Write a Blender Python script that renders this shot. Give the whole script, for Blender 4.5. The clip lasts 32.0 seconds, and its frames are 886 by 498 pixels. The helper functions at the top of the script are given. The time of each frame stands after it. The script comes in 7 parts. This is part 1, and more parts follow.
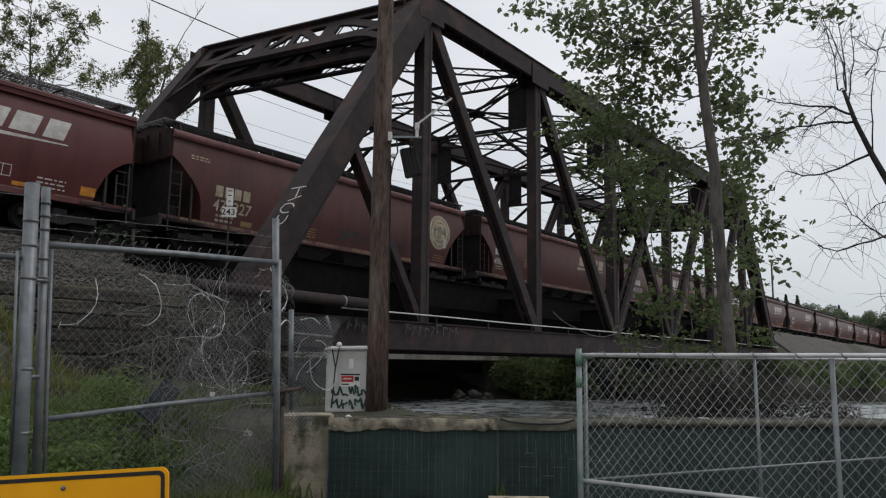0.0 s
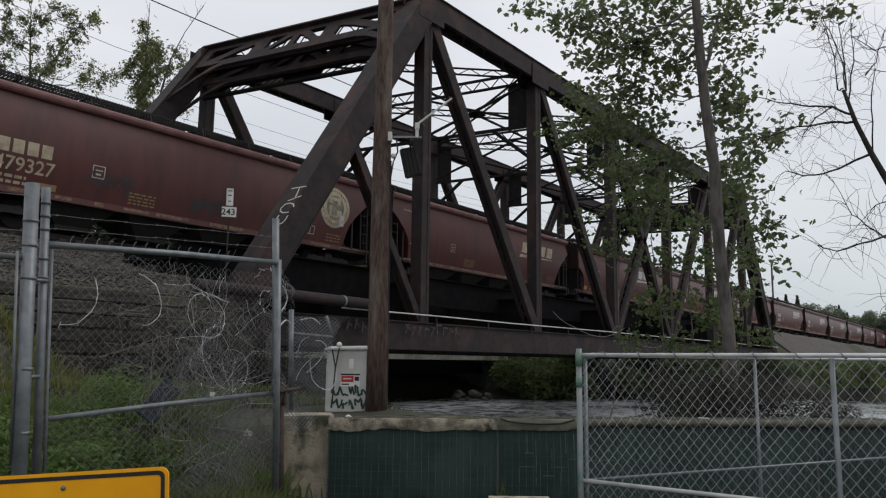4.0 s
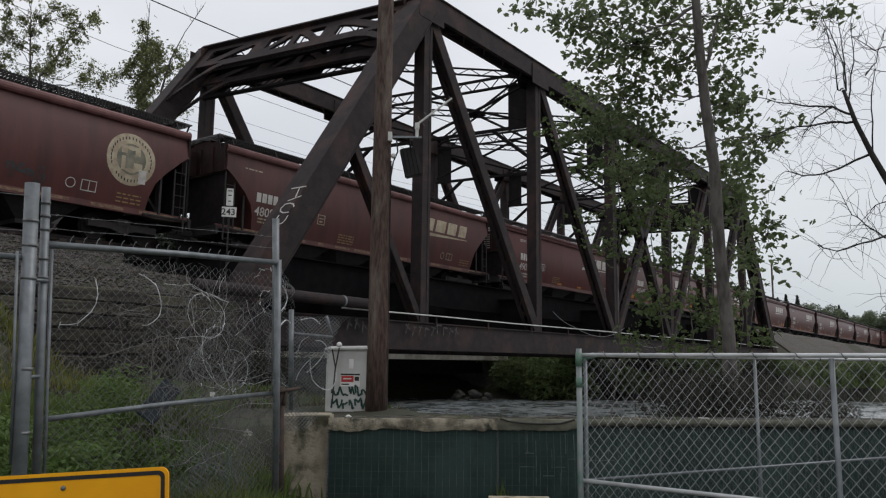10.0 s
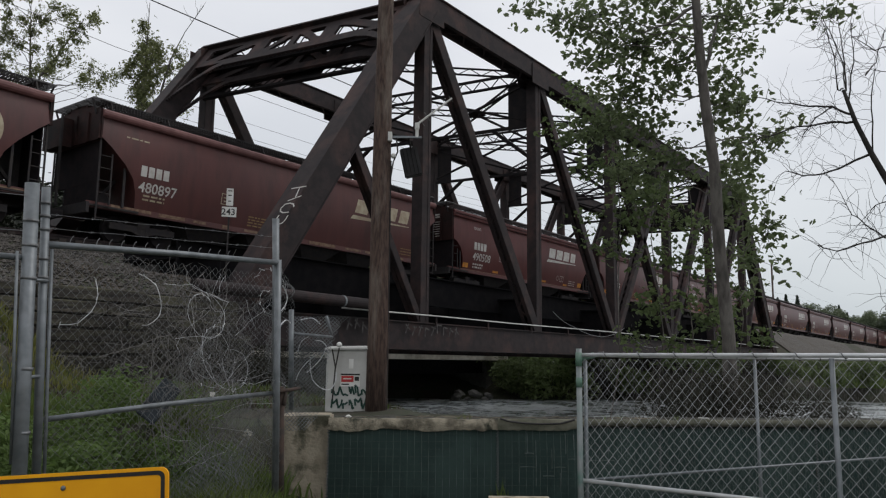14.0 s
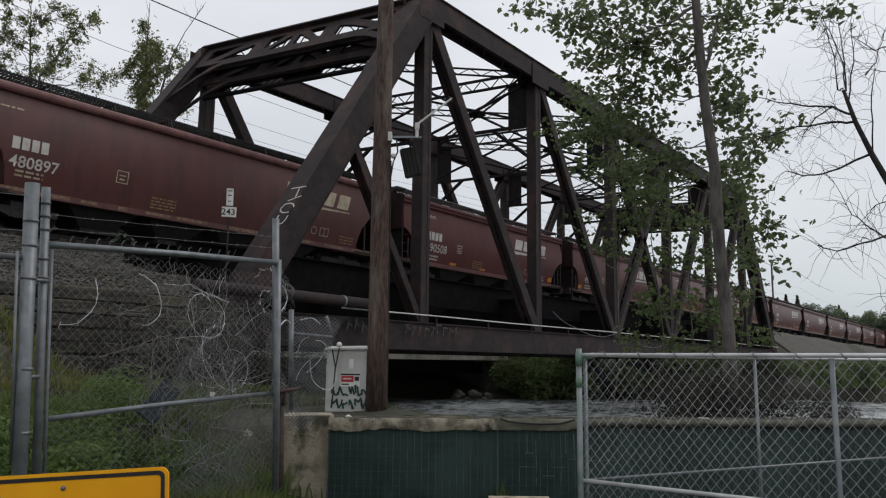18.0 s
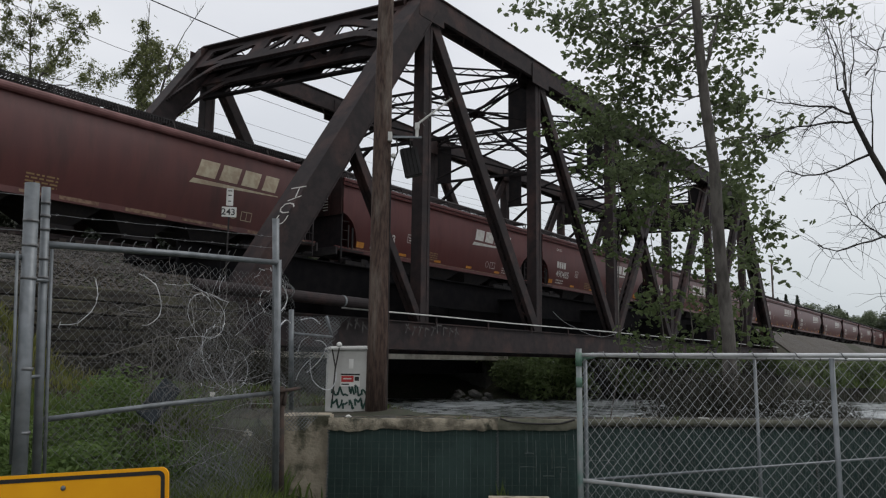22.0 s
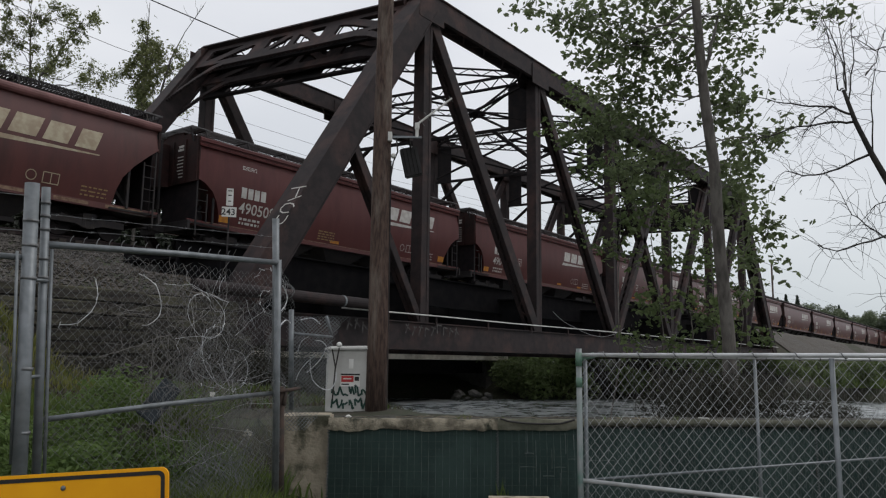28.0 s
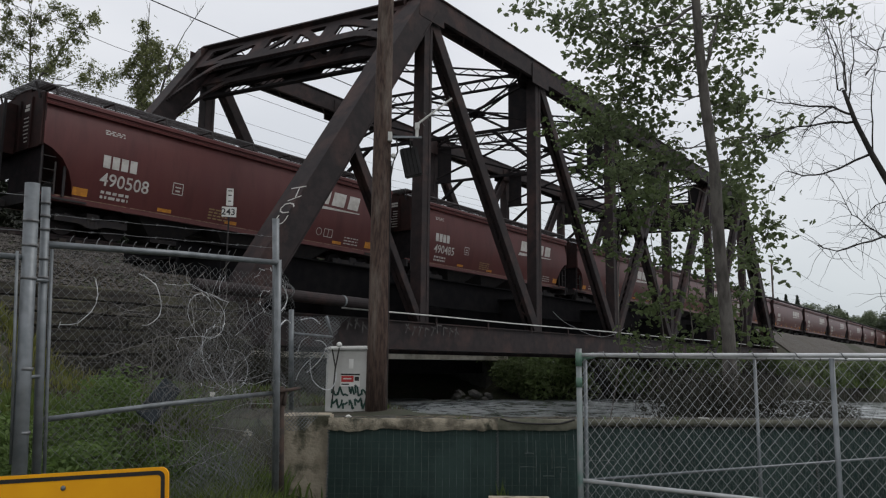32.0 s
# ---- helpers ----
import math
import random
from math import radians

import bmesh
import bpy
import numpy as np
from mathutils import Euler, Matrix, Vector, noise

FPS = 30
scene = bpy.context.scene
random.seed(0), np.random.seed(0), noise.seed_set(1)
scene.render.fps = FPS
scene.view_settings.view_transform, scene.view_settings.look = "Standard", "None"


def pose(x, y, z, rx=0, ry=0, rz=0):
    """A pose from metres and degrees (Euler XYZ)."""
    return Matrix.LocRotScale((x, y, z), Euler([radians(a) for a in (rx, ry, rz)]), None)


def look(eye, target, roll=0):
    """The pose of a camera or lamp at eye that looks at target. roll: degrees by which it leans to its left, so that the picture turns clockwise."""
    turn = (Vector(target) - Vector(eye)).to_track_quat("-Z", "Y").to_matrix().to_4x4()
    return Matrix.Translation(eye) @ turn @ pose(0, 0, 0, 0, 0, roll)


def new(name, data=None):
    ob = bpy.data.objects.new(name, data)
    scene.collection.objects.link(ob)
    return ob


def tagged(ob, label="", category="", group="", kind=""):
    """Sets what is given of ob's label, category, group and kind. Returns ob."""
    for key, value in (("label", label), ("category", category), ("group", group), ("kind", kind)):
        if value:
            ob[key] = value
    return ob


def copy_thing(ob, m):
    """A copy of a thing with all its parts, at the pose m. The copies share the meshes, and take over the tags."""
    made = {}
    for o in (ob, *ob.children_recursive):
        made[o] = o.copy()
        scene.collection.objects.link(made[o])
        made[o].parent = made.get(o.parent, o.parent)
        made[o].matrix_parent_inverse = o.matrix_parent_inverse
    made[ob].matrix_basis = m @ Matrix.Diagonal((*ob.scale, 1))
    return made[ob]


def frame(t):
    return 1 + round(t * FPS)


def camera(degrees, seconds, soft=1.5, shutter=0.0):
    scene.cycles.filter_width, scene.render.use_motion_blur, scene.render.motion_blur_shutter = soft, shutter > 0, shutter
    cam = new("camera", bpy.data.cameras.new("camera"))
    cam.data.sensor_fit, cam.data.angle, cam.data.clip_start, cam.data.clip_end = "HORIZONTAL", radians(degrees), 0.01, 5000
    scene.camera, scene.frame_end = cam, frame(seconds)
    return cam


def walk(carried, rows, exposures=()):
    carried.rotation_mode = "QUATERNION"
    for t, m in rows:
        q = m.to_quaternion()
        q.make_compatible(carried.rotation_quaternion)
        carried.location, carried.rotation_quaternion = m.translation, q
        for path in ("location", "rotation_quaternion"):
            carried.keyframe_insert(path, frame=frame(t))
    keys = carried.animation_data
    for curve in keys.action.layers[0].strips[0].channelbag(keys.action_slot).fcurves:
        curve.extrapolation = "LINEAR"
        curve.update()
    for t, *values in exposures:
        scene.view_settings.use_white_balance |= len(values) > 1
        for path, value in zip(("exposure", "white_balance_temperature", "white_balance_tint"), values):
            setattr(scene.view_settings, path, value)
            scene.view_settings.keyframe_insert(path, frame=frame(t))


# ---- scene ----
EYE = (0.0, 0.0, 1.65)
cam = camera(60.25, 32.0, soft=1.2)
walk(cam, [(0.0, pose(*EYE, 98.372, -0.686, -53.655)), (32.0, pose(*EYE, 98.372, -0.686, -53.655))],
     exposures=((0.0, 0.0), (32.0, 0.0)))

# ---- world and sun: an overcast sky ----
world = bpy.data.worlds.new("overcast_sky")
scene.world = world
world.use_nodes = True
wt = world.node_tree
wt.nodes.clear()
w_out = wt.nodes.new("ShaderNodeOutputWorld")
w_bg = wt.nodes.new("ShaderNodeBackground")
w_sky = wt.nodes.new("ShaderNodeTexSky")
w_sky.sky_type = 'NISHITA'
w_sky.sun_disc = False
w_sky.sun_elevation = radians(52)
w_sky.sun_rotation = radians(140)
w_co = wt.nodes.new("ShaderNodeTexCoord")
w_map = wt.nodes.new("ShaderNodeMapping")
w_map.inputs["Scale"].default_value = (1.0, 1.0, 2.6)
w_noise = wt.nodes.new("ShaderNodeTexNoise")
w_noise.inputs["Scale"].default_value = 2.2
w_noise.inputs["Detail"].default_value = 5
w_ramp = wt.nodes.new("ShaderNodeValToRGB")
w_ramp.color_ramp.elements[0].position = 0.3
w_ramp.color_ramp.elements[0].color = (7.2, 7.45, 7.85, 1)
w_ramp.color_ramp.elements[1].position = 0.72
w_ramp.color_ramp.elements[1].color = (8.7, 8.85, 9.05, 1)
w_mix = wt.nodes.new("ShaderNodeMixRGB")
w_mix.inputs["Fac"].default_value = 0.93
wt.links.new(w_co.outputs["Generated"], w_map.inputs["Vector"])
wt.links.new(w_map.outputs["Vector"], w_noise.inputs["Vector"])
wt.links.new(w_noise.outputs["Fac"], w_ramp.inputs["Fac"])
wt.links.new(w_sky.outputs["Color"], w_mix.inputs["Color1"])
wt.links.new(w_ramp.outputs["Color"], w_mix.inputs["Color2"])
w_sep = wt.nodes.new("ShaderNodeSeparateXYZ")
w_low = wt.nodes.new("ShaderNodeMapRange")
w_low.inputs["From Min"].default_value = 0.0
w_low.inputs["From Max"].default_value = 0.36
w_tint = wt.nodes.new("ShaderNodeMixRGB")
w_tint.inputs["Color1"].default_value = (0.70, 0.745, 0.76, 1)
w_tint.inputs["Color2"].default_value = (1.05, 1.045, 1.055, 1)
w_mul = wt.nodes.new("ShaderNodeMixRGB")
w_mul.blend_type = 'MULTIPLY'
w_mul.inputs["Fac"].default_value = 1.0
wt.links.new(w_co.outputs["Generated"], w_sep.inputs["Vector"])
wt.links.new(w_sep.outputs["Z"], w_low.inputs["Value"])
wt.links.new(w_low.outputs["Result"], w_tint.inputs["Fac"])
wt.links.new(w_mix.outputs["Color"], w_mul.inputs["Color1"])
wt.links.new(w_tint.outputs["Color"], w_mul.inputs["Color2"])
wt.links.new(w_mul.outputs["Color"], w_bg.inputs["Color"])
wt.links.new(w_bg.outputs["Background"], w_out.inputs["Surface"])
w_bg.inputs["Strength"].default_value = 0.1
sun = new("sun", bpy.data.lights.new("sun", 'SUN'))
sun.data.energy = 0.6
sun.data.angle = radians(25)
sun.data.color = (1.0, 0.97, 0.93)
sun.matrix_basis = look((25, -30, 50), (0, 0, 0))


# ---- materials ----
def material(name, base, rough=0.7, metal=0.0, other=None, scale=4.0, detail=6.0, low=0.4, high=0.62, bump=0.15,
             stretch=(1, 1, 1), third=None, third_scale=0.7, third_at=(0.5, 0.62), random_tone=0.0, bump_scale=None, spec=0.4, leaf=False, coat=0.0):
    """Two-scale noise between base and other, large stains of a third colour, fine relief."""
    m = bpy.data.materials.new(name)
    m.use_nodes = True
    nt = m.node_tree
    b = nt.nodes["Principled BSDF"]
    b.inputs["Roughness"].default_value = rough
    b.inputs["Metallic"].default_value = metal
    b.inputs["Specular IOR Level"].default_value = spec
    b.inputs["Coat Weight"].default_value = coat
    b.inputs["Coat Roughness"].default_value = 0.22
    co = nt.nodes.new("ShaderNodeTexCoord")
    mp = nt.nodes.new("ShaderNodeMapping")
    mp.inputs["Scale"].default_value = stretch
    nt.links.new(co.outputs["Object"], mp.inputs["Vector"])
    n1 = nt.nodes.new("ShaderNodeTexNoise")
    n1.inputs["Scale"].default_value = scale
    n1.inputs["Detail"].default_value = detail
    nt.links.new(mp.outputs["Vector"], n1.inputs["Vector"])
    ramp = nt.nodes.new("ShaderNodeValToRGB")
    ramp.color_ramp.elements[0].position = low
    ramp.color_ramp.elements[1].position = high
    ramp.color_ramp.elements[0].color = (*base, 1)
    ramp.color_ramp.elements[1].color = (*(other or tuple(0.75 * c for c in base)), 1)
    nt.links.new(n1.outputs["Fac"], ramp.inputs["Fac"])
    col = ramp.outputs["Color"]
    if third:
        n2 = nt.nodes.new("ShaderNodeTexNoise")
        n2.inputs["Scale"].default_value = third_scale
        n2.inputs["Detail"].default_value = 8
        n2.inputs["Roughness"].default_value = 0.65
        nt.links.new(mp.outputs["Vector"], n2.inputs["Vector"])
        r2 = nt.nodes.new("ShaderNodeMapRange")
        r2.inputs["From Min"].default_value = third_at[0]
        r2.inputs["From Max"].default_value = third_at[1]
        nt.links.new(n2.outputs["Fac"], r2.inputs["Value"])
        mx = nt.nodes.new("ShaderNodeMixRGB")
        mx.inputs["Color2"].default_value = (*third, 1)
        nt.links.new(r2.outputs["Result"], mx.inputs["Fac"])
        nt.links.new(col, mx.inputs["Color1"])
        col = mx.outputs["Color"]
    if random_tone:
        info = nt.nodes.new("ShaderNodeObjectInfo")
        geo = nt.nodes.new("ShaderNodeNewGeometry")
        add = nt.nodes.new("ShaderNodeMath")
        add.operation = 'ADD'
        nt.links.new(info.outputs["Random"], add.inputs[0])
        nt.links.new(geo.outputs["Random Per Island"], add.inputs[1])
        rr = nt.nodes.new("ShaderNodeMapRange")
        rr.inputs["From Max"].default_value = 2
        rr.inputs["To Min"].default_value = 1 - random_tone
        rr.inputs["To Max"].default_value = 1 + random_tone
        nt.links.new(add.outputs["Value"], rr.inputs["Value"])
        hs = nt.nodes.new("ShaderNodeHueSaturation")
        nt.links.new(rr.outputs["Result"], hs.inputs["Value"])
        nt.links.new(col, hs.inputs["Color"])
        col = hs.outputs["Color"]
    nt.links.new(col, b.inputs["Base Color"])
    if bump:
        n3 = nt.nodes.new("ShaderNodeTexNoise")
        n3.inputs["Scale"].default_value = bump_scale or scale * 6
        n3.inputs["Detail"].default_value = 4
        nt.links.new(mp.outputs["Vector"], n3.inputs["Vector"])
        bp = nt.nodes.new("ShaderNodeBump")
        bp.inputs["Strength"].default_value = bump
        bp.inputs["Distance"].default_value = 0.02
        nt.links.new(n3.outputs["Fac"], bp.inputs["Height"])
        nt.links.new(bp.outputs["Normal"], b.inputs["Normal"])
    if leaf:
        tr = nt.nodes.new("ShaderNodeBsdfTranslucent")
        nt.links.new(col, tr.inputs["Color"])
        mx = nt.nodes.new("ShaderNodeMixShader")
        mx.inputs["Fac"].default_value = 0.55
        nt.links.new(b.outputs["BSDF"], mx.inputs[1])
        nt.links.new(tr.outputs["BSDF"], mx.inputs[2])
        nt.links.new(mx.outputs["Shader"], nt.nodes["Material Output"].inputs["Surface"])
    return m


STEEL = material("weathered_bridge_steel", (0.032, 0.0235, 0.0235), 0.68, 0.0, (0.021, 0.0165, 0.0172), 3.0, third=(0.072, 0.040, 0.035), third_scale=0.9, third_at=(0.50, 0.72), spec=0.2)
# Darker tone of the bridge steel, for bracing and small fittings.
STEEL_DARK = material("darker_bridge_steel", (0.017, 0.0158, 0.017), 0.9, 0.0, (0.024, 0.020, 0.020), 3.0, spec=0.12)
# Near-black steel: the shade below the decks is put into its colour.
SHADE_STEEL = material("shade_black_steel", (0.009, 0.0088, 0.0098), 0.95, 0.0, (0.013, 0.012, 0.0125), 3.0, spec=0.05)
MAROON = material("faded_maroon_paint", (0.097, 0.030, 0.0265), 0.46, 0, (0.083, 0.026, 0.024), 1.4, third=(0.055, 0.021, 0.018), third_scale=0.8, third_at=(0.5, 0.72), stretch=(1.6, 1, 0.35), bump=0.04, coat=0.06)
MAROON_NEW = material("maroon_paint", (0.104, 0.029, 0.0265), 0.42, 0, (0.096, 0.025, 0.024), 1.4, third=(0.058, 0.015, 0.014), third_scale=0.8, third_at=(0.52, 0.8), stretch=(1.6, 1, 0.35), bump=0.03, coat=0.06, spec=0.3)
# Maroon darkened for the car ends, where the neighbouring car blocks the light.
END_MAROON = material("shaded_maroon_end_paint", (0.042, 0.018, 0.016), 0.75, 0, (0.028, 0.014, 0.013), 2.0, third=(0.012, 0.010, 0.010), third_scale=0.9, third_at=(0.48, 0.66), bump=0.05, spec=0.2)
LIP = material("faded_pink_maroon_paint", (0.19, 0.085, 0.080), 0.55, 0, (0.14, 0.06, 0.056), 2.0, bump=0.04)
GRIME = material("grimy_underframe", (0.036, 0.033, 0.035), 0.85, 0, (0.046, 0.040, 0.038), 5.0, spec=0.2)
GRATING = material("galvanised_grating", (0.15, 0.145, 0.145), 0.65, 0.2, (0.085, 0.082, 0.082), 5.0)
GRATING_OLD = material("sooty_grating", (0.030, 0.028, 0.028), 0.8, 0.1, (0.02, 0.018, 0.018), 5.0)
# Black for the shaded recess at the car ends.
END_SHADE = material("end_shade_black", (0.022, 0.019, 0.021), 0.95, 0, (0.030, 0.024, 0.025), 3.0, spec=0.05)
SILL_TAN = material("flaking_tan_sill_paint", (0.22, 0.145, 0.095), 0.8, 0, (0.12, 0.065, 0.045), 7.0, bump=0.1)
WHITE_MARK = material("dull_white_marking", (0.55, 0.53, 0.50), 0.6, 0, (0.42, 0.39, 0.36), 4.0, bump=0)
CREAM_MARK = material("dirty_cream_marking", (0.44, 0.38, 0.27), 0.6, 0, (0.33, 0.26, 0.18), 4.0, bump=0)
YELLOW_MARK = material("orange_yellow_reflector", (0.62, 0.26, 0.03), 0.5, 0, (0.45, 0.18, 0.03), 6.0, bump=0)
TEAL_PAINT = material("faded_teal_spray_paint", (0.040, 0.060, 0.066), 0.75, 0, (0.050, 0.036, 0.036), 3.0, bump=0)
GALV = material("galvanised_pipe", (0.20, 0.215, 0.225), 0.45, 0.45, (0.145, 0.158, 0.165), 9.0, third=(0.15, 0.15, 0.15), third_scale=3.0, third_at=(0.55, 0.75), bump=0.05)
WIRE = material("galvanised_wire", (0.20, 0.205, 0.21), 0.5, 0.4, (0.13, 0.13, 0.13), 20.0, bump=0)
RAZOR = material("bright_razor_wire", (0.60, 0.61, 0.62), 0.35, 0.35, (0.42, 0.42, 0.43), 20.0, bump=0)
GALV_NEW = material("bright_galvanised_pipe", (0.46, 0.47, 0.475), 0.4, 0.35, (0.36, 0.37, 0.375), 9.0, third=(0.25, 0.25, 0.25), third_scale=3.0, third_at=(0.58, 0.8), bump=0.05)
RAIL_PALE = material("pale_zinc_rail", (0.62, 0.625, 0.63), 0.42, 0.25, (0.48, 0.485, 0.49), 9.0, third=(0.3, 0.3, 0.3), third_scale=3.0, third_at=(0.6, 0.8), bump=0.05)
WHITE_PIPE = material("white_conduit", (0.62, 0.61, 0.58), 0.5, 0, (0.45, 0.44, 0.42), 3.0, bump=0.05)
RUSTY = material("rusty_post", (0.07, 0.045, 0.035), 0.85, 0, (0.045, 0.035, 0.03), 9.0)
CONCRETE_PALE = material("pale_concrete", (0.66, 0.63, 0.56), 0.9, 0, (0.44, 0.41, 0.35), 1.5, third=(0.2, 0.19, 0.16), third_scale=0.6, third_at=(0.55, 0.8), bump=0.3)
POLE_WOOD = material("weathered_pole_wood", (0.108, 0.070, 0.055), 0.9, 0, (0.05, 0.031, 0.025), 7.0, stretch=(4, 4, 0.75), third=(0.19, 0.155, 0.128), third_scale=1.2, third_at=(0.5, 0.7), bump=0.6)
TIMBER = material("old_retaining_timber", (0.038, 0.033, 0.028), 0.95, 0, (0.017, 0.0148, 0.0135), 5.0, stretch=(0.4, 4, 4), third=(0.066, 0.062, 0.040), third_scale=2.2, third_at=(0.46, 0.66), bump=0.9, random_tone=0.5)
TIE_WOOD = material("creosoted_tie", (0.03, 0.025, 0.022), 0.95, 0, (0.045, 0.036, 0.03), 5.0, bump=0.4)
BALLAST = material("ballast_gravel", (0.10, 0.09, 0.08), 0.95, 0, (0.075, 0.067, 0.06), 14.0, third=(0.07, 0.06, 0.045), third_scale=0.8, bump=1.0)
EARTH = material("damp_earth_and_moss", (0.042, 0.038, 0.026), 0.95, 0, (0.032, 0.042, 0.018), 1.3, third=(0.06, 0.053, 0.04), third_scale=3.0, bump=0.8)
GRASS = material("grass_blade", (0.085, 0.130, 0.030), 0.7, 0, (0.12, 0.155, 0.04), 1.2, random_tone=0.35, bump=0, leaf=True)
DRY_GRASS = material("yellowed_grass", (0.22, 0.215, 0.06), 0.8, 0, (0.15, 0.165, 0.05), 1.2, random_tone=0.35, bump=0, leaf=True)
BARK = material("grey_alder_bark", (0.14, 0.126, 0.113), 0.9, 0, (0.07, 0.063, 0.057), 5.0, stretch=(2, 2, 0.6), third=(0.19, 0.177, 0.16), third_scale=1.3, third_at=(0.52, 0.68), bump=0.5)
BARK_DARK = material("dark_twig_bark", (0.030, 0.027, 0.025), 0.9, 0, (0.045, 0.04, 0.035), 6.0)
LEAF = material("spring_maple_leaf", (0.150, 0.185, 0.090), 0.6, 0, (0.095, 0.122, 0.058), 2.0, random_tone=0.4, bump=0, leaf=True)
LEAF_FAR = material("poplar_leaf", (0.27, 0.29, 0.135), 0.6, 0, (0.17, 0.19, 0.085), 1.0, random_tone=0.4, bump=0, leaf=True)
IVY = material("hanging_ivy_leaf", (0.150, 0.195, 0.080), 0.6, 0, (0.090, 0.126, 0.050), 1.5, random_tone=0.4, bump=0, leaf=True)
BUSH = material("riverside_bush_leaf", (0.13, 0.175, 0.065), 0.6, 0, (0.15, 0.185, 0.08), 0.5, random_tone=0.4, bump=0, leaf=True)
# Leaves coloured dark for the black gaps under the train.
DARK_BUSH = material("shade_dark_leaf", (0.036, 0.046, 0.026), 0.7, 0, (0.022, 0.028, 0.018), 0.8, random_tone=0.4, bump=0)
BRAMBLE = material("bare_brown_bramble", (0.042, 0.037, 0.030), 0.9, 0, (0.035, 0.03, 0.025), 2.0, random_tone=0.4, bump=0)
HESCO = material("dark_green_geotextile", (0.020, 0.041, 0.0355), 0.85, 0, (0.0145, 0.031, 0.027), 3.0, third=(0.030, 0.055, 0.048), third_scale=1.2, stretch=(1, 1, 0.6), bump=0.4)
HESCO_TAN = material("tan_geotextile_lip", (0.30, 0.265, 0.20), 0.9, 0, (0.12, 0.105, 0.078), 9.0, third=(0.040, 0.042, 0.029), third_scale=2.4, third_at=(0.57, 0.63), bump=0.8)
CABINET = material("dull_white_cabinet_paint", (0.48, 0.475, 0.45), 0.6, 0, (0.40, 0.39, 0.365), 3.0, third=(0.25, 0.24, 0.21), third_scale=2.5, third_at=(0.58, 0.8), bump=0.05)
SIGN_YELLOW = material("amber_road_sign_sheeting", (0.93, 0.43, 0.008), 0.5, 0, (0.86, 0.37, 0.008), 3.0, third=(0.62, 0.25, 0.02), third_scale=2.2, third_at=(0.62, 0.8), bump=0, spec=0.2)
BLACK = material("black_paint", (0.012, 0.011, 0.011), 0.6, 0, (0.02, 0.018, 0.017), 6.0, bump=0)
SIGN_RED = material("red_sign_panel", (0.42, 0.03, 0.03), 0.5, 0, (0.35, 0.03, 0.03), 6.0, bump=0)
SIGN_WHITE = material("white_sign_panel", (0.68, 0.67, 0.64), 0.5, 0, (0.55, 0.54, 0.5), 4.0, bump=0)
ROCK = material("riprap_stone", (0.13, 0.125, 0.115), 0.9, 0, (0.08, 0.076, 0.07), 3.0, random_tone=0.3, bump=0.5)
GREEN_TAPE = material("green_cloth_tape", (0.10, 0.20, 0.14), 0.6, 0, (0.14, 0.20, 0.165), 9.0, bump=0)


def water_material():
    """Silty, choppy river water; pale streaks paint both broken foam and sky reflection."""
    m = bpy.data.materials.new("rippled_river_water")
    m.use_nodes = True
    nt = m.node_tree
    b = nt.nodes["Principled BSDF"]
    co = nt.nodes.new("ShaderNodeTexCoord")
    n = nt.nodes.new("ShaderNodeTexNoise")
    n.inputs["Scale"].default_value = 1.6
    n.inputs["Detail"].default_value = 4
    n.inputs["Roughness"].default_value = 0.6
    nt.links.new(co.outputs["Object"], n.inputs["Vector"])
    bp = nt.nodes.new("ShaderNodeBump")
    bp.inputs["Strength"].default_value = 0.7
    bp.inputs["Distance"].default_value = 0.16
    nt.links.new(n.outputs["Fac"], bp.inputs["Height"])
    nt.links.new(bp.outputs["Normal"], b.inputs["Normal"])
    big = nt.nodes.new("ShaderNodeTexNoise")
    big.inputs["Scale"].default_value = 0.16
    big.inputs["Detail"].default_value = 3
    nt.links.new(co.outputs["Object"], big.inputs["Vector"])
    fine = nt.nodes.new("ShaderNodeTexNoise")
    fine.inputs["Scale"].default_value = 0.9
    fine.inputs["Detail"].default_value = 6
    fine.inputs["Roughness"].default_value = 0.65
    nt.links.new(co.outputs["Object"], fine.inputs["Vector"])
    add = nt.nodes.new("ShaderNodeMath")
    add.operation = 'MULTIPLY_ADD'
    add.inputs[1].default_value = 0.55
    nt.links.new(big.outputs["Fac"], add.inputs[0])
    nt.links.new(fine.outputs["Fac"], add.inputs[2])
    # Pale mask: whitewater, and the sky's reflection put into the colour.
    foam_sheen = nt.nodes.new("ShaderNodeMapRange")
    foam_sheen.inputs["From Min"].default_value = 0.71
    foam_sheen.inputs["From Max"].default_value = 1.05
    nt.links.new(add.outputs["Value"], foam_sheen.inputs["Value"])
    mix = nt.nodes.new("ShaderNodeMixRGB")
    mix.inputs["Color1"].default_value = (0.12, 0.135, 0.132, 1)
    mix.inputs["Color2"].default_value = (0.62, 0.65, 0.66, 1)
    nt.links.new(foam_sheen.outputs["Result"], mix.inputs["Fac"])
    nt.links.new(mix.outputs["Color"], b.inputs["Base Color"])
    ro = nt.nodes.new("ShaderNodeMapRange")
    ro.inputs["To Min"].default_value = 0.22
    ro.inputs["To Max"].default_value = 0.6
    nt.links.new(foam_sheen.outputs["Result"], ro.inputs["Value"])
    nt.links.new(ro.outputs["Result"], b.inputs["Roughness"])
    return m


WATER = water_material()


# ---- building helpers ----
def mesh_of(bm, name, mat, smooth=False):
    me = bpy.data.meshes.new(name)
    bm.normal_update()
    bm.to_mesh(me)
    bm.free()
    me.materials.append(mat)
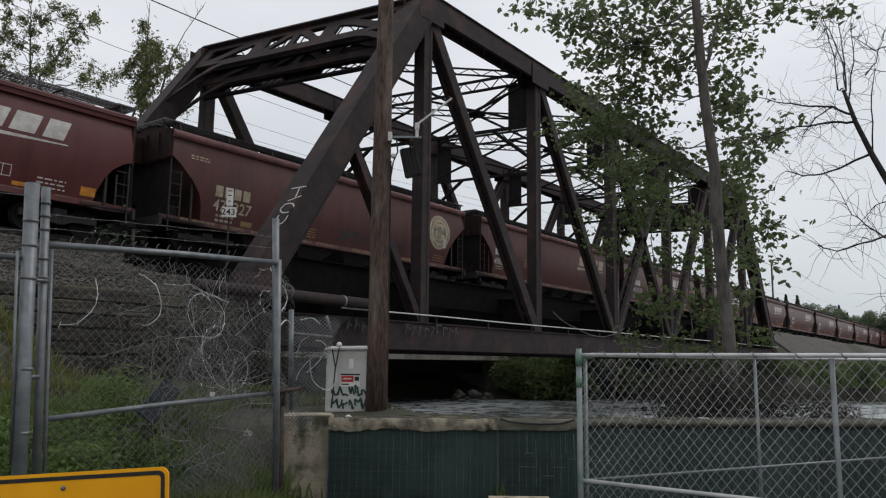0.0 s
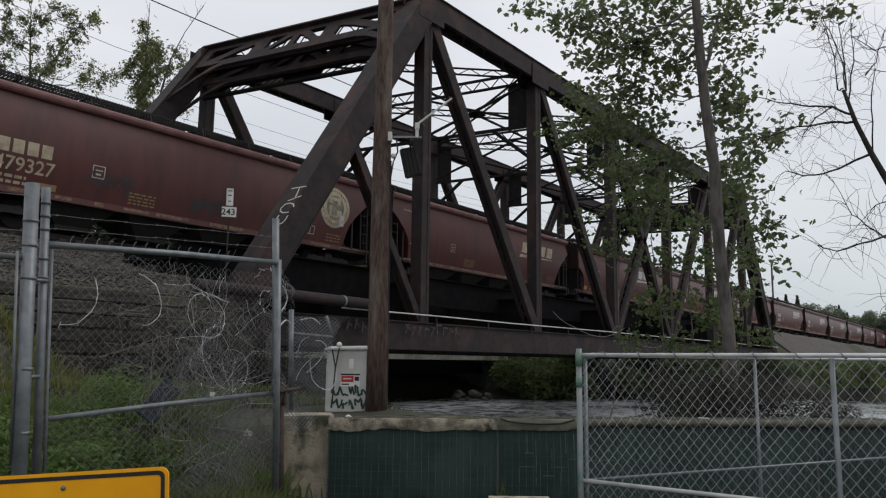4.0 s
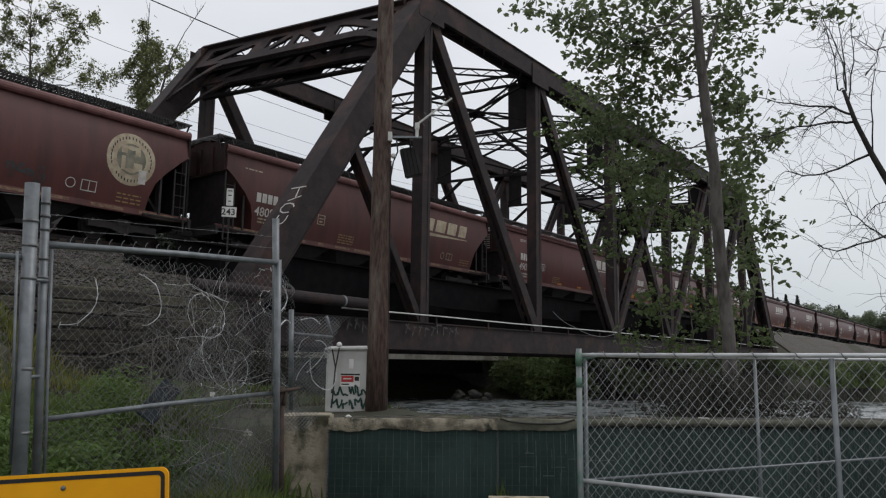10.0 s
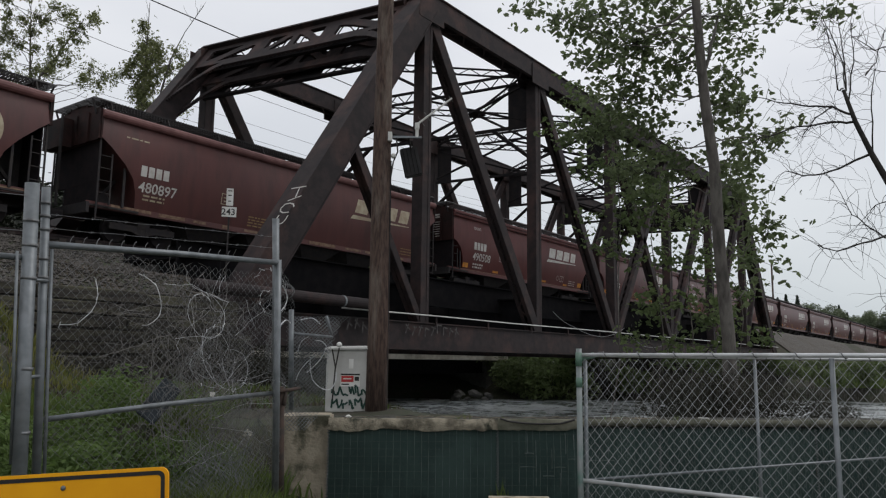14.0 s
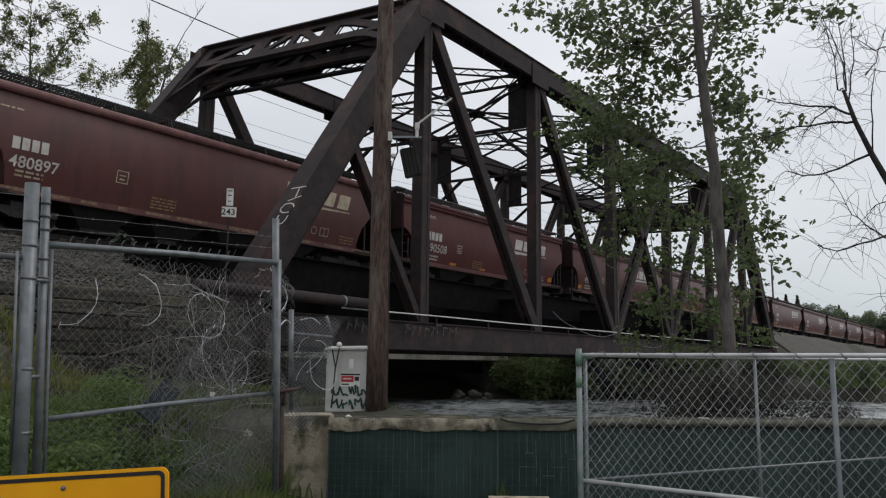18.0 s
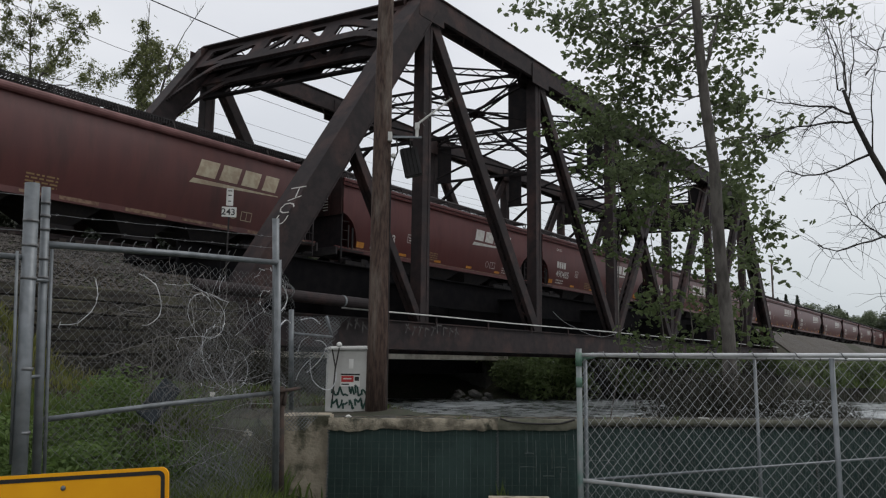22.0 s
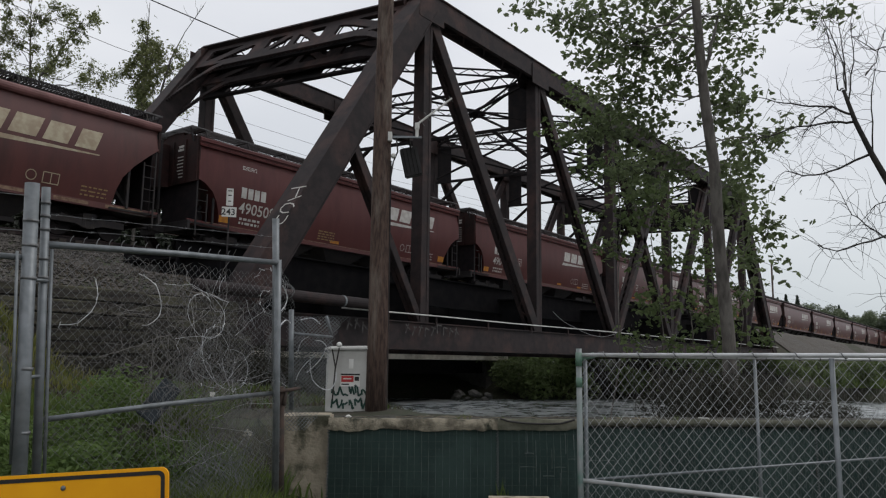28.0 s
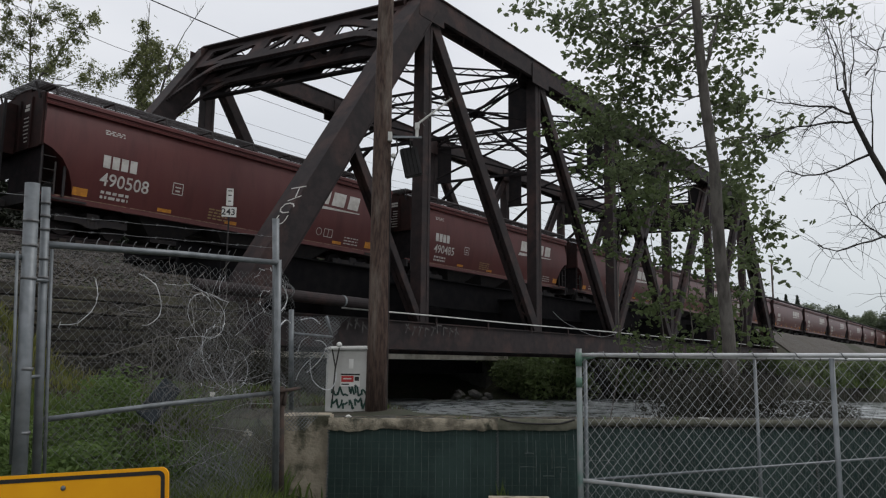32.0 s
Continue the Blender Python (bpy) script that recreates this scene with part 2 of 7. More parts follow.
    if smooth:
        for p in me.polygons:
            p.use_smooth = True
    return me


def part(name, bm, mat, parent, label="", smooth=False):
    ob = new(name, mesh_of(bm, name, mat, smooth))
    ob.parent = parent
    if label:
        tagged(ob, label)
    return ob


def thing(name, m, label, category, group="", kind=""):
    ob = new(name)
    ob.matrix_basis = m
    ob.empty_display_size = 0.2
    return tagged(ob, label, category, group, kind)


def solo(name, bm, mat, label, category, group="", kind="", smooth=False):
    return tagged(new(name, mesh_of(bm, name, mat, smooth)), label, category, group, kind)


def box(bm, x0, y0, z0, x1, y1, z1):
    v = [bm.verts.new(p) for p in ((x0, y0, z0), (x1, y0, z0), (x1, y1, z0), (x0, y1, z0), (x0, y0, z1), (x1, y0, z1), (x1, y1, z1), (x0, y1, z1))]
    for f in ((3, 2, 1, 0), (4, 5, 6, 7), (0, 1, 5, 4), (1, 2, 6, 5), (2, 3, 7, 6), (3, 0, 4, 7)):
        bm.faces.new([v[i] for i in f])
    return bm


def axes(p0, p1, side=(0, 1, 0)):
    p0, p1 = Vector(p0), Vector(p1)
    d = (p1 - p0).normalized()
    s = Vector(side)
    s = s - d * s.dot(d)
    if s.length < 1e-4:
        s = Vector((1, 0, 0)) - d * d.x
    s.normalize()
    return p0, p1, d, s, d.cross(s)


def beam(bm, p0, p1, w, h, side=(0, 1, 0), shift=0.0, lift=0.0):
    """A bar from p0 to p1: w along side, h across it."""
    p0, p1, d, s, u = axes(p0, p1, side)
    o = s * shift + u * lift
    v = []
    for p in (p0, p1):
        for a, b in ((-1, -1), (1, -1), (1, 1), (-1, 1)):
            v.append(bm.verts.new(p + o + s * (a * w / 2) + u * (b * h / 2)))
    for f in ((0, 3, 2, 1), (4, 5, 6, 7), (0, 1, 5, 4), (1, 2, 6, 5), (2, 3, 7, 6), (3, 0, 4, 7)):
        bm.faces.new([v[i] for i in f])
    return bm


def tube(bm, pts, radii, sides=8, caps=True):
    """A round bar along pts; radii: one number or one for each point."""
    pts = [Vector(p) for p in pts]
    if not isinstance(radii, (list, tuple)):
        radii = [radii] * len(pts)
    rings = []
    prev = None
    for i, p in enumerate(pts):
        a = pts[max(i - 1, 0)]
        b = pts[min(i + 1, len(pts) - 1)]
        d = (b - a)
        d = d.normalized() if d.length > 1e-7 else Vector((0, 0, 1))
        s = prev - d * prev.dot(d) if prev is not None else d.orthogonal()
        if s.length < 1e-5:
            s = d.orthogonal()
        s.normalize()
        prev = s
        u = d.cross(s)
        rings.append([bm.verts.new(p + (s * math.cos(k * math.tau / sides) + u * math.sin(k * math.tau / sides)) * radii[i]) for k in range(sides)])
    for r0, r1 in zip(rings, rings[1:]):
        for k in range(sides):
            bm.faces.new((r0[k], r0[(k + 1) % sides], r1[(k + 1) % sides], r1[k]))
    if caps and sides > 2:
        bm.faces.new(rings[0][::-1])
        bm.faces.new(rings[-1])
    return bm


def B():
    return bmesh.new()


def laced(bm, p0, p1, w, h, side=(0, 1, 0), bar=0.07, step=None, flange=0.16, both=True):
    """A built-up member: two channel webs h deep, w apart, laced across their open faces."""
    p0, p1, d, s, u = axes(p0, p1, side)
    for a in (-1, 1):
        beam(bm, p0, p1, 0.035, h, side, shift=a * w / 2)
        for b in (-1, 1):
            beam(bm, p0, p1, flange, 0.03, side, shift=a * (w / 2 - flange / 2), lift=b * h / 2)
    ln = (p1 - p0).length
    step = step or w * 1.1
    n = max(2, int(ln / step))
    for b in ((-1, 1) if both else (1,)):
        for i in range(n):
            q0 = p0 + d * (ln * i / n) + u * (b * h / 2)
            q1 = p0 + d * (ln * (i + 1) / n) + u * (b * h / 2)
            k = 1 if i % 2 else -1
            beam(bm, q0 + s * (k * w * 0.42), q1 - s * (k * w * 0.42), bar, 0.014, s)
    return bm


def profile(bm, p0, p1, pts, side=(0, 1, 0)):
    """One solid bar of the cross-section pts (along side, across it)."""
    p0, p1, d, s, u = axes(p0, p1, side)
    rings = [[bm.verts.new(p + s * a + u * b) for a, b in pts] for p in (p0, p1)]
    n = len(pts)
    for k in range(n):
        bm.faces.new((rings[0][k], rings[0][(k + 1) % n], rings[1][(k + 1) % n], rings[1][k]))
    bm.faces.new(rings[0][::-1])
    bm.faces.new(rings[1])
    bmesh.ops.recalc_face_normals(bm, faces=bm.faces[:])
    return bm


def i_section(w, h, t):
    a, b = w / 2, h / 2
    return ((-a, -b), (a, -b), (a, -b + t), (t / 2, -b + t), (t / 2, b - t), (a, b - t), (a, b), (-a, b), (-a, b - t), (-t / 2, b - t), (-t / 2, -b + t), (-a, -b + t))


def box_section(w, h, f, t):
    """A box w wide with flanges that stand out f."""
    a, b = w / 2, h / 2
    return ((-a - f, -b), (a + f, -b), (a + f, -b + t), (a, -b + t), (a, b - t), (a + f, b - t), (a + f, b), (-a - f, b), (-a - f, b - t), (-a, b - t), (-a, -b + t), (-a - f, -b + t))


def lattice(bm, p0, p1, depth, up, chord=0.10, bar=0.05, n=10, thick=0.09):
    """A flat lattice strut: two chords depth apart along up, with crossed bars."""
    p0, p1, up = Vector(p0), Vector(p1), Vector(up).normalized()
    side = (p1 - p0).cross(up)
    for o in (up * (depth / 2), up * (-depth / 2)):
        beam(bm, p0 + o, p1 + o, thick, chord, side)
    for i in range(n):
        a = p0.lerp(p1, i / n)
        b = p0.lerp(p1, (i + 1) / n)
        beam(bm, a + up * (depth / 2), b - up * (depth / 2), 0.02, bar, side)
        beam(bm, a - up * (depth / 2), b + up * (depth / 2), 0.02, bar, side, shift=0.025)
    return bm


# ---- the plan ----
# x runs along the railway away from the camera, y across it, z up; the river crosses under the bridge.
RAIL = 5.55                 # top of rail
TRACK_Y = 25.2              # middle of the track
NEAR_Y, FAR_Y = 16.9, 27.9  # planes of the two trusses
SKEW = -1.5                 # the far truss stands this much nearer to the camera along x
CHORD_T, CHORD_B = 14.95, 2.52
PANELS = [13.1, 21.5, 29.8, 38.15, 46.55, 54.95, 63.45, 71.5]
WATER_Z = -1.2


def ramp(v, a, b):
    t = min(1.0, max(0.0, (v - a) / (b - a)))
    return t * t * (3 - 2 * t)


def ground_z(x, y):
    q = 0.745 * x + 0.667 * y
    t = 0.667 * x - 0.745 * y
    z = 0.85 * ramp(q, 8.9, 9.2)
    edge = 13.6 - 3.7 * ramp(t, 0.2, 1.6)
    z += (-3.3 - z) * ramp(q, edge, edge + 4.9)
    z += 4.6 * ramp(q, 56, 64)
    if x < 20:
        # grass slope in front of the timber wall, with a mound
        s = (0.25 + 0.75 * ramp(y, 5, 15)) * (1 - ramp(x, 11.5, 14.5)) * ramp(y, 4.5, 7.5)
        s += 1.5 * (1 - ramp(x, 6.2, 8.4)) * ramp(y, 13.4, 15.5)
        z = max(z, s)
        if y > 16.2:
            e = 3.12 + 0.75 * ramp(y, 16.2, 18.4) + 1.2 * ramp(y, 18.4, 23.6) - 4.2 * ramp(y, 30, 38)
            z = max(z, z + (e - z) * (1 - ramp(x, 12.7 if y < 19 else 13.7, 14.4)))
    if x > 66:
        e = 5.2 * ramp(y, 12, 21) * (1 - ramp(y, 31, 42))
        z = max(z, e * ramp(x, 69.5, 73.5))
    z += 0.07 * noise.noise(Vector((x * 0.9, y * 0.9, 0))) + 0.5 * ramp(math.hypot(x, y), 60, 200) * noise.noise(Vector((x * 0.05, y * 0.05, 3)))
    return z


def build_ground():
    def lines(lo, hi, step, far):
        mid = [lo + step * i for i in range(int((hi - lo) / step) + 1)]
        a, b, k = [], [], step
        v = lo
        while v > -far:
            k *= 1.35
            v -= k
            a.append(v)
        v, k = mid[-1], step
        while v < far:
            k *= 1.35
            v += k
            b.append(v)
        return a[::-1] + mid + b
    xs = lines(-4, 30, 0.35, 2500)
    ys = lines(-2, 34, 0.35, 2500)
    verts = [(x, y, ground_z(x, y)) for y in ys for x in xs]
    n = len(xs)
    faces = [(j * n + i, j * n + i + 1, (j + 1) * n + i + 1, (j + 1) * n + i) for j in range(len(ys) - 1) for i in range(n - 1)]
    me = bpy.data.meshes.new("ground")
    me.from_pydata(verts, [], faces)
    me.materials.append(EARTH)
    me.shade_smooth()
    tagged(new("ground", me), "damp earth ground with moss and weeds", "ground", kind="structure")


build_ground()


def build_water():
    xs = [8 + i * 0.9 for i in range(82)]
    ys = [-70 + j * 1.2 for j in range(130)]
    verts = []
    for y in ys:
        for x in xs:
            z = 0.05 * noise.noise(Vector((x * 0.5, y * 0.25, 1))) + 0.02 * noise.noise(Vector((x * 1.3, y * 0.7, 5)))
            verts.append((x, y, WATER_Z + z))
    n = len(xs)
    faces = [(j * n + i, j * n + i + 1, (j + 1) * n + i + 1, (j + 1) * n + i) for j in range(len(ys) - 1) for i in range(n - 1)]
    me = bpy.data.meshes.new("water")
    me.from_pydata(verts, [], faces)
    me.materials.append(WATER)
    me.shade_smooth()
    tagged(new("water", me), "grey rippled river running high below the bridge", "river", kind="structure")


build_water()


# ---- railway bridge ----
def zigzag(bm, p0, p1, depth, up, chord=0.07, bar=0.045, n=12, thick=0.1):
    """Two light angles depth apart with single zigzag lacing."""
    p0, p1, up = Vector(p0), Vector(p1), Vector(up).normalized()
    side = (p1 - p0).cross(up)
    for o in (up * (depth / 2), up * (-depth / 2)):
        beam(bm, p0 + o, p1 + o, thick, chord, side)
    for i in range(n):
        k = 1 if i % 2 else -1
        beam(bm, p0.lerp(p1, i / n) + up * (k * depth / 2), p0.lerp(p1, (i + 1) / n) - up * (k * depth / 2), 0.02, bar, side)
    return bm


def child(name, me, parent, label=""):
    ob = new(name, me)
    ob.parent = parent
    if label:
        tagged(ob, label)
    return ob


def build_bridge():
    bridge = thing("truss_bridge", pose(0, 0, 0), "dark rusty riveted steel through truss railway bridge over a river", "bridge")

    def truss(y, dx, near):
        X = [p + dx for p in PANELS]
        last = len(X) - 1
        top = (X[1], y, CHORD_T), (X[-2], y, CHORD_T)
        bm = B()
        for a in (-1, 1):
            beam(bm, top[0], top[1], 0.05, 0.80, shift=a * 0.33)
            for b in (-1, 1):
                beam(bm, top[0], top[1], 0.17, 0.04, shift=a * 0.30, lift=b * 0.40)
        beam(bm, (X[1] - 0.35, y, CHORD_T + 0.42), (X[-2] + 0.35, y, CHORD_T + 0.42), 0.84, 0.04)
        n = 56
        for i in range(n):
            a = X[1] + (X[-2] - X[1]) * i / n
            b = X[1] + (X[-2] - X[1]) * (i + 1) / n
            k = 1 if i % 2 else -1
            beam(bm, (a, y - 0.28 * k, CHORD_T - 0.40), (b, y + 0.28 * k, CHORD_T - 0.40), 0.07, 0.02)
        part("top_chord", bm, STEEL, bridge, "laced box top chord")
        bm = B()
        profile(bm, (X[0] - 0.6, y, CHORD_B), (X[-1] + 0.6, y, CHORD_B), box_section(0.64, 0.96, 0.09, 0.04))
        part("bottom_chord", bm, STEEL, bridge, "deep plate girder bottom chord")
        for x0, x1 in ((X[0], X[1]), (X[-1], X[-2])):
            bm = B()
            p0, p1 = (x0, y, CHORD_B), (x1, y, CHORD_T + 0.1)
            for a in (-1, 1):
                beam(bm, p0, p1, 0.05, 0.86, shift=a * 0.36)
                for b in (-1, 1):
                    beam(bm, p0, p1, 0.17, 0.04, shift=a * 0.32, lift=b * 0.43)
            beam(bm, p0, p1, 0.84, 0.03, lift=0.45 if x0 < x1 else -0.45)
            laced(bm, p0, p1, 0.72, 0.80, both=True)
            part("end_post", bm, STEEL, bridge, "inclined box end post")
            # collision strut
            bm = B()
            m = Vector(p0).lerp(Vector(p1), 0.52)
            laced(bm, m, (x1, y, CHORD_B + 0.3), 0.36, 0.26, bar=0.05)
            part("collision_strut", bm, STEEL, bridge)
        for i in range(1, last):
            bm = B()
            w = 0.46 if i in (1, last - 1) else 0.44
            p0, p1 = (X[i], y, CHORD_B + 0.3), (X[i], y, CHORD_T - 0.35)
            for a in (-1, 1):
                beam(bm, p0, p1, 0.46, 0.04, lift=a * w / 2)
                for b in (-1, 1):
                    beam(bm, p0, p1, 0.04, 0.14, shift=b * 0.22, lift=a * (w / 2 - 0.06))
            beam(bm, p0, p1, 0.03, w, shift=-0.21)
            k = int((CHORD_T - CHORD_B) / 0.55)
            for j in range(k):
                z0 = CHORD_B + 0.4 + j * 0.55
                s = 1 if j % 2 else -1
                for b in (1,):
                    beam(bm, (X[i] - s * w * 0.4, y + b * 0.23, z0), (X[i] + s * w * 0.4, y + b * 0.23, z0 + 0.55), 0.02, 0.07)
            part("vertical_post", bm, STEEL, bridge, "laced vertical post")
            # gusset plates
            for zz, hh in ((CHORD_T - 0.25, 0.9),):
                bm = B()
                for a in (-1, 1):
                    yy = y + a * 0.385
                    box(bm, X[i] - 0.75, yy - 0.012, zz - hh * 0.5, X[i] + 0.75, yy + 0.012, zz + hh * 0.5)
                part("gusset_plate", bm, STEEL, bridge)
        mid = last // 2
        for i in range(1, last - 1):
            down = i < mid
            pairs = [(i, i + 1)] if down else [(i + 1, i)]
            if i == mid:
                pairs = [(i, i + 1), (i + 1, i)]
            for a, b in pairs:
                bm = B()
                wd = 0.46 if i in (1, last - 2) else 0.40
                laced(bm, (X[a] + (0.14 if down else 0.0), y, CHORD_T - 0.3), (X[b], y, CHORD_B + 0.3), 0.46, wd, bar=0.06, step=0.5)
                part("diagonal", bm, STEEL, bridge, "laced diagonal")
        # bearing shoes
        for x0 in (X[0], X[-1]):
            bm = B()
            box(bm, x0 - 0.5, y - 0.5, CHORD_B - 0.95, x0 + 0.5, y + 0.5, CHORD_B - 0.46)
            part("bearing_shoe", bm, STEEL_DARK, bridge)

    truss(NEAR_Y, 0.0, True)
    truss(FAR_Y, SKEW, False)

    # cross frames
    last = len(PANELS) - 1
    for i in range(1, last):
        a = Vector((PANELS[i], NEAR_Y + 0.3, CHORD_T))
        b = Vector((PANELS[i] + SKEW, FAR_Y - 0.3, CHORD_T))
        up = Vector((0, 0, 1))
        bm = B()
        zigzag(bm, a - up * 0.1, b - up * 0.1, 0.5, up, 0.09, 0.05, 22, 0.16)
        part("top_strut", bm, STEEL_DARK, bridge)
        if 1 < i < last - 1:
            bm = B()
            beam(bm, a - up * 2.45, b - up * 2.45, 0.16, 0.14)
            part("sway_strut", bm, STEEL_DARK, bridge)
            for j in range(2):
                p, r = a.lerp(b, j / 2), a.lerp(b, (j + 1) / 2)
                for z0, z1, o in ((0.4, 2.2, 0.0), (2.2, 0.4, 0.05)):
                    bm = B()
                    beam(bm, p - up * z0, r - up * z1, 0.10, 0.10, shift=o)
                    part("sway_brace", bm, STEEL_DARK, bridge)
            for p, s in ((a, 1), (b, -1)):
                bm = B()
                d = (b - a).normalized() * s
                beam(bm, p - up * 2.44 + d * 1.8, p - up * 4.0 - d * 0.12, 0.14, 0.16)
                part("knee_brace", bm, STEEL_DARK, bridge)
                bm = B()
                q = p + d * 0.52
                beam(bm, q - up * 0.3, q - up * 2.5, 0.92, 0.05, d)
                part("bracket_plate", bm, STEEL_DARK, bridge)
    for i in range(1, last - 1):
        a0, a1 = Vector((PANELS[i], NEAR_Y + 0.3, CHORD_T)), Vector((PANELS[i + 1], NEAR_Y + 0.3, CHORD_T))
        b0, b1 = Vector((PANELS[i] + SKEW, FAR_Y - 0.3, CHORD_T)), Vector((PANELS[i + 1] + SKEW, FAR_Y - 0.3, CHORD_T))
        for p, r in ((a0, b1), (b0, a1)):
            bm = B()
            zigzag(bm, p, r, 0.30, (0, 0, 1), 0.06, 0.035, 26, 0.10)
            part("top_lateral", bm, STEEL_DARK, bridge)
        bm = B()
        c0, c1 = (a0 + b0) / 2, (a1 + b1) / 2
        beam(bm, c0, c1, 0.10, 0.10)
        part("top_stringer", bm, STEEL_DARK, bridge)
        bm = B()
        m = (a0 + b1) / 2
        box(bm, m.x - 0.4, m.y - 0.4, m.z - 0.02, m.x + 0.4, m.y + 0.4, m.z + 0.02)
        part("lateral_gusset", bm, STEEL_DARK, bridge)

    # portals, in the planes of the end posts
    for e, (x0, x1) in enumerate(((PANELS[0], PANELS[1]), (PANELS[-1], PANELS[-2]))):
        tn = Vector((x1, NEAR_Y, CHORD_T - 0.13))
        tf = Vector((x1 + SKEW, FAR_Y, CHORD_T + 0.02))
        dn = (Vector((x0, NEAR_Y, CHORD_B)) - Vector((x1, NEAR_Y, CHORD_T))).normalized()
        nrm = (tf - tn).cross(dn).normalized()
        lift = nrm * (0.40 if nrm.x * (x0 - x1) > 0 else -0.40)

        def at(u, v):
            return tn.lerp(tf, u) + dn * v + lift
        # a web plate with rounded openings and an arched lower edge
        def arch(u):
            return 1.62 + (2.6 if u > 0.5 else 1.3) * max(0.0, (abs(2 * u - 1) - 0.55) / 0.45) ** 2.0

        width = (tf - tn).length

        def solid(u, v):
            if v > arch(u) or u < 0 or u > 1:
                return False
            for k, (a0, b0) in enumerate(((0.045, 0.335), (0.355, 0.645), (0.665, 0.955))):
                if a0 < u < b0 and 0.30 < v < 1.28:
                    f = (u - a0) / (b0 - a0)
                    g = (v - 0.30) / 0.98
                    if k == 0 or (k == 1 and u < 0.5):
                        f = 1 - f
                    if k == 1:
                        f = 2 * abs(f - 0.5)
                    f = f * f * (3 - 2 * f)
                    gap = abs(g - f) > 0.21
                    ends = 0.03 < f < 0.97 and 0.04 < g < 0.96
                    corner = min(f, 1 - f) * 6 + min(g, 1 - g) * 1.6 > 0.42
                    if gap and ends and corner:
                        return False
                if k != 1 and a0 + 0.02 < u < b0 and 1.45 < v < arch(u) - 0.33:
                    return False
            return True
        nu, nvv = 200, 84
        du, dv = 1.0 / nu, 4.3 / nvv
        keep = {(i, j) for i in range(nu) for j in range(nvv) if solid((i + 0.5) * du, (j + 0.5) * dv)}
        bm = B()
        pool = {}

        def vert(i, j, k):
            if (i, j, k) not in pool:
                pool[(i, j, k)] = bm.verts.new(at(i * du, j * dv) + nrm * (0.05 * k))
            return pool[(i, j, k)]
        for i, j in keep:
            for k in (-1, 1):
                bm.faces.new([vert(i, j, k), vert(i + 1, j, k), vert(i + 1, j + 1, k), vert(i, j + 1, k)])
            for di, dj, e0, e1 in ((-1, 0, (0, 0), (0, 1)), (1, 0, (1, 0), (1, 1)), (0, -1, (0, 0), (1, 0)), (0, 1, (0, 1), (1, 1))):
                if (i + di, j + dj) not in keep:
                    bm.faces.new([vert(i + e0[0], j + e0[1], -1), vert(i + e1[0], j + e1[1], -1), vert(i + e1[0], j + e1[1], 1), vert(i + e0[0], j + e0[1], 1)])
        bmesh.ops.recalc_face_normals(bm, faces=bm.faces[:])
        front = part("portal_plate", bm, STEEL, bridge, "riveted portal plate with rounded openings")
        rear = child("portal_plate", front.data, bridge, "riveted portal plate with rounded openings")
        rear.location = -lift.normalized() * 0.72 + dn * 0.25
        bm = B()
        profile(bm, at(-0.01, 0.05), at(0.99, 0.05), box_section(0.5, 0.1, 0.0, 0.03), nrm)
        part("portal_top_bar", bm, STEEL, bridge)
        # Dark sheets stand in for the shadow inside the portal.
        for u0, u1, v0, v1 in ((0.82, 0.99, 0.12, 1.55), (0.40, 0.64, 0.12, 1.45), (0.03, 0.40, 0.80, 1.40), (0.64, 0.82, 0.80, 1.50)):
            o = -lift.normalized() * 0.80
            bm = B()
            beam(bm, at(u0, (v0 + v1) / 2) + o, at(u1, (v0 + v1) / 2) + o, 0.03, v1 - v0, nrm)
            part("portal_web", bm, STEEL_DARK, bridge, "dark sheet for the shadow inside the portal")
        for back, v0, v1, n in ((0.62, 0.20, 0.85, 44), (1.2, 1.28, 1.92, 26)):
            o = -lift.normalized() * back
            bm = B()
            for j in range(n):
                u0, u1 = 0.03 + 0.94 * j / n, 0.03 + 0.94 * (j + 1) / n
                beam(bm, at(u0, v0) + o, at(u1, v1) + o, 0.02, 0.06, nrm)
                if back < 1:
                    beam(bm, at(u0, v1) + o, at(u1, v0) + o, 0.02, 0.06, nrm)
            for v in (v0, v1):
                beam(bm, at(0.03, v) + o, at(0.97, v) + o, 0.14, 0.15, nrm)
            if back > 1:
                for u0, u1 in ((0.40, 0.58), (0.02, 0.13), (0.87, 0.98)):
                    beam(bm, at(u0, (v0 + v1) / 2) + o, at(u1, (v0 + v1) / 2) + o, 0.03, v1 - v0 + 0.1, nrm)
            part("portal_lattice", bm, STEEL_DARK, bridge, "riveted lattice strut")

    # floor system
    # Beams and stringers are coloured black for the shade under the deck.
    for i in range(len(PANELS)):
        bm = B()
        a = Vector((PANELS[i], NEAR_Y + 0.34, 3.6))
        b = Vector((PANELS[i] + SKEW, FAR_Y - 0.34, 3.6))
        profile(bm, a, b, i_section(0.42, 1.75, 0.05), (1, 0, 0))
        part("floor_beam", bm, SHADE_STEEL, bridge, "deep plate floor beam")
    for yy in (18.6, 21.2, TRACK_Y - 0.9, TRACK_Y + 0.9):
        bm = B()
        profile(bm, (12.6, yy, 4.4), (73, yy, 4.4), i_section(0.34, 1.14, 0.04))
        part("stringer", bm, SHADE_STEEL, bridge)
    bm = B()
    for i in range(118):
        x = 13.2 + i * 0.5
        box(bm, x - 0.11, TRACK_Y - 1.4, 5.13, x + 0.11, TRACK_Y + 1.4, 5.36)
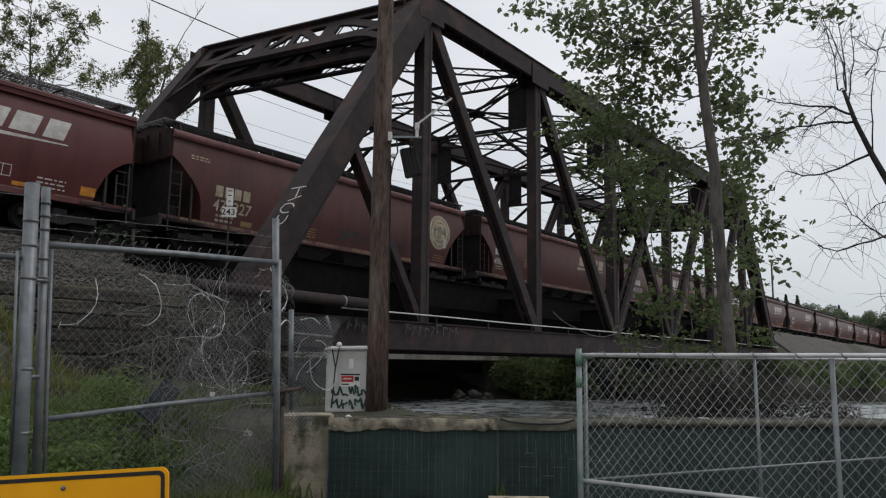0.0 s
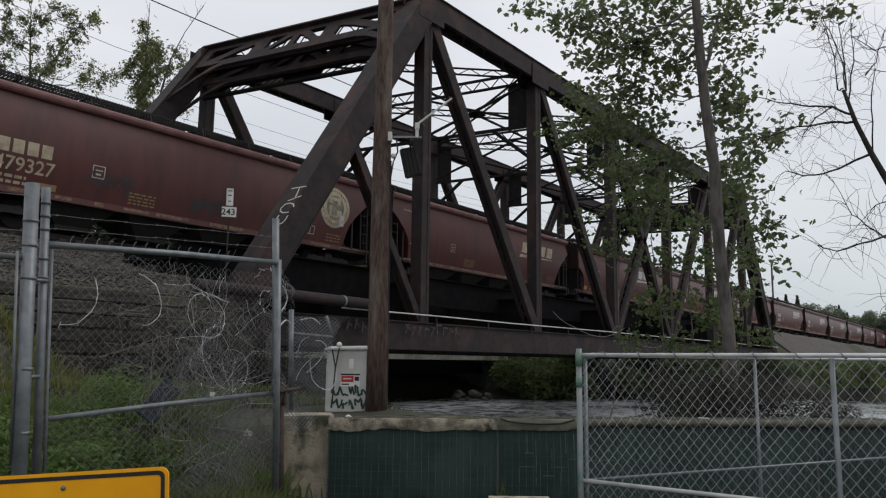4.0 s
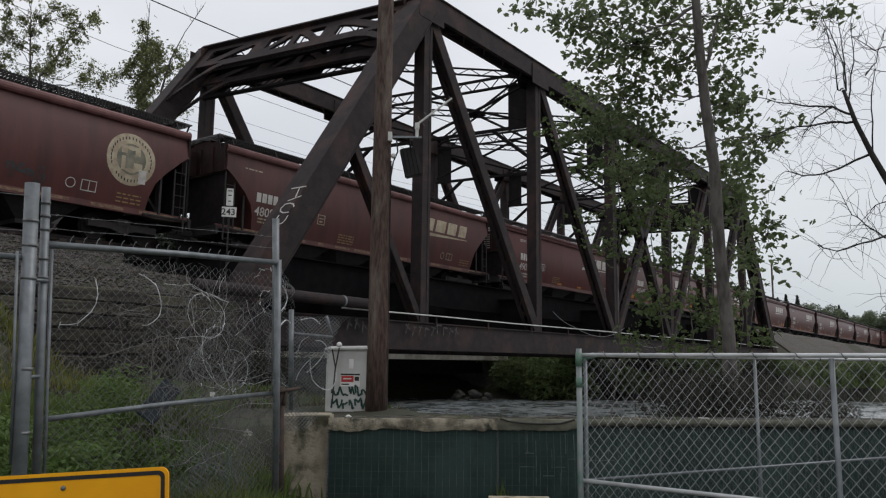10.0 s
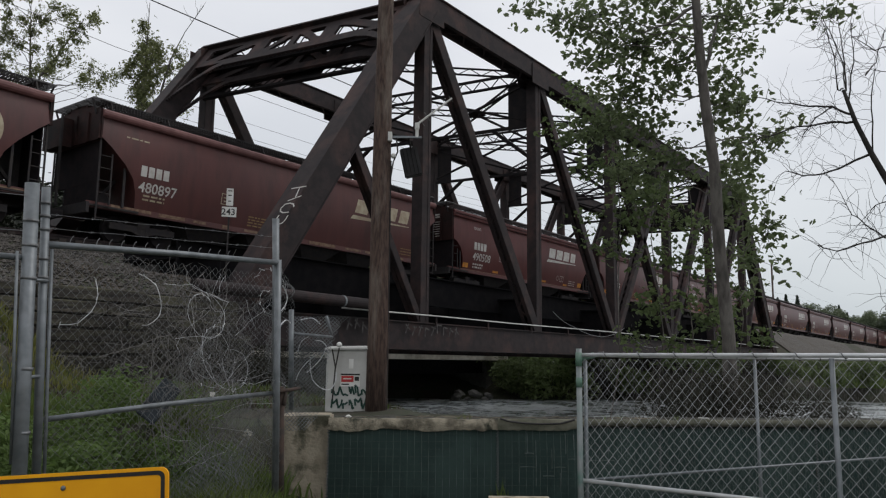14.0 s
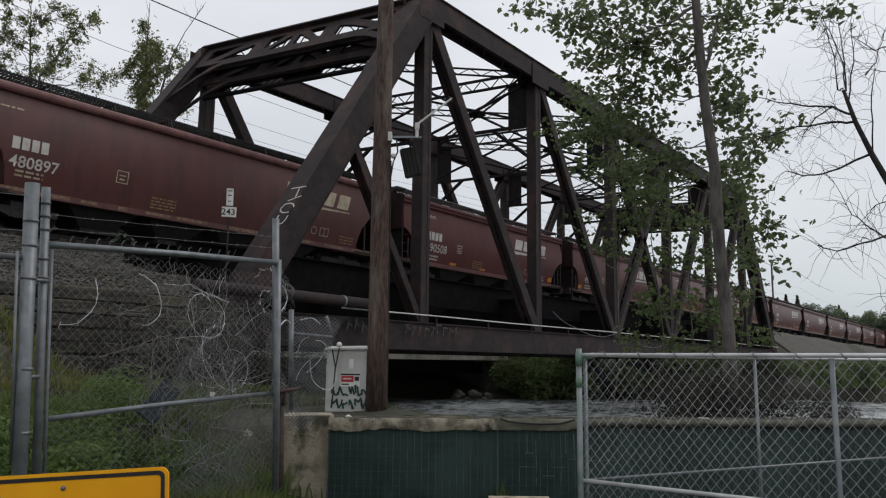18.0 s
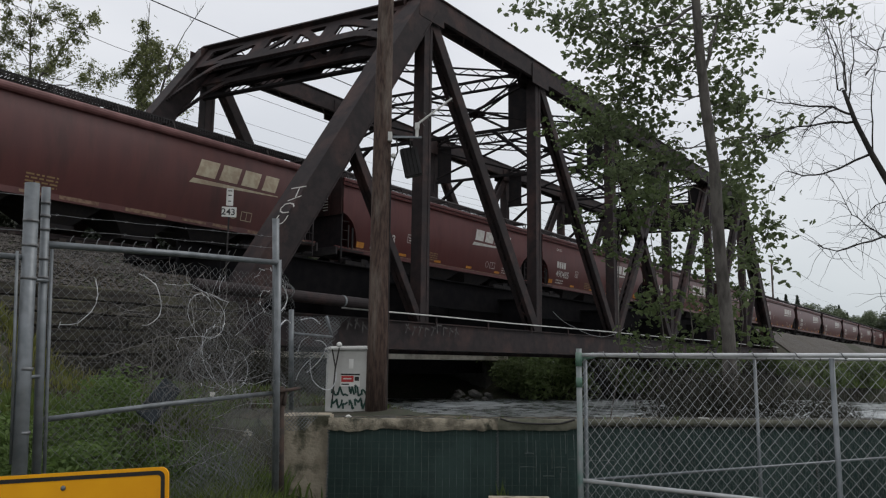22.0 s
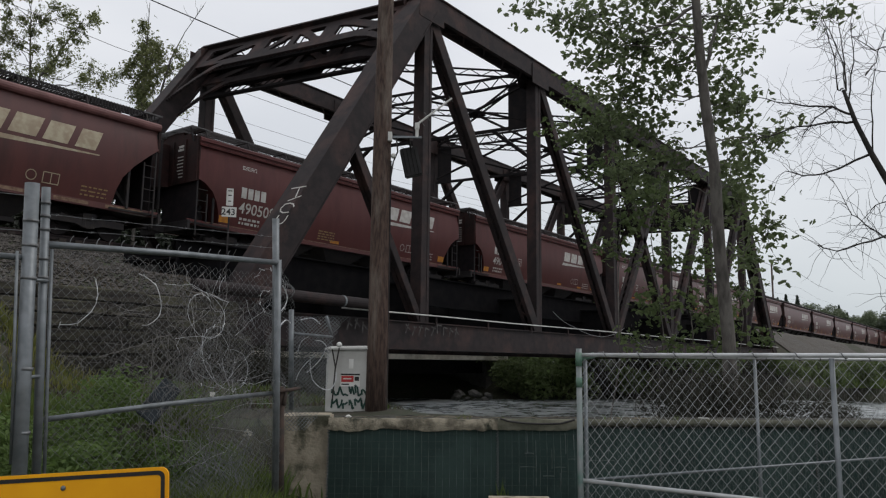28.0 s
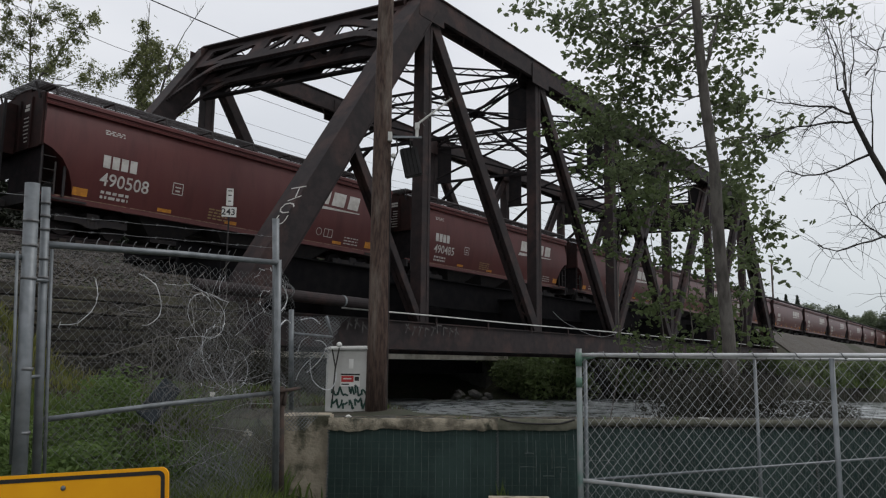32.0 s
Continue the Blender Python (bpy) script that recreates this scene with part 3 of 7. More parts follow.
    tagged(part("bridge_ties", bm, TIE_WOOD, bridge, "row of creosoted bridge ties"), kind="stuff")
    # walkway handrail and pipes along the near chord
    bm = B()
    tube(bm, [(17.0 + 5 * i, NEAR_Y - 0.52, 3.235 + 0.012 * math.sin(i * 2.1)) for i in range(12)], 0.023, 8)
    part("conduit", bm, WHITE_PIPE, bridge, "pale galvanised conduit along the chord")
    for i in range(16):
        x = 18.5 + i * 3.4
        bm = B()
        beam(bm, (x, NEAR_Y - 0.47, 2.90), (x, NEAR_Y - 0.47, 3.25), 0.05, 0.05)
        part("conduit_bracket", bm, STEEL, bridge)
    bm = B()
    tube(bm, [(11.5, NEAR_Y - 0.75, 3.46), (18.5, NEAR_Y - 0.75, 3.40)], 0.17, 16)
    part("water_pipe", bm, STEEL, bridge, "thick rusty pipe")
    bm = B()
    tube(bm, [(16.75, NEAR_Y - 0.75, 3.415), (16.82, NEAR_Y - 0.75, 3.415)], 0.182, 16)
    part("pipe_band", bm, GALV, bridge)
    # dangling cables
    for pts in (((30.4, 3.9), (32.5, 3.3), (35.5, 2.95), (38.3, 3.5)), ((38.5, 3.4), (41.0, 2.6), (44.0, 2.75), (46.6, 3.6))):
        bm = B()
        fine = []
        for (x0, z0), (x1, z1) in zip(pts, pts[1:]):
            fine += [(x0 + (x1 - x0) * k / 4, NEAR_Y - 0.6, z0 + (z1 - z0) * k / 4 - 0.1 * math.sin(k / 4 * math.pi)) for k in range(4)]
        tube(bm, fine + [(pts[-1][0], NEAR_Y - 0.6, pts[-1][1])], 0.012, 5)
        part("loose_cable", bm, WIRE, bridge, "loose hanging cable")
    # white scrawl on the end post's front plate
    base, tip = Vector((PANELS[0], NEAR_Y, CHORD_B)), Vector((PANELS[1], NEAR_Y, CHORD_T + 0.1))
    d = (tip - base).normalized()
    nrm = Vector((-d.z, 0, d.x))
    if nrm.x > 0:
        nrm.negate()
    o = base + nrm * 0.475
    lines = (((0.12, 4.76), (-0.49, 4.75)), ((-0.23, 4.76), (-0.33, 4.28)), ((-0.08, 4.22), (-0.54, 4.34)),
             ((-0.52, 3.92), (-0.42, 4.03), (-0.24, 4.09), (-0.04, 4.08), (0.04, 3.92), (-0.03, 3.79), (-0.2, 3.71), (-0.44, 3.70)),
             ((-0.08, 3.62), (-0.07, 3.48), (-0.16, 3.34), (-0.33, 3.24), (-0.45, 3.27), (-0.51, 3.38), (-0.5, 3.55)))
    for line in lines:
        bm = B()
        for (a0, b0), (a1, b1) in zip(line, line[1:]):
            over = Vector((0, a1 - a0, 0)) + d * (b1 - b0)
            over = over.normalized() * 0.015
            beam(bm, o + Vector((0, a0, 0)) + d * b0 - over, o + Vector((0, a1, 0)) + d * b1 + over, 0.006, 0.042, nrm)
        part("scrawl_stroke", bm, WHITE_MARK, bridge, "white painted scrawl")
    rng = random.Random(17)
    for k in range(17):
        x = 17.3 + k * 0.36
        z = 2.55 + rng.uniform(-0.05, 0.1)
        if k in (6, 7):
            continue
        bm = B()
        beam(bm, (x, NEAR_Y - 0.47, z), (x + rng.uniform(-0.1, 0.2), NEAR_Y - 0.47, z + rng.uniform(0.25, 0.4)), 0.006, 0.05)
        beam(bm, (x, NEAR_Y - 0.47, z + 0.3), (x + 0.24, NEAR_Y - 0.47, z + rng.uniform(0.05, 0.3)), 0.006, 0.05)
        part("scrawl_stroke", bm, FADED_SCRAWL, bridge, "faded grey painted scrawl")
    return bridge


FADED_SCRAWL = material("faded_grey_spray", (0.085, 0.078, 0.074), 0.8, 0, (0.035, 0.03, 0.03), 5.0, bump=0)
build_bridge()


def build_tracks():
    for s, nm in ((-1, "near"), (1, "far")):
        bm = B()
        y = TRACK_Y + s * 0.72
        beam(bm, (-30, y, RAIL - 0.025), (420, y, RAIL - 0.025), 0.07, 0.05)
        beam(bm, (-30, y, RAIL - 0.09), (420, y, RAIL - 0.09), 0.02, 0.1)
        beam(bm, (-30, y, RAIL - 0.16), (420, y, RAIL - 0.16), 0.14, 0.02)
        solo("rail", bm, STEEL, "rusty steel running rail with a worn head", "rail", "rails", "structure")
    bm = B()
    for i in range(80):
        x = 12.6 - i * 0.52
        box(bm, x - 0.11, TRACK_Y - 1.3, 5.13, x + 0.11, TRACK_Y + 1.3, 5.36)
    for i in range(300):
        x = 73 + i * 0.55
        box(bm, x - 0.11, TRACK_Y - 1.3, 5.13, x + 0.11, TRACK_Y + 1.3, 5.36)
    solo("railway_ties", bm, TIE_WOOD, "creosoted wooden ties under the rails", "railway tie", kind="stuff")


build_tracks()


ABUTMENT = material("sooty_concrete", (0.050, 0.047, 0.043), 0.9, 0, (0.034, 0.032, 0.030), 2.0, third=(0.075, 0.07, 0.062), third_scale=0.9, bump=0.4)


def build_abutments():
    for x0, x1, nm in ((13.3, 15.0, "near"), (70.4, 73.6, "far")):
        bm = B()
        v = []
        for z in (-3.0, 1.55):
            for x, y in ((x0, 15.9), (x1, 15.9), (x1 + SKEW, 30.0), (x0 + SKEW, 30.0)):
                v.append(bm.verts.new((x, y, z)))
        for f in ((3, 2, 1, 0), (4, 5, 6, 7), (0, 1, 5, 4), (1, 2, 6, 5), (2, 3, 7, 6), (3, 0, 4, 7)):
            bm.faces.new([v[i] for i in f])
        w0, w1 = (12.6, 13.2) if nm == "near" else (72.2, 72.8)
        v = []
        for z, yn in ((1.5, 19.0 if nm == "near" else 17.6), (4.3 if nm == "near" else 5.0, 19.6 if nm == "near" else 18.4)):
            for x, y in ((w0, yn), (w1, yn), (w1 + SKEW, 30.0), (w0 + SKEW, 30.0)):
                v.append(bm.verts.new((x, y, z)))
        for f in ((3, 2, 1, 0), (4, 5, 6, 7), (0, 1, 5, 4), (1, 2, 6, 5), (2, 3, 7, 6), (3, 0, 4, 7)):
            bm.faces.new([v[i] for i in f])
        solo("bridge_abutment", bm, ABUTMENT, "sooty dark concrete bridge abutment with a back wall", "abutment", kind="structure")


build_abutments()


# Concrete tone raised to brighten the unlit space under the deck.
UNDERDECK = material("lightened_underdeck_concrete", (0.13, 0.125, 0.118), 0.9, 0, (0.085, 0.082, 0.078), 1.5, third=(0.06, 0.058, 0.052), third_scale=0.7, bump=0.3)


def build_road_bridge():
    """A low concrete bridge behind the railway bridge."""
    br = thing("concrete_road_bridge", pose(0, 0, 0), "pale concrete road bridge deck behind the railway bridge", "bridge")
    bm = B()
    box(bm, 12, 33.0, 1.78, 53.8, 41, 2.28)
    part("deck", bm, CONCRETE_PALE, br)
    bm = B()
    box(bm, 12, 32.9, 2.285, 53.4, 33.25, 2.42)
    part("kerb", bm, CONCRETE_PALE, br)
    for i in range(5):
        bm = B()
        profile(bm, (12, 34.3 + i * 1.5, 1.25), (52.8, 34.3 + i * 1.5, 1.25), i_section(0.4, 1.0, 0.06))
        part("deck_beam", bm, SHADE_STEEL, br, "dark steel deck beam")
    bm = B()
    box(bm, 51.9, 33.9, -2.5, 54.2, 41, 1.76)
    part("abutment", bm, UNDERDECK, br, "dark abutment wall")


build_road_bridge()


def build_retaining_wall():
    wall = thing("timber_retaining_wall", pose(0, 0, 0), "old timber crib retaining wall below the railway embankment", "retaining wall", kind="structure")
    rng = random.Random(4)
    bm = B()
    box(bm, -6, 16.16, -0.2, 12.9, 16.38, 3.12)
    part("backing", bm, TIMBER, wall, "dark soil behind the timbers")
    h = 0.29
    for r in range(9):
        x = -5.5 + (r % 2) * 1.2
        while x < 12.8:
            ln = rng.uniform(2.2, 4.4)
            end = 13.0 - 0.12 * max(0, r - 5) ** 1.4 + rng.uniform(-0.5, 0.1)
            if x > end - 0.3:
                break
            x1 = min(x + ln, end)
            if x1 - x > 0.3:
                bm = B()
                y = (15.94 if r > 6 else 15.66) + rng.uniform(-0.05, 0.05) + r * 0.012
                z = 0.55 + r * h + rng.uniform(-0.02, 0.02)
                box(bm, x, y, z, x1 - 0.03, y + 0.2, z + h - rng.uniform(0.005, 0.05))
                bmesh.ops.bevel(bm, geom=bm.edges[:], offset=0.02, segments=1, affect='EDGES')
                part("timber", bm, TIMBER, wall)
            x = x1
    # rotten litter on the ledge of the lower timbers
    bm = B()
    for k in range(260):
        x, y = rng.uniform(-2, 12.4), rng.uniform(15.68, 15.92)
        a, ln = rng.uniform(-0.5, 0.5), rng.uniform(0.05, 0.35)
        z = 2.57 + rng.uniform(0, 0.06)
        beam(bm, (x, y, z), (x + ln * math.cos(a), y + 0.3 * ln * math.sin(a), z + rng.uniform(-0.01, 0.05)), rng.uniform(0.02, 0.05), 0.015)
    tagged(part("ledge_litter", bm, LITTER, wall, "pale splinters and litter on the timber ledge"), kind="stuff")
    return wall


LITTER = material("bleached_splinters", (0.13, 0.115, 0.095), 0.95, 0, (0.05, 0.043, 0.035), 5.0, random_tone=0.5, bump=0)
build_retaining_wall()


# ---- the train ----
def side_y(z):
    """Half width of a hopper body at height z over the rail: bulged, drawn in towards the sill."""
    t = (z - 1.1) / 2.8
    return 1.33 + 0.28 * math.sin(min(1, max(0, t)) * math.pi * 0.80)


def text_mesh(body, size, bold=0.0):
    cu = bpy.data.curves.new("lettering", 'FONT')
    cu.body = body
    cu.size = size
    cu.offset = bold
    cu.resolution_u = 3
    ob = bpy.data.objects.new("lettering", cu)
    scene.collection.objects.link(ob)
    bpy.context.view_layer.update()
    me = bpy.data.meshes.new_from_object(ob.evaluated_get(bpy.context.evaluated_depsgraph_get()))
    bpy.data.objects.remove(ob)
    bpy.data.curves.remove(cu)
    me.materials.clear()
    return me


def on_side(name, me_or_bm, mat, parent, x, z, label="", lean=0.0, lift=0.007):
    """Lays a flat mesh (x right, y up) on the bulged side of a car that faces the camera."""
    if isinstance(me_or_bm, bmesh.types.BMesh):
        me = bpy.data.meshes.new(name)
        me_or_bm.to_mesh(me)
        me_or_bm.free()
    else:
        me = me_or_bm
    for v in me.vertices:
        px, pz = x + v.co.x + lean * v.co.y, z + v.co.y
        v.co = (px, -side_y(pz) - lift, pz)
    me.materials.append(mat)
    ob = new(name, me)
    ob.parent = parent
    if label:
        tagged(ob, label)
    return ob


def bars(rects, sub=4):
    """Flat bars (x0, y0, x1, y1), cut in rows so that they follow a bulge."""
    bm = B()
    for x0, y0, x1, y1 in rects:
        n = max(1, min(sub, int(abs(y1 - y0) / 0.2) + 1))
        for k in range(n):
            a, b = y0 + (y1 - y0) * k / n, y0 + (y1 - y0) * (k + 1) / n
            bm.faces.new([bm.verts.new(p) for p in ((x0, a, 0), (x1, a, 0), (x1, b, 0), (x0, b, 0))])
    return bm


def hopper(kind, length):
    """A covered hopper car; its origin lies at the rail below the left end of the body."""
    older = kind == "older"
    paint = MAROON if older else MAROON_NEW
    car = thing("hopper_car", pose(0, TRACK_Y, RAIL), "maroon covered hopper grain car rolling on the bridge track" if not older else
                "faded maroon covered hopper grain car with soot streaks", "freight car", "cars of the train")
    if older:
        cut = ((0.0, 3.32), (0.35, 3.05), (0.9, 2.55), (1.25, 2.12), (1.40, 1.7), (1.46, 1.3), (1.5, 1.14))
    else:
        cut = ((0.0, 2.66), (0.3, 2.55), (0.65, 2.30), (0.9, 1.95), (1.05, 1.6), (1.12, 1.3), (1.15, 1.14))
    lip_b = 4.0 if older else 3.94

    def low(x):
        d = min(x, length - x)
        for (a, za), (b, zb) in zip(cut, cut[1:]):
            if a <= d <= b:
                return za + (zb - za) * (d - a) / (b - a)
        return 1.14
    xs = [c[0] for c in cut] + [1.5 + (length - 3.0) * i / 12 for i in range(1, 12)] + [length - c[0] for c in reversed(cut)]
    bm = B()
    rings = []
    nv = 14
    for x in xs:
        z0 = low(x)
        ring = []
        for s in (-1, 1):
            col = [(x, s * side_y(z0 + (lip_b - z0) * k / nv), z0 + (lip_b - z0) * k / nv) for k in range(nv + 1)]
            ring += col if s < 0 else col[::-1]
        rings.append([bm.verts.new(p) for p in ring])
    m = len(rings[0])
    for a, b in zip(rings, rings[1:]):
        for k in range(m):
            bm.faces.new((a[k], b[k], b[(k + 1) % m], a[(k + 1) % m]))
    bm.faces.new(rings[0])
    bm.faces.new(rings[-1][::-1])
    bmesh.ops.recalc_face_normals(bm, faces=bm.faces[:])
    body = part("body", bm, paint, car, smooth=True)
    es = body.modifiers.new("edges", 'EDGE_SPLIT')
    es.split_angle = radians(35)
    # side plates along the eaves, double ridged
    for s in (-1, 1):
        bm = B()
        if older:
            prof = ((1.52, 3.99), (1.60, 4.0), (1.65, 4.06), (1.67, 4.13), (1.66, 4.21), (1.60, 4.27), (1.45, 4.27), (1.45, 3.99))
        else:
            prof = ((1.56, 3.93), (1.62, 3.94), (1.63, 4.0), (1.59, 4.03), (1.60, 4.09), (1.66, 4.11), (1.66, 4.22), (1.60, 4.27), (1.45, 4.27), (1.45, 3.93))
        v0 = [bm.verts.new((-0.02, s * y, z)) for y, z in prof]
        v1 = [bm.verts.new((length + 0.02, s * y, z)) for y, z in prof]
        for k in range(len(prof)):
            bm.faces.new((v0[k], v0[(k + 1) % len(prof)], v1[(k + 1) % len(prof)], v1[k]))
        bm.faces.new(v0)
        bm.faces.new(v1)
        bmesh.ops.recalc_face_normals(bm, faces=bm.faces[:])
        part("side_plate", bm, LIP if older else paint, car, "sun-faded eave plate" if older else "")
    # roof
    bm = B()
    r0, r1 = [], []
    for k in range(9):
        y = -1.5 + 3.0 * k / 8
        z = 4.25 + 0.40 * math.cos(y / 1.5 * math.pi / 2)
        r0.append(bm.verts.new((0, y, z)))
        r1.append(bm.verts.new((length, y, z)))
    for k in range(8):
        bm.faces.new((r0[k], r1[k], r1[k + 1], r0[k + 1]))
    part("roof", bm, paint, car, smooth=True)
    bm = B()
    for k in range(4):
        a = 0.7 + (length - 1.4) * k / 4
        box(bm, a + 0.08, -0.33, 4.58, a + (length - 1.4) / 4 - 0.08, 0.33, 4.74)
    part("roof_hatch", bm, GRIME, car, "long trough hatch covers")
    # running boards: crimped grating on brackets
    zb = 4.66 if older else 4.67
    for s in (-1, 1):
        bm = B()
        ya, yb = (0.62, 1.28)
        for y in (ya, (ya + yb) / 2, yb):
            beam(bm, (0.0, s * y, zb), (length, s * y, zb), 0.02, 0.04)
        n = int(length / 0.11)
        for k in range(n):
            x = (k + 0.5) * length / n
            box(bm, x - 0.014, min(s * ya, s * yb), zb - 0.02, x + 0.014, max(s * ya, s * yb), zb + 0.035)
            if older:
                box(bm, x - 0.016, s * yb - 0.012, zb - 0.18, x + 0.016, s * yb + 0.012, zb + 0.04)
        part("running_board", bm, GRATING_OLD if older else GRATING, car, "dark steel grating roof walk" if older else "steel grating roof walk")
        for k in range(9):
            bm = B()
            x = 0.4 + (length - 0.8) * k / 8
            beam(bm, (x, s * 1.30, zb - 0.04), (x, s * 1.46, 4.27), 0.03, 0.05)
            beam(bm, (x, s * 0.60, zb - 0.04), (x, s * 1.32, zb - 0.04), 0.05, 0.03)
            beam(bm, (x, s * 0.66, zb - 0.04), (x, s * 0.66, 4.52), 0.05, 0.03)
            part("walk_bracket", bm, GRIME, car)
    # side sills
    for s in (-1, 1):
        bm = B()
        box(bm, -0.25, s * 1.36 - 0.04, 0.98, length + 0.25, s * 1.36 + 0.04, 1.16)
        box(bm, -0.25, s * 1.32 - 0.08, 0.96, length + 0.25, s * 1.32 + 0.08, 0.975)
        part("side_sill", bm, paint, car)
        if s < 0:
            rng = random.Random(23)
            x = 0.6
            while x < length - 1.0:
                w = rng.uniform(0.3, 1.6)
                if older:
                    part("sill_patch", box(B(), x, -1.407, rng.uniform(1.00, 1.05), x + w, -1.4005, rng.uniform(1.11, 1.158)), SILL_TAN, car, "flaking tan paint on the sill")
                    x += w + rng.uniform(0.2, 1.4)
                else:
                    part("sill_stripe", box(B(), x, -1.407, 1.125, x + 1.6 * w, -1.4005, 1.15), SILL_TAN, car, "dull yellow line on the sill")
                    x += 1.6 * w + 0.15
    # ends: slope sheets' end wall, corner posts, ladders, platform
    for e in (0, 1):
        def X(d):
            return d if e == 0 else length - d
        bm = B()
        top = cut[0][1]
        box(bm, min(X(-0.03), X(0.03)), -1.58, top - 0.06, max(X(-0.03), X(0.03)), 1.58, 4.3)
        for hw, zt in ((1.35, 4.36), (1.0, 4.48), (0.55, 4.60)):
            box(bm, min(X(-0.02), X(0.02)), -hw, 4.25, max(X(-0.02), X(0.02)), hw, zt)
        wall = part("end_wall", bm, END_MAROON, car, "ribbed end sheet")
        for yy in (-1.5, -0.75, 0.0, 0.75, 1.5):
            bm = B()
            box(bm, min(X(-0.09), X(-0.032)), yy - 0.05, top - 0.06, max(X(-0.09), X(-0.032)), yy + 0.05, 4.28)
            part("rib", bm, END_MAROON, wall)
        bm = B()
        for k in range(9):
            xx = X(-0.22 + 0.09 * k)
            box(bm, xx - 0.012, -1.32, zb - 0.02, xx + 0.012, 1.32, zb + 0.03)
        for yy in (-1.32, -0.66, 0.0, 0.66, 1.32):
            box(bm, min(X(-0.24), X(0.52)), yy - 0.012, zb - 0.02, max(X(-0.24), X(0.52)), yy + 0.012, zb + 0.03)
        tagged(part("crossover_platform", bm, GRATING, car, "grated crossover platform at roof height"), kind="stuff")
        for yy in (-1.2, 1.2):
            bm = B()
            beam(bm, (X(-0.2), yy, zb - 0.02), (X(-0.03), yy, 4.15), 0.05, 0.05)
            part("platform_brace", bm, GRIME, car)
        bm = B()
        box(bm, min(X(-0.3), X(1.6)), -1.45, 1.0, max(X(-0.3), X(1.6)), 1.45, 1.06)
        box(bm, min(X(-0.3), X(-0.2)), -1.5, 0.75, max(X(-0.3), X(-0.2)), 1.5, 1.1)
        part("end_platform", bm, GRIME, car)
        for s in (-1, 1):
            bm = B()
            for xx in (0.03, 0.47):
                beam(bm, (X(xx), s * 1.5, 0.55 if xx < 0.1 else 1.1), (X(xx), s * 1.5, top + (0.6 if xx < 0.1 else -0.5)), 0.05, 0.05)
            for k in range(6):
                z = 0.62 + k * 0.42
                beam(bm, (X(0.03), s * 1.51, z), (X(0.47), s * 1.51, z), 0.025, 0.025)
            part("ladder", bm, GRIME, car)
            bm = B()
            beam(bm, (X(0.98 if older else 0.8), s * 1.44, 1.1), (X(0.98 if older else 0.8), s * 1.44, low(0.98 if older else 0.8)), 0.06, 0.08)
            part("corner_post", bm, GRIME, car)
        # Added black sheets: shade under the slope sheet, closing the gap to the sky.
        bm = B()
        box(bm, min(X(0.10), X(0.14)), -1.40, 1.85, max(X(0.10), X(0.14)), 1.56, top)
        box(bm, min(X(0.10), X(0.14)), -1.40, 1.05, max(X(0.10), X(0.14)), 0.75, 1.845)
        part("end_bulkhead", bm, END_SHADE, car, "added black sheet for the shade under the slope sheet")
        # added box: brings the far half of the end forward, in the shaded end colour
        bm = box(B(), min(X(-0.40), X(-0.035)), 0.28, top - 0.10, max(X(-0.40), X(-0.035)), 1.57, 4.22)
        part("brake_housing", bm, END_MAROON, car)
        bm = B()
        beam(bm, (X(-0.44), 0.22, 1.1), (X(-0.44), 0.22, 4.3), 0.09, 0.07)
        part("brake_shaft", bm, GRIME, car)
        bm = B()
        beam(bm, (X(0.25), 0, 1.1), (X(0.25), 0, top + 0.1), 0.3, 0.2)
        beam(bm, (X(0.25), -0.5, 1.06), (X(1.2), -0.5, 2.2), 0.1, 0.1)
        beam(bm, (X(0.25), 0.5, 1.06), (X(1.2), 0.5, 2.2), 0.1, 0.1)
        if e == 0:
            tube(bm, [(X(0.75), -0.6, 1.45), (X(0.75), 0.4, 1.45)], 0.22, 12)
        part("end_frame", bm, GRIME, car)
        bm = B()
        beam(bm, (X(-0.2), 0, 0.86), (X(-0.98), 0, 0.86), 0.14, 0.2)
        box(bm, min(X(-0.98), X(-0.7)), -0.16, 0.74, max(X(-0.98), X(-0.7)), 0.16, 1.0)
        part("coupler", bm, GRIME, car)
        # bogie
        xc = X(2.05)
        bm = B()
        for s in (-1, 1):
            y = s * 1.0
            beam(bm, (xc - 1.25, y, 0.52), (xc + 1.25, y, 0.52), 0.13, 0.22)
            beam(bm, (xc - 0.95, y, 0.62), (xc, y, 0.34), 0.13, 0.14)
            beam(bm, (xc + 0.95, y, 0.62), (xc, y, 0.34), 0.13, 0.14)
            tube(bm, [(xc - 0.14, y, 0.30), (xc - 0.14, y, 0.62)], 0.1, 8)
            tube(bm, [(xc + 0.14, y, 0.30), (xc + 0.14, y, 0.62)], 0.1, 8)
        box(bm, xc - 0.22, -1.1, 0.55, xc + 0.22, 1.1, 0.78)
        bog = part("bogie", bm, GRIME, car, "cast steel bogie")
        for k, xx in enumerate((xc - 0.89, xc + 0.89)):
            bm = B()
            for s in (-1, 1):
                tube(bm, [(0, s * 0.66, 0), (0, s * 0.69, 0), (0, s * 0.80, 0)], [0.50, 0.46, 0.457], 24)
                tube(bm, [(0, s * 0.80, 0), (0, s * 0.86, 0)], [0.14, 0.12], 10)
            tube(bm, [(0, -1.05, 0), (0, 1.05, 0)], 0.08, 10)
            ws = part("wheelset", bm, STEEL_DARK, bog)
            ws.location = (xx, 0, 0.457)
    # discharge hoppers
    nh = 4 if older else 3
    for k in range(nh):
        a = 3.4 + (length - 6.8) * k / nh
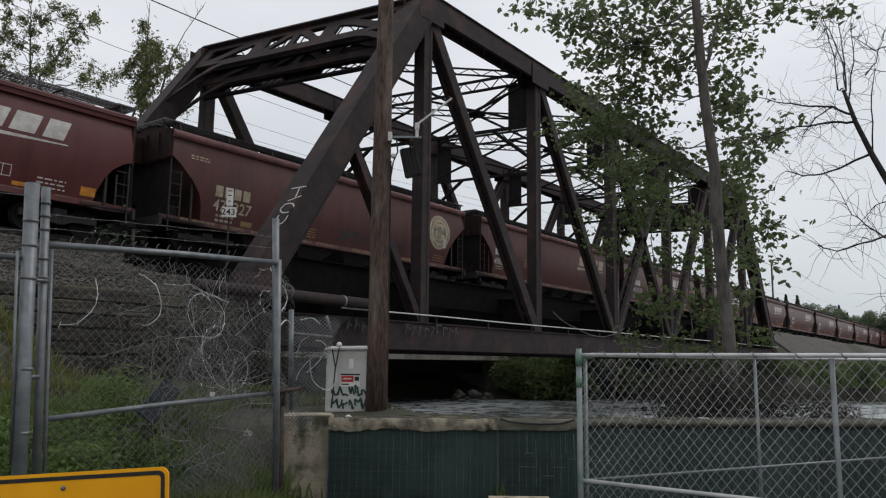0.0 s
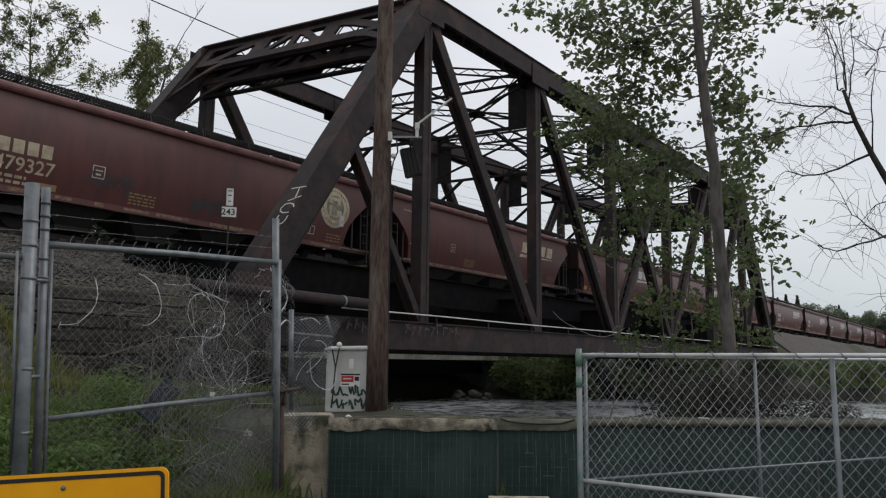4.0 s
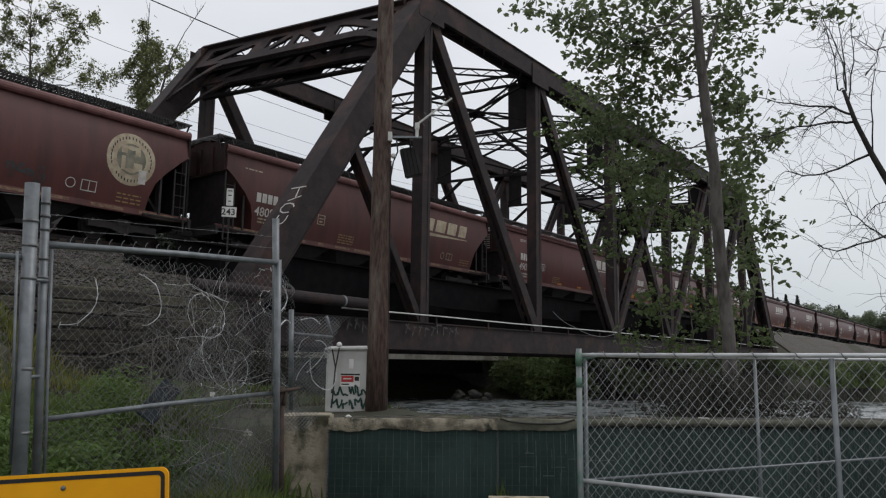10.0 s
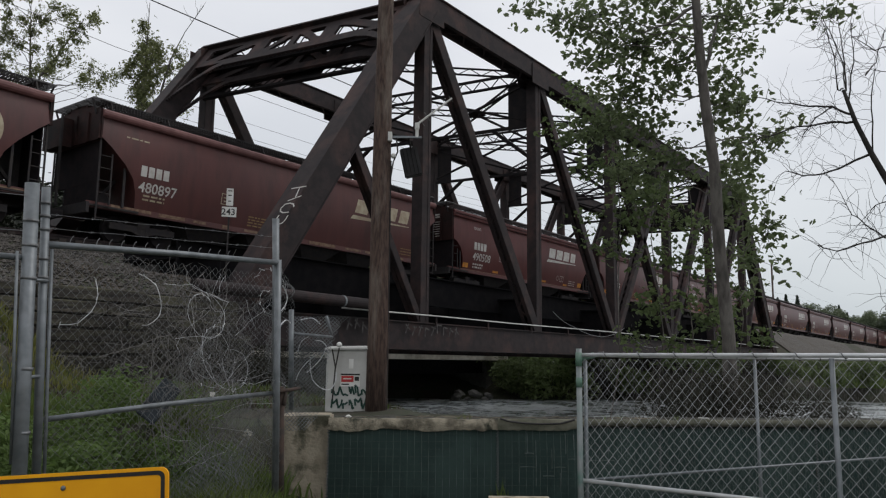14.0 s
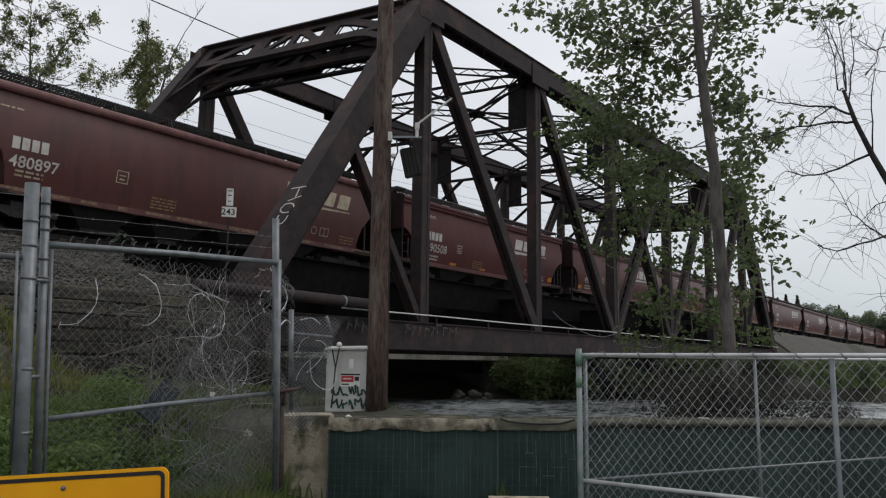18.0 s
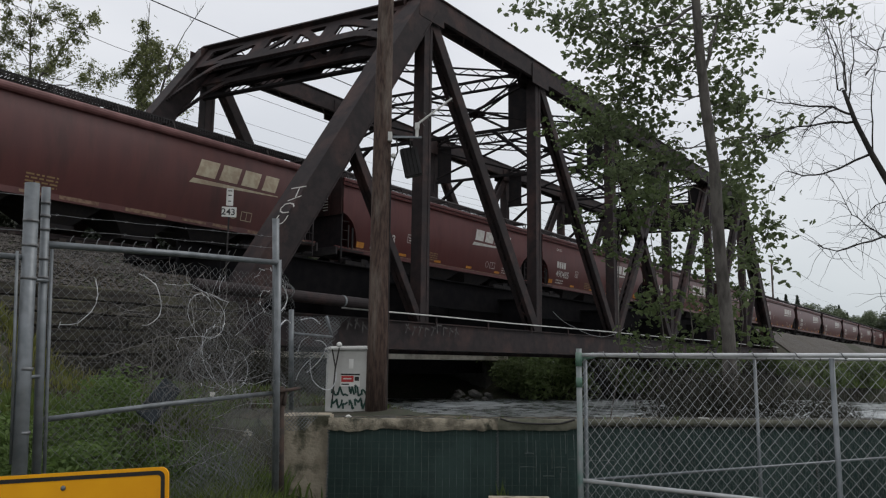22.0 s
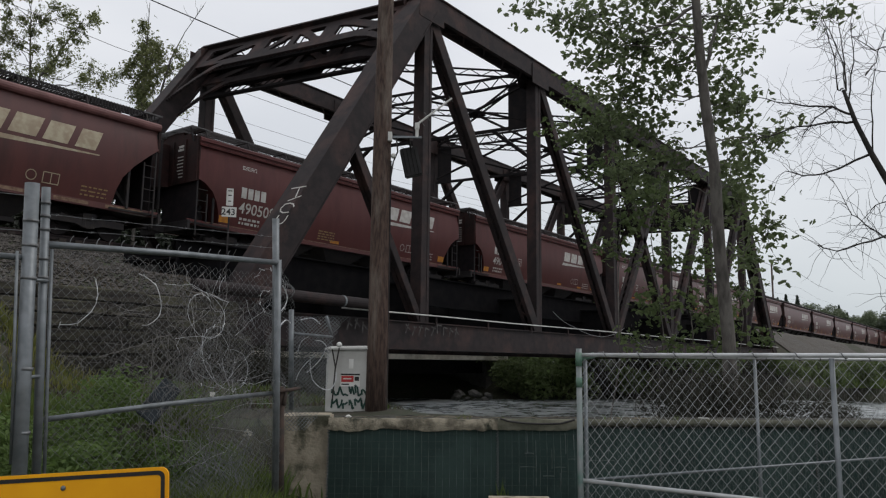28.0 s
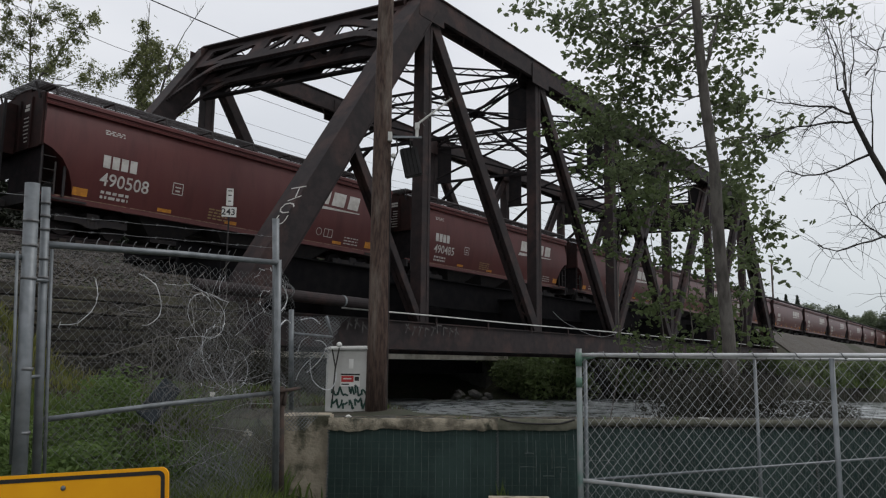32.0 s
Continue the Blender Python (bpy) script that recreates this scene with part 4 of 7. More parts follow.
        b = 3.4 + (length - 6.8) * (k + 1) / nh
        c = (a + b) / 2
        bm = B()
        vt = [bm.verts.new(p) for p in ((a, -1.3, 1.15), (b, -1.3, 1.15), (b, 1.3, 1.15), (a, 1.3, 1.15))]
        vb = [bm.verts.new(p) for p in ((c - 0.5, -0.55, 0.32), (c + 0.5, -0.55, 0.32), (c + 0.5, 0.55, 0.32), (c - 0.5, 0.55, 0.32))]
        for i in range(4):
            bm.faces.new((vt[i], vt[(i + 1) % 4], vb[(i + 1) % 4], vb[i]))
        bm.faces.new(vb)
        box(bm, c - 0.6, -0.7, 0.2, c + 0.6, 0.7, 0.34)
        part("discharge_hopper", bm, GRIME, car)
    bm = B()
    beam(bm, (0, 0, 0.95), (length, 0, 0.95), 0.35, 0.3)
    part("center_sill", bm, GRIME, car)
    return car


def logo(car, x, z, mat, scale=1.0):
    """A slanted block emblem: four plain slabs over a long tapering stroke."""
    for k, (w, h0, h1) in enumerate(((0.80, 0.0, 0.62), (0.80, 0.0, 0.62), (0.76, 0.0, 0.62), (0.66, 0.0, 0.62))):
        a = k * 0.98 * scale
        w, h0, h1 = w * scale, h0 * scale, h1 * scale
        rects = [(a, h0, a + w, h1)]
        on_side("emblem_slab", bars(rects), mat, car, x, z, lean=0.38)
    bm = B()
    bm.faces.new([bm.verts.new(p) for p in ((-0.25 * scale, -0.30 * scale, 0), (-0.1 * scale, -0.12 * scale, 0), (3.75 * scale, -0.10 * scale, 0), (3.75 * scale, -0.135 * scale, 0))])
    on_side("emblem_stroke", bm, mat, car, x, z, "long tapering stripe")


def medallion(car, x, z, r):
    def disc(r0, r1, n=40, a0=0.0, a1=math.tau):
        bm = B()
        for k in range(n):
            p, q = a0 + (a1 - a0) * k / n, a0 + (a1 - a0) * (k + 1) / n
            ring = [(r0 * math.cos(p), r0 * math.sin(p), 0), (r1 * math.cos(p), r1 * math.sin(p), 0), (r1 * math.cos(q), r1 * math.sin(q), 0), (r0 * math.cos(q), r0 * math.sin(q), 0)]
            if r0 == 0:
                ring = ring[:1] + ring[1:3]
            bm.faces.new([bm.verts.new(v) for v in ring])
        return bm
    bm = disc(0, r * 0.5)
    b2 = disc(r * 0.5, r)
    me = bpy.data.meshes.new("tmp")
    b2.to_mesh(me)
    bm.from_mesh(me)
    b2.free()
    bpy.data.meshes.remove(me)
    on_side("medallion", bm, CREAM_MARK, car, x, z, "weathered cream round emblem")
    on_side("medallion_field", disc(0, r * 0.60), FIELD_GREY, car, x, z, "worn grey middle of the emblem", lift=0.010)
    for rect in ((-0.42 * r, 0.20 * r, -0.18 * r, 0.52 * r), (0.14 * r, 0.16 * r, 0.36 * r, 0.50 * r), (-0.40 * r, -0.45 * r, -0.24 * r, 0.08 * r), (0.10 * r, -0.42 * r, 0.46 * r, -0.12 * r)):
        on_side("medallion_patch", bars([rect]), CREAM_MARK, car, x, z, "pale worn patch", lift=0.013)
    on_side("medallion_patch", bars([(0.34 * r, -0.86 * r, 0.66 * r, -0.34 * r)]), WHITE_MARK, car, x, z, "fresh pale repaint", lift=0.013)
    on_side("medallion_lettering", bars([(math.cos(a) * r * 0.82 - 0.02, math.sin(a) * r * 0.82 - 0.05, math.cos(a) * r * 0.82 + 0.02, math.sin(a) * r * 0.82 + 0.05)
                                         for a in [radians(198 - 10 * k) for k in range(23)] + [radians(228 + 9.5 * k) for k in range(10)]]), GRIME, car, x, z, "ring of worn marks", lift=0.010)


FIELD_GREY = material("worn_grey_olive_paint", (0.20, 0.185, 0.135), 0.7, 0, (0.13, 0.125, 0.10), 3.0, third=(0.26, 0.24, 0.18), third_scale=2.0, bump=0)
YELLOW_DULL = material("faded_mustard_paint", (0.30, 0.20, 0.09), 0.6, 0, (0.25, 0.17, 0.08), 5.0, bump=0)


def number(car, body, x, z, size, mat):
    on_side("car_number", text_mesh(body, size, 0.006), mat, car, x, z, "stencilled car number")


def small_print(car, x, z, mat, seed, rows=2, width=0.8, h=0.09, gap=0.17):
    rng = random.Random(seed)
    r = []
    for k in range(rows):
        a = 0.0
        while a < width:
            w = rng.uniform(0.08, 0.26)
            r.append((a, -k * gap, min(a + w, width), -k * gap + h))
            a += w + 0.06
    on_side("small_print", bars(r), mat, car, x, z)


def reporting_mark(car, x, z, width, h, mat):
    """A row of four plain letter-sized bars over the number."""
    for k in range(4):
        a, w = k * width / 4, width / 4 * 0.78
        rects = [(a, 0, a + w, h)]
        on_side("owner_mark", bars(rects), mat, car, x, z)



# left end of each body at the start, metres along the track
CARS = []


def build_train():
    old_a = hopper("older", 18.30)
    new_a = hopper("newer", 16.62)
    starts = [(-2.55, "newer"), (15.6, "older"), (35.6, "older")] + [(55.6 + 18.28 * k, "newer") for k in range(15)]
    for k, (s, kind) in enumerate(starts):
        if k == 0:
            car = new_a
        elif k == 1:
            car = old_a
        else:
            car = copy_thing(old_a if kind == "older" else new_a, pose(s, TRACK_Y, RAIL))
        CARS.append((s, car))
    plates = {0: None, 1: "479327", 2: "480897", 3: "490508", 4: "490485"}
    for k, (s, car) in enumerate(CARS):
        old = k in (1, 2)
        ink = CREAM_MARK if k == 2 else WHITE_MARK
        if k == 1:
            number(car, "479327", 1.90, 1.64, 0.60, CREAM_MARK)
            reporting_mark(car, 1.94, 2.16, 1.72, 0.42, CREAM_MARK)
            medallion(car, 16.05, 2.78, 0.90)
            small_print(car, 2.1, 1.42, CREAM_MARK, 1)
            small_print(car, 0.8, 3.45, CREAM_MARK, 7, 2, 0.8, 0.05, 0.1)
            on_side("owner_patch", bars([(3.3, 1.22, 3.85, 1.42)]), YELLOW_DULL, car, 0, 0)
            on_side("graffiti", scribble(5, 1.5, 0.55), TEAL_PAINT, car, 5.0, 1.55, "faint teal spray scribble")
            on_side("graffiti", scribble(6, 1.9, 0.5), TEAL_PAINT, car, 8.7, 1.45, "faint teal spray scribble")
            on_side("graffiti", scribble(9, 1.1, 0.45), TEAL_PAINT, car, 12.2, 1.45, "faint teal spray scribble")
        elif k == 2:
            number(car, "480897", 1.48, 1.76, 0.50, WHITE_MARK)
            reporting_mark(car, 1.50, 2.29, 1.15, 0.37, WHITE_MARK)
            logo(car, 12.2, 2.78, CREAM_MARK, 1.05)
            small_print(car, 1.7, 1.62, CREAM_MARK, 2, 2, 0.85, 0.06, 0.13)
            small_print(car, 0.9, 3.5, CREAM_MARK, 8, 1, 0.9, 0.05)
        else:
            logo(car, 10.55, 2.85, WHITE_MARK, 1.02)
            if k in plates and plates[k]:
                number(car, plates[k], 1.94, 1.72, 0.60, WHITE_MARK)
            elif k:
                small_print(car, 1.95, 1.75, WHITE_MARK, k, 1, 1.6, 0.38)
            reporting_mark(car, 1.98, 2.30, 1.28, 0.42, WHITE_MARK)
            small_print(car, 2.05, 1.46, WHITE_MARK, 3, 2, 1.0, 0.09, 0.16)
            small_print(car, 2.0, 3.55, WHITE_MARK, 9, 3, 0.7, 0.03, 0.06)
            on_side("reflector", bars([(1.12, 1.25, 1.62, 1.5)]), YELLOW_MARK, car, 0, 0, "orange reflective patch")
            on_side("reflector", bars([(15.0, 1.28, 15.5, 1.56)]), YELLOW_MARK, car, 0, 0, "orange reflective patch")
            if k < 6:
                rng = random.Random(70 + k)
                for j in range(9):
                    bm = B()
                    z = 4.0 - j * 0.13 - (0.12 if j > 1 else 0)
                    box(bm, -0.036, -0.68, z, -0.031, -0.68 + rng.uniform(0.3, 0.55), z + (0.09 if j < 2 else 0.04))
                    part("end_print", bm, WHITE_MARK, car)
            for j in range(4):
                on_side("reflector", bars([(4.2 + j * 2.9, 1.22, 4.75 + j * 2.9, 1.34)]), YELLOW_MARK, car, 0, 0)
        # data panel and sill reflectors on every car
        on_side("data_panel", bars([(0, 0, 0.03, 0.42), (0.4, 0, 0.43, 0.42), (0.03, 0, 0.4, 0.03), (0.03, 0.39, 0.4, 0.42), (0.12, 0.1, 0.3, 0.16), (0.1, 0.24, 0.34, 0.28)]), ink, car, 4.65 if not old else 4.9, 1.9)
        small_print(car, 6.3, 1.62, YELLOW_DULL, 20 + k, 4, 1.0, 0.05, 0.11)
        small_print(car, 13.6 if not old else 15.7, 1.55, ink if not old else YELLOW_DULL, 40 + k, 3, 0.9, 0.045, 0.13)
        on_side("stencil_box", bars([(0, 0, 0.52, 0.025), (0, 0.33, 0.52, 0.355), (0, 0.025, 0.025, 0.33), (0.25, 0.025, 0.275, 0.33), (0.495, 0.025, 0.52, 0.33)]), ink, car, 12.3 if not old else 14.45, 1.44)
        ring = B()
        for j in range(20):
            p, q = j * math.tau / 20, (j + 1) * math.tau / 20
            ring.faces.new([ring.verts.new((r * math.cos(w), r * math.sin(w), 0)) for r, w in ((0.14, p), (0.165, p), (0.165, q), (0.14, q))])
        on_side("stencil_ring", ring, ink, car, 12.0 if not old else 14.1, 1.62)


def scribble(seed, width, h):
    """Tangled spray strokes: flat looping ribbons."""
    rng = random.Random(seed)
    bm = B()
    a = 0.0
    while a < width:
        p = Vector((a, rng.uniform(0.1, 0.9) * h, 0))
        ang = rng.uniform(0, math.tau)
        turn = rng.uniform(-0.9, 0.9)
        w = rng.uniform(0.012, 0.035)
        prev = None
        for k in range(rng.randint(6, 13)):
            d = Vector((math.cos(ang), math.sin(ang), 0))
            s = Vector((-d.y, d.x, 0)) * w
            pair = [bm.verts.new(p + s), bm.verts.new(p - s)]
            if prev:
                bm.faces.new((prev[0], prev[1], pair[1], pair[0]))
            prev = pair
            p = p + d * rng.uniform(0.04, 0.09)
            p.y = min(max(p.y, 0.0), h)
            ang += turn + rng.uniform(-0.4, 0.4)
        a += rng.uniform(0.03, 0.12)
    return bm


build_train()


# ---- fences, wall, pole and signs near the camera ----
def chain_link(origin, along, width, z0, z1, cell=0.072, r=0.0015, bulge=None, holes=None, mat=None, tall=None):
    """Woven diamond mesh: zigzag wires side by side."""
    verts, faces = [], []
    o, a = Vector(origin), Vector(along).normalized()
    nrm = Vector((-a.y, a.x, 0))
    half, rise = cell / 2, (tall or cell) / 2
    nk, nj = int(width / half), int((z1 - z0) / rise)
    for k in range(nk):
        prev = None
        for j in range(nj + 1):
            u = (k + (j + k) % 2) * half
            z = z0 + j * rise
            off = 0.004 * (1 if (j + k) % 2 else -1)
            if bulge:
                off += bulge(u, z)
            if holes and holes(u, z):
                prev = None
                continue
            p = o + a * u + nrm * off
            p.z = z
            if prev is not None:
                d = (p - prev).normalized()
                s = d.cross(nrm).normalized()
                b = len(verts)
                for q in (prev, p):
                    verts += [tuple(q + nrm * r), tuple(q - nrm * r * 0.5 + s * r), tuple(q - nrm * r * 0.5 - s * r)]
                faces += [(b, b + 1, b + 4, b + 3), (b + 1, b + 2, b + 5, b + 4), (b + 2, b, b + 3, b + 5)]
            prev = p
    me = bpy.data.meshes.new("mesh_fabric")
    me.from_pydata(verts, [], faces)
    me.materials.append(mat or WIRE)
    return me


def pipe(name, parent, pts, r, mat=None, label="", sides=12):
    return part(name, tube(B(), pts, r, sides), mat or GALV, parent, label, smooth=True)


def build_gate():
    gate = thing("chain_link_gate", pose(0, 0, 0), "tall galvanised chain-link gate with barbed wire above it", "gate")
    pipe("stile", gate, [(2.888, 5.745, 0.2), (2.743, 5.74, 2.908)], 0.032, label="pale gate stile")
    for z in (2.22, 2.36, 2.58, 2.68, 2.78):
        x = 2.743 + (2.908 - z) * 0.0536
        pipe("band", gate, [(x, 5.74, z), (x, 5.74, z + 0.02)], 0.036, WIRE, sides=12)
    pipe("stile", gate, [(2.945, 5.75, 0.25), (2.825, 5.74, 2.45)], 0.013)
    pipe("top_rail", gate, [(2.79, 5.74, 2.48), (3.9, 5.735, 2.545), (5.03, 5.73, 2.59)], 0.026)
    pipe("middle_rail", gate, [(2.9, 5.86, 1.18), (4.0, 5.87, 1.26), (5.15, 5.88, 1.32)], 0.022)
    pipe("stile", gate, [(5.30, 5.92, 0.1), (5.03, 5.73, 2.62)], 0.034)
    pipe("bottom_rail", gate, [(2.9, 5.86, 0.22), (5.26, 5.9, 0.2)], 0.02)

    def bulge(u, z):
        return -0.10 * ramp(1.4 - z, 0, 1.2) * math.sin(min(1, u / 2.2) * math.pi) + 0.05 * noise.noise(Vector((u * 1.5, z * 1.5, 2))) - 0.1 * (2.5 - z) / 2.3
    child("mesh_fabric", chain_link((2.84, 5.735, 0), (2.2, 0.0, 0), 2.25, 0.2, 2.5, r=0.0012, bulge=bulge, holes=lambda u, z: u < 0.5 and z < 0.9 and (u + z * 0.4) < 0.6), gate, "woven wire diamond mesh")
    for k, (u0, wd, z1) in enumerate(((1.15, 1.15, 1.25), (1.35, 0.95, 1.1), (0.95, 1.3, 0.8), (1.25, 1.05, 2.1))):
        child("mesh_fabric", chain_link((2.84 + u0, 5.92 + 0.06 * k, 0), (2.2, 0.1, 0), wd, 0.1, z1, cell=0.055, r=0.0018,
                                        bulge=lambda u, z, k=k: 0.22 * noise.noise(Vector((u * 2.2 + k * 3, z * 2.6, k))) + 0.07 * noise.noise(Vector((u * 9, z * 9, k))) + 0.05 * math.sin(z * 5 + u * 3 + k),
                                        holes=lambda u, z, k=k, z1=z1: z > z1 - 0.5 + 0.55 * u or (k == 3 and z < 1.1), mat=GALV if k == 1 else WIRE), gate, "slumped loose wire mesh")
    for z in (2.2, 1.5, 0.7):
        pipe("hinge_band", gate, [(2.66, 5.69, z), (2.80, 5.71, z + 0.006)], 0.014, sides=8)
    bm = B()
    for k in range(15):
        x = 2.95 + k * 0.105
        tube(bm, [(x, 5.73, 2.5 + (x - 2.8) * 0.045), (x + 0.012, 5.73, 2.545 + (x - 2.8) * 0.045), (x + 0.03, 5.73, 2.565 + (x - 2.8) * 0.045)], 0.0025, 4)
    tagged(part("wire_ends", bm, WIRE, gate, "twisted wire ends"), kind="stuff")
    # barbed strands
    for z0, sag, z1 in ((2.70, 0.0, 2.84), (2.595, 0.0, 2.73)):
        bm = B()
        pts = []
        for i in range(25):
            t = i / 24
            pts.append((2.74 + 2.25 * t, 5.72, z0 + (z1 - z0) * t - sag * math.sin(t * math.pi) + 0.003 * math.sin(i * 1.3)))
        tube(bm, pts, 0.0020, 4)
        for p in pts[1::3]:
            for a in (0.5, 2.0, 3.7):
                tube(bm, [p, (p[0] + 0.012 * math.cos(a), p[1], p[2] + 0.016 * math.sin(a))], 0.002, 3)
        part("barbed_strand", bm, WIRE, gate)

    post = thing("fence_post", pose(2.622, 5.70, 0), "thick galvanised steel gate post with wire bands", "fence post", "fence posts")
    pipe("pipe", post, [(0.134, 0.0, -0.1), (0, 0, 2.91)], 0.051, sides=18)
    for z in (1.1, 1.55, 2.2, 2.44, 2.62):
        o = 0.14 * (1 - z / 2.9)
        pipe("band", post, [(o, 0, z), (o, 0, z + 0.022)], 0.055, WIRE, sides=14)
    post2 = thing("fence_post", pose(5.02, 5.76, 0), "galvanised latch post with a rusty foot", "fence post", "fence posts")
    pipe("pipe", post2, [(0.25, 0.16, 0.9), (-0.06, -0.05, 3.02)], 0.034, sides=14)
    pipe("foot", post2, [(0.40, 0.22, -0.1), (0.28, 0.17, 1.38)], 0.046, RUSTY, "dark rusty lower post", 12)
    pipe("latch", post2, [(0.18, 0.1, 1.33), (0.52, 0.14, 1.36)], 0.018, RUSTY, sides=8)
    pipe("latch", post2, [(0.28, 0.1, 1.2), (0.34, 0.14, 1.36)], 0.02, RUSTY, sides=8)
    # fence beyond the thick post
    left = thing("chain_link_fence", pose(0, 0, 0), "galvanised chain-link fence with barbed strands", "fence")
    pipe("top_rail", left, [(0.6, 5.9, 2.32), (2.6, 5.72, 2.36)], 0.022)
    child("mesh_fabric", chain_link((1.2, 5.84, 0), (1.4, -0.12, 0), 1.4, 0.4, 2.34), left)
    pipe("tension_bar", left, [(2.66, 5.72, 0.9), (2.56, 5.70, 2.4)], 0.012, sides=8)
    for z in (2.52, 2.78):
        bm = B()
        tube(bm, [(0.8, 5.88, z - 0.05), (1.7, 5.8, z - 0.02), (2.58, 5.68, z + 0.03)], 0.003, 4)
        part("barbed_strand", bm, WIRE, left)
    # short post with torn mesh behind the latch post
    rear = thing("torn_fence", pose(0, 0, 0), "bent fence post with torn crumpled chain-link and razor wire", "fence")
    pipe("post", rear, [(5.77, 6.26, 1.12), (5.64, 6.18, 2.18)], 0.028)
    pipe("brace", rear, [(5.66, 6.2, 1.93), (6.12, 6.02, 1.90)], 0.016, sides=8)
    pipe("stub", rear, [(6.08, 6.0, 1.92), (6.02, 6.03, 2.13)], 0.016, sides=8)

    def crumple(u, z):
        return 0.16 * noise.noise(Vector((u * 3, z * 3, 1))) + 0.08 * math.sin(z * 7 + u * 4) + 0.09 * noise.noise(Vector((u * 8, z * 8, 4)))
    child("mesh_fabric", chain_link((5.68, 6.24, 0), (0.6, -0.45, 0), 0.66, 0.9, 2.12, cell=0.04, r=0.0020, mat=GALV, bulge=crumple,
                                    holes=lambda u, z: u > 0.25 + 0.3 * (z - 0.9) + 0.1 * noise.noise(Vector((z * 5, u, 0)))), rear, "crumpled torn mesh")
    child("mesh_fabric", chain_link((5.70, 6.30, 0), (0.5, -0.5, 0), 0.62, 1.0, 2.1, cell=0.045, r=0.0018, mat=WIRE, bulge=lambda u, z: -crumple(u, z) - 0.05,
                                    holes=lambda u, z: u > 0.26 + 0.30 * (z - 1.0)), rear, "crumpled torn mesh")
    # loose loops of bright wire over the torn mesh
    for pts in (((5.88, 6.16, 1.51), (5.97, 6.08, 1.63), (6.01, 6.03, 1.74), (6.02, 6.02, 1.80), (5.98, 6.05, 1.85), (5.92, 6.10, 1.86)),
                ((5.89, 6.12, 1.68), (5.89, 6.12, 1.58), (5.92, 6.10, 1.43), (6.00, 6.03, 1.34), (6.07, 5.98, 1.34), (6.11, 5.95, 1.42), (6.12, 5.95, 1.53)),
                ((5.93, 6.10, 1.69), (5.87, 6.15, 1.62), (5.81, 6.20, 1.52), (5.78, 6.22, 1.42)), ((5.88, 6.15, 1.90), (5.82, 6.20, 1.84), (5.79, 6.22, 1.72)),
                ((5.80, 6.2, 2.08), (5.9, 6.12, 2.10), (5.98, 6.06, 2.02)), ((5.30, 5.95, 2.4), (5.37, 5.95, 2.28), (5.33, 5.97, 2.16), (5.25, 5.97, 2.12)), ((5.27, 5.94, 1.98), (5.38, 5.97, 2.05), (5.48, 6.0, 2.02))):
        bm = B()
        smooth = []
        q = [Vector(pts[0])] + [Vector(v) for v in pts] + [Vector(pts[-1])]
        for a, b, c, d in zip(q, q[1:], q[2:], q[3:]):
            for i in range(6):
                s = i / 6
                smooth.append(0.5 * (2 * b + (c - a) * s + (2 * a - 5 * b + 4 * c - d) * s * s + (3 * b - a - 3 * c + d) * s ** 3))
        tube(bm, smooth, 0.0055, 5)
        part("wire_loop", bm, RAZOR, rear, "bright bent wire loop")
    child("mesh_fabric", chain_link((5.12, 5.95, 0), (0.5, 0.3, 0), 0.55, 0.7, 2.6, cell=0.06, bulge=crumple), rear, "loose mesh strip")


build_gate()


def coil(name, centre, r, turns, drift, seed, label, start=0.0, squash=1.0, wire=0.0045):
    """A loose razor-wire coil: a barbed helix."""
    rng = random.Random(seed)
    bm = B()
    pts = []
    n = int(turns * 22)
    for i in range(n + 1):
        a = start + i / 22 * math.tau
        rr = r * (1 + 0.18 * math.sin(a * 0.37 + seed))
        c = Vector(centre) + Vector(drift) * (i / max(1, n))
        pts.append(c + Vector((0.80 * rr * math.cos(a) + 0.006 * rng.uniform(-1, 1), 0.35 * rr * math.sin(a * 0.9), squash * rr * math.sin(a) + 0.006 * rng.uniform(-1, 1))))
    tube(bm, pts, wire * 0.4, 4)
    ob = thing(name, Matrix.Identity(4), label, "razor wire", "razor wire coils")
    part("core_wire", bm, RAZOR, ob)
    bm = B()
    for p in pts[::2]:
        if rng.random() < 0.8:
            a = rng.uniform(0, math.tau)
            k = rng.uniform(0.012, 0.030)
            beam(bm, p - Vector((k * math.cos(a), 0.01, k * math.sin(a))), p + Vector((k * math.cos(a), 0.01, k * math.sin(a))), 0.008, 0.003)
    tagged(part("barbs", bm, RAZOR, ob, "bright razor barbs"), kind="stuff")
    return ob


coil("razor_wire_coil", (3.20, 6.29, 2.16), 0.31, 0.40, (0.1, 0.0, 0.0), 3, "bright razor-wire arc behind the gate mesh", 4.6, wire=0.009)
coil("razor_wire_coil", (3.93, 6.30, 2.15), 0.23, 0.5, (0.0, 0.0, 0.0), 4, "bright razor-wire arc behind the gate mesh", 4.7, wire=0.008)
coil("razor_wire_coil", (4.42, 6.05, 2.08), 0.20, 1.1, (0.12, 0.1, -0.05), 5, "bright looped razor wire behind the gate mesh", 0.8, wire=0.006)
coil("razor_wire_coil", (4.65, 6.1, 1.75), 0.22, 1.1, (0.25, 0.1, -0.25), 6, "tangled razor-wire coil behind the gate mesh", 1.0, wire=0.005)
coil("razor_wire_coil", (4.55, 6.15, 1.45), 0.22, 0.9, (0.25, 0.1, 0.2), 8, "tangled razor-wire coil behind the gate mesh", 1.0, wire=0.003)
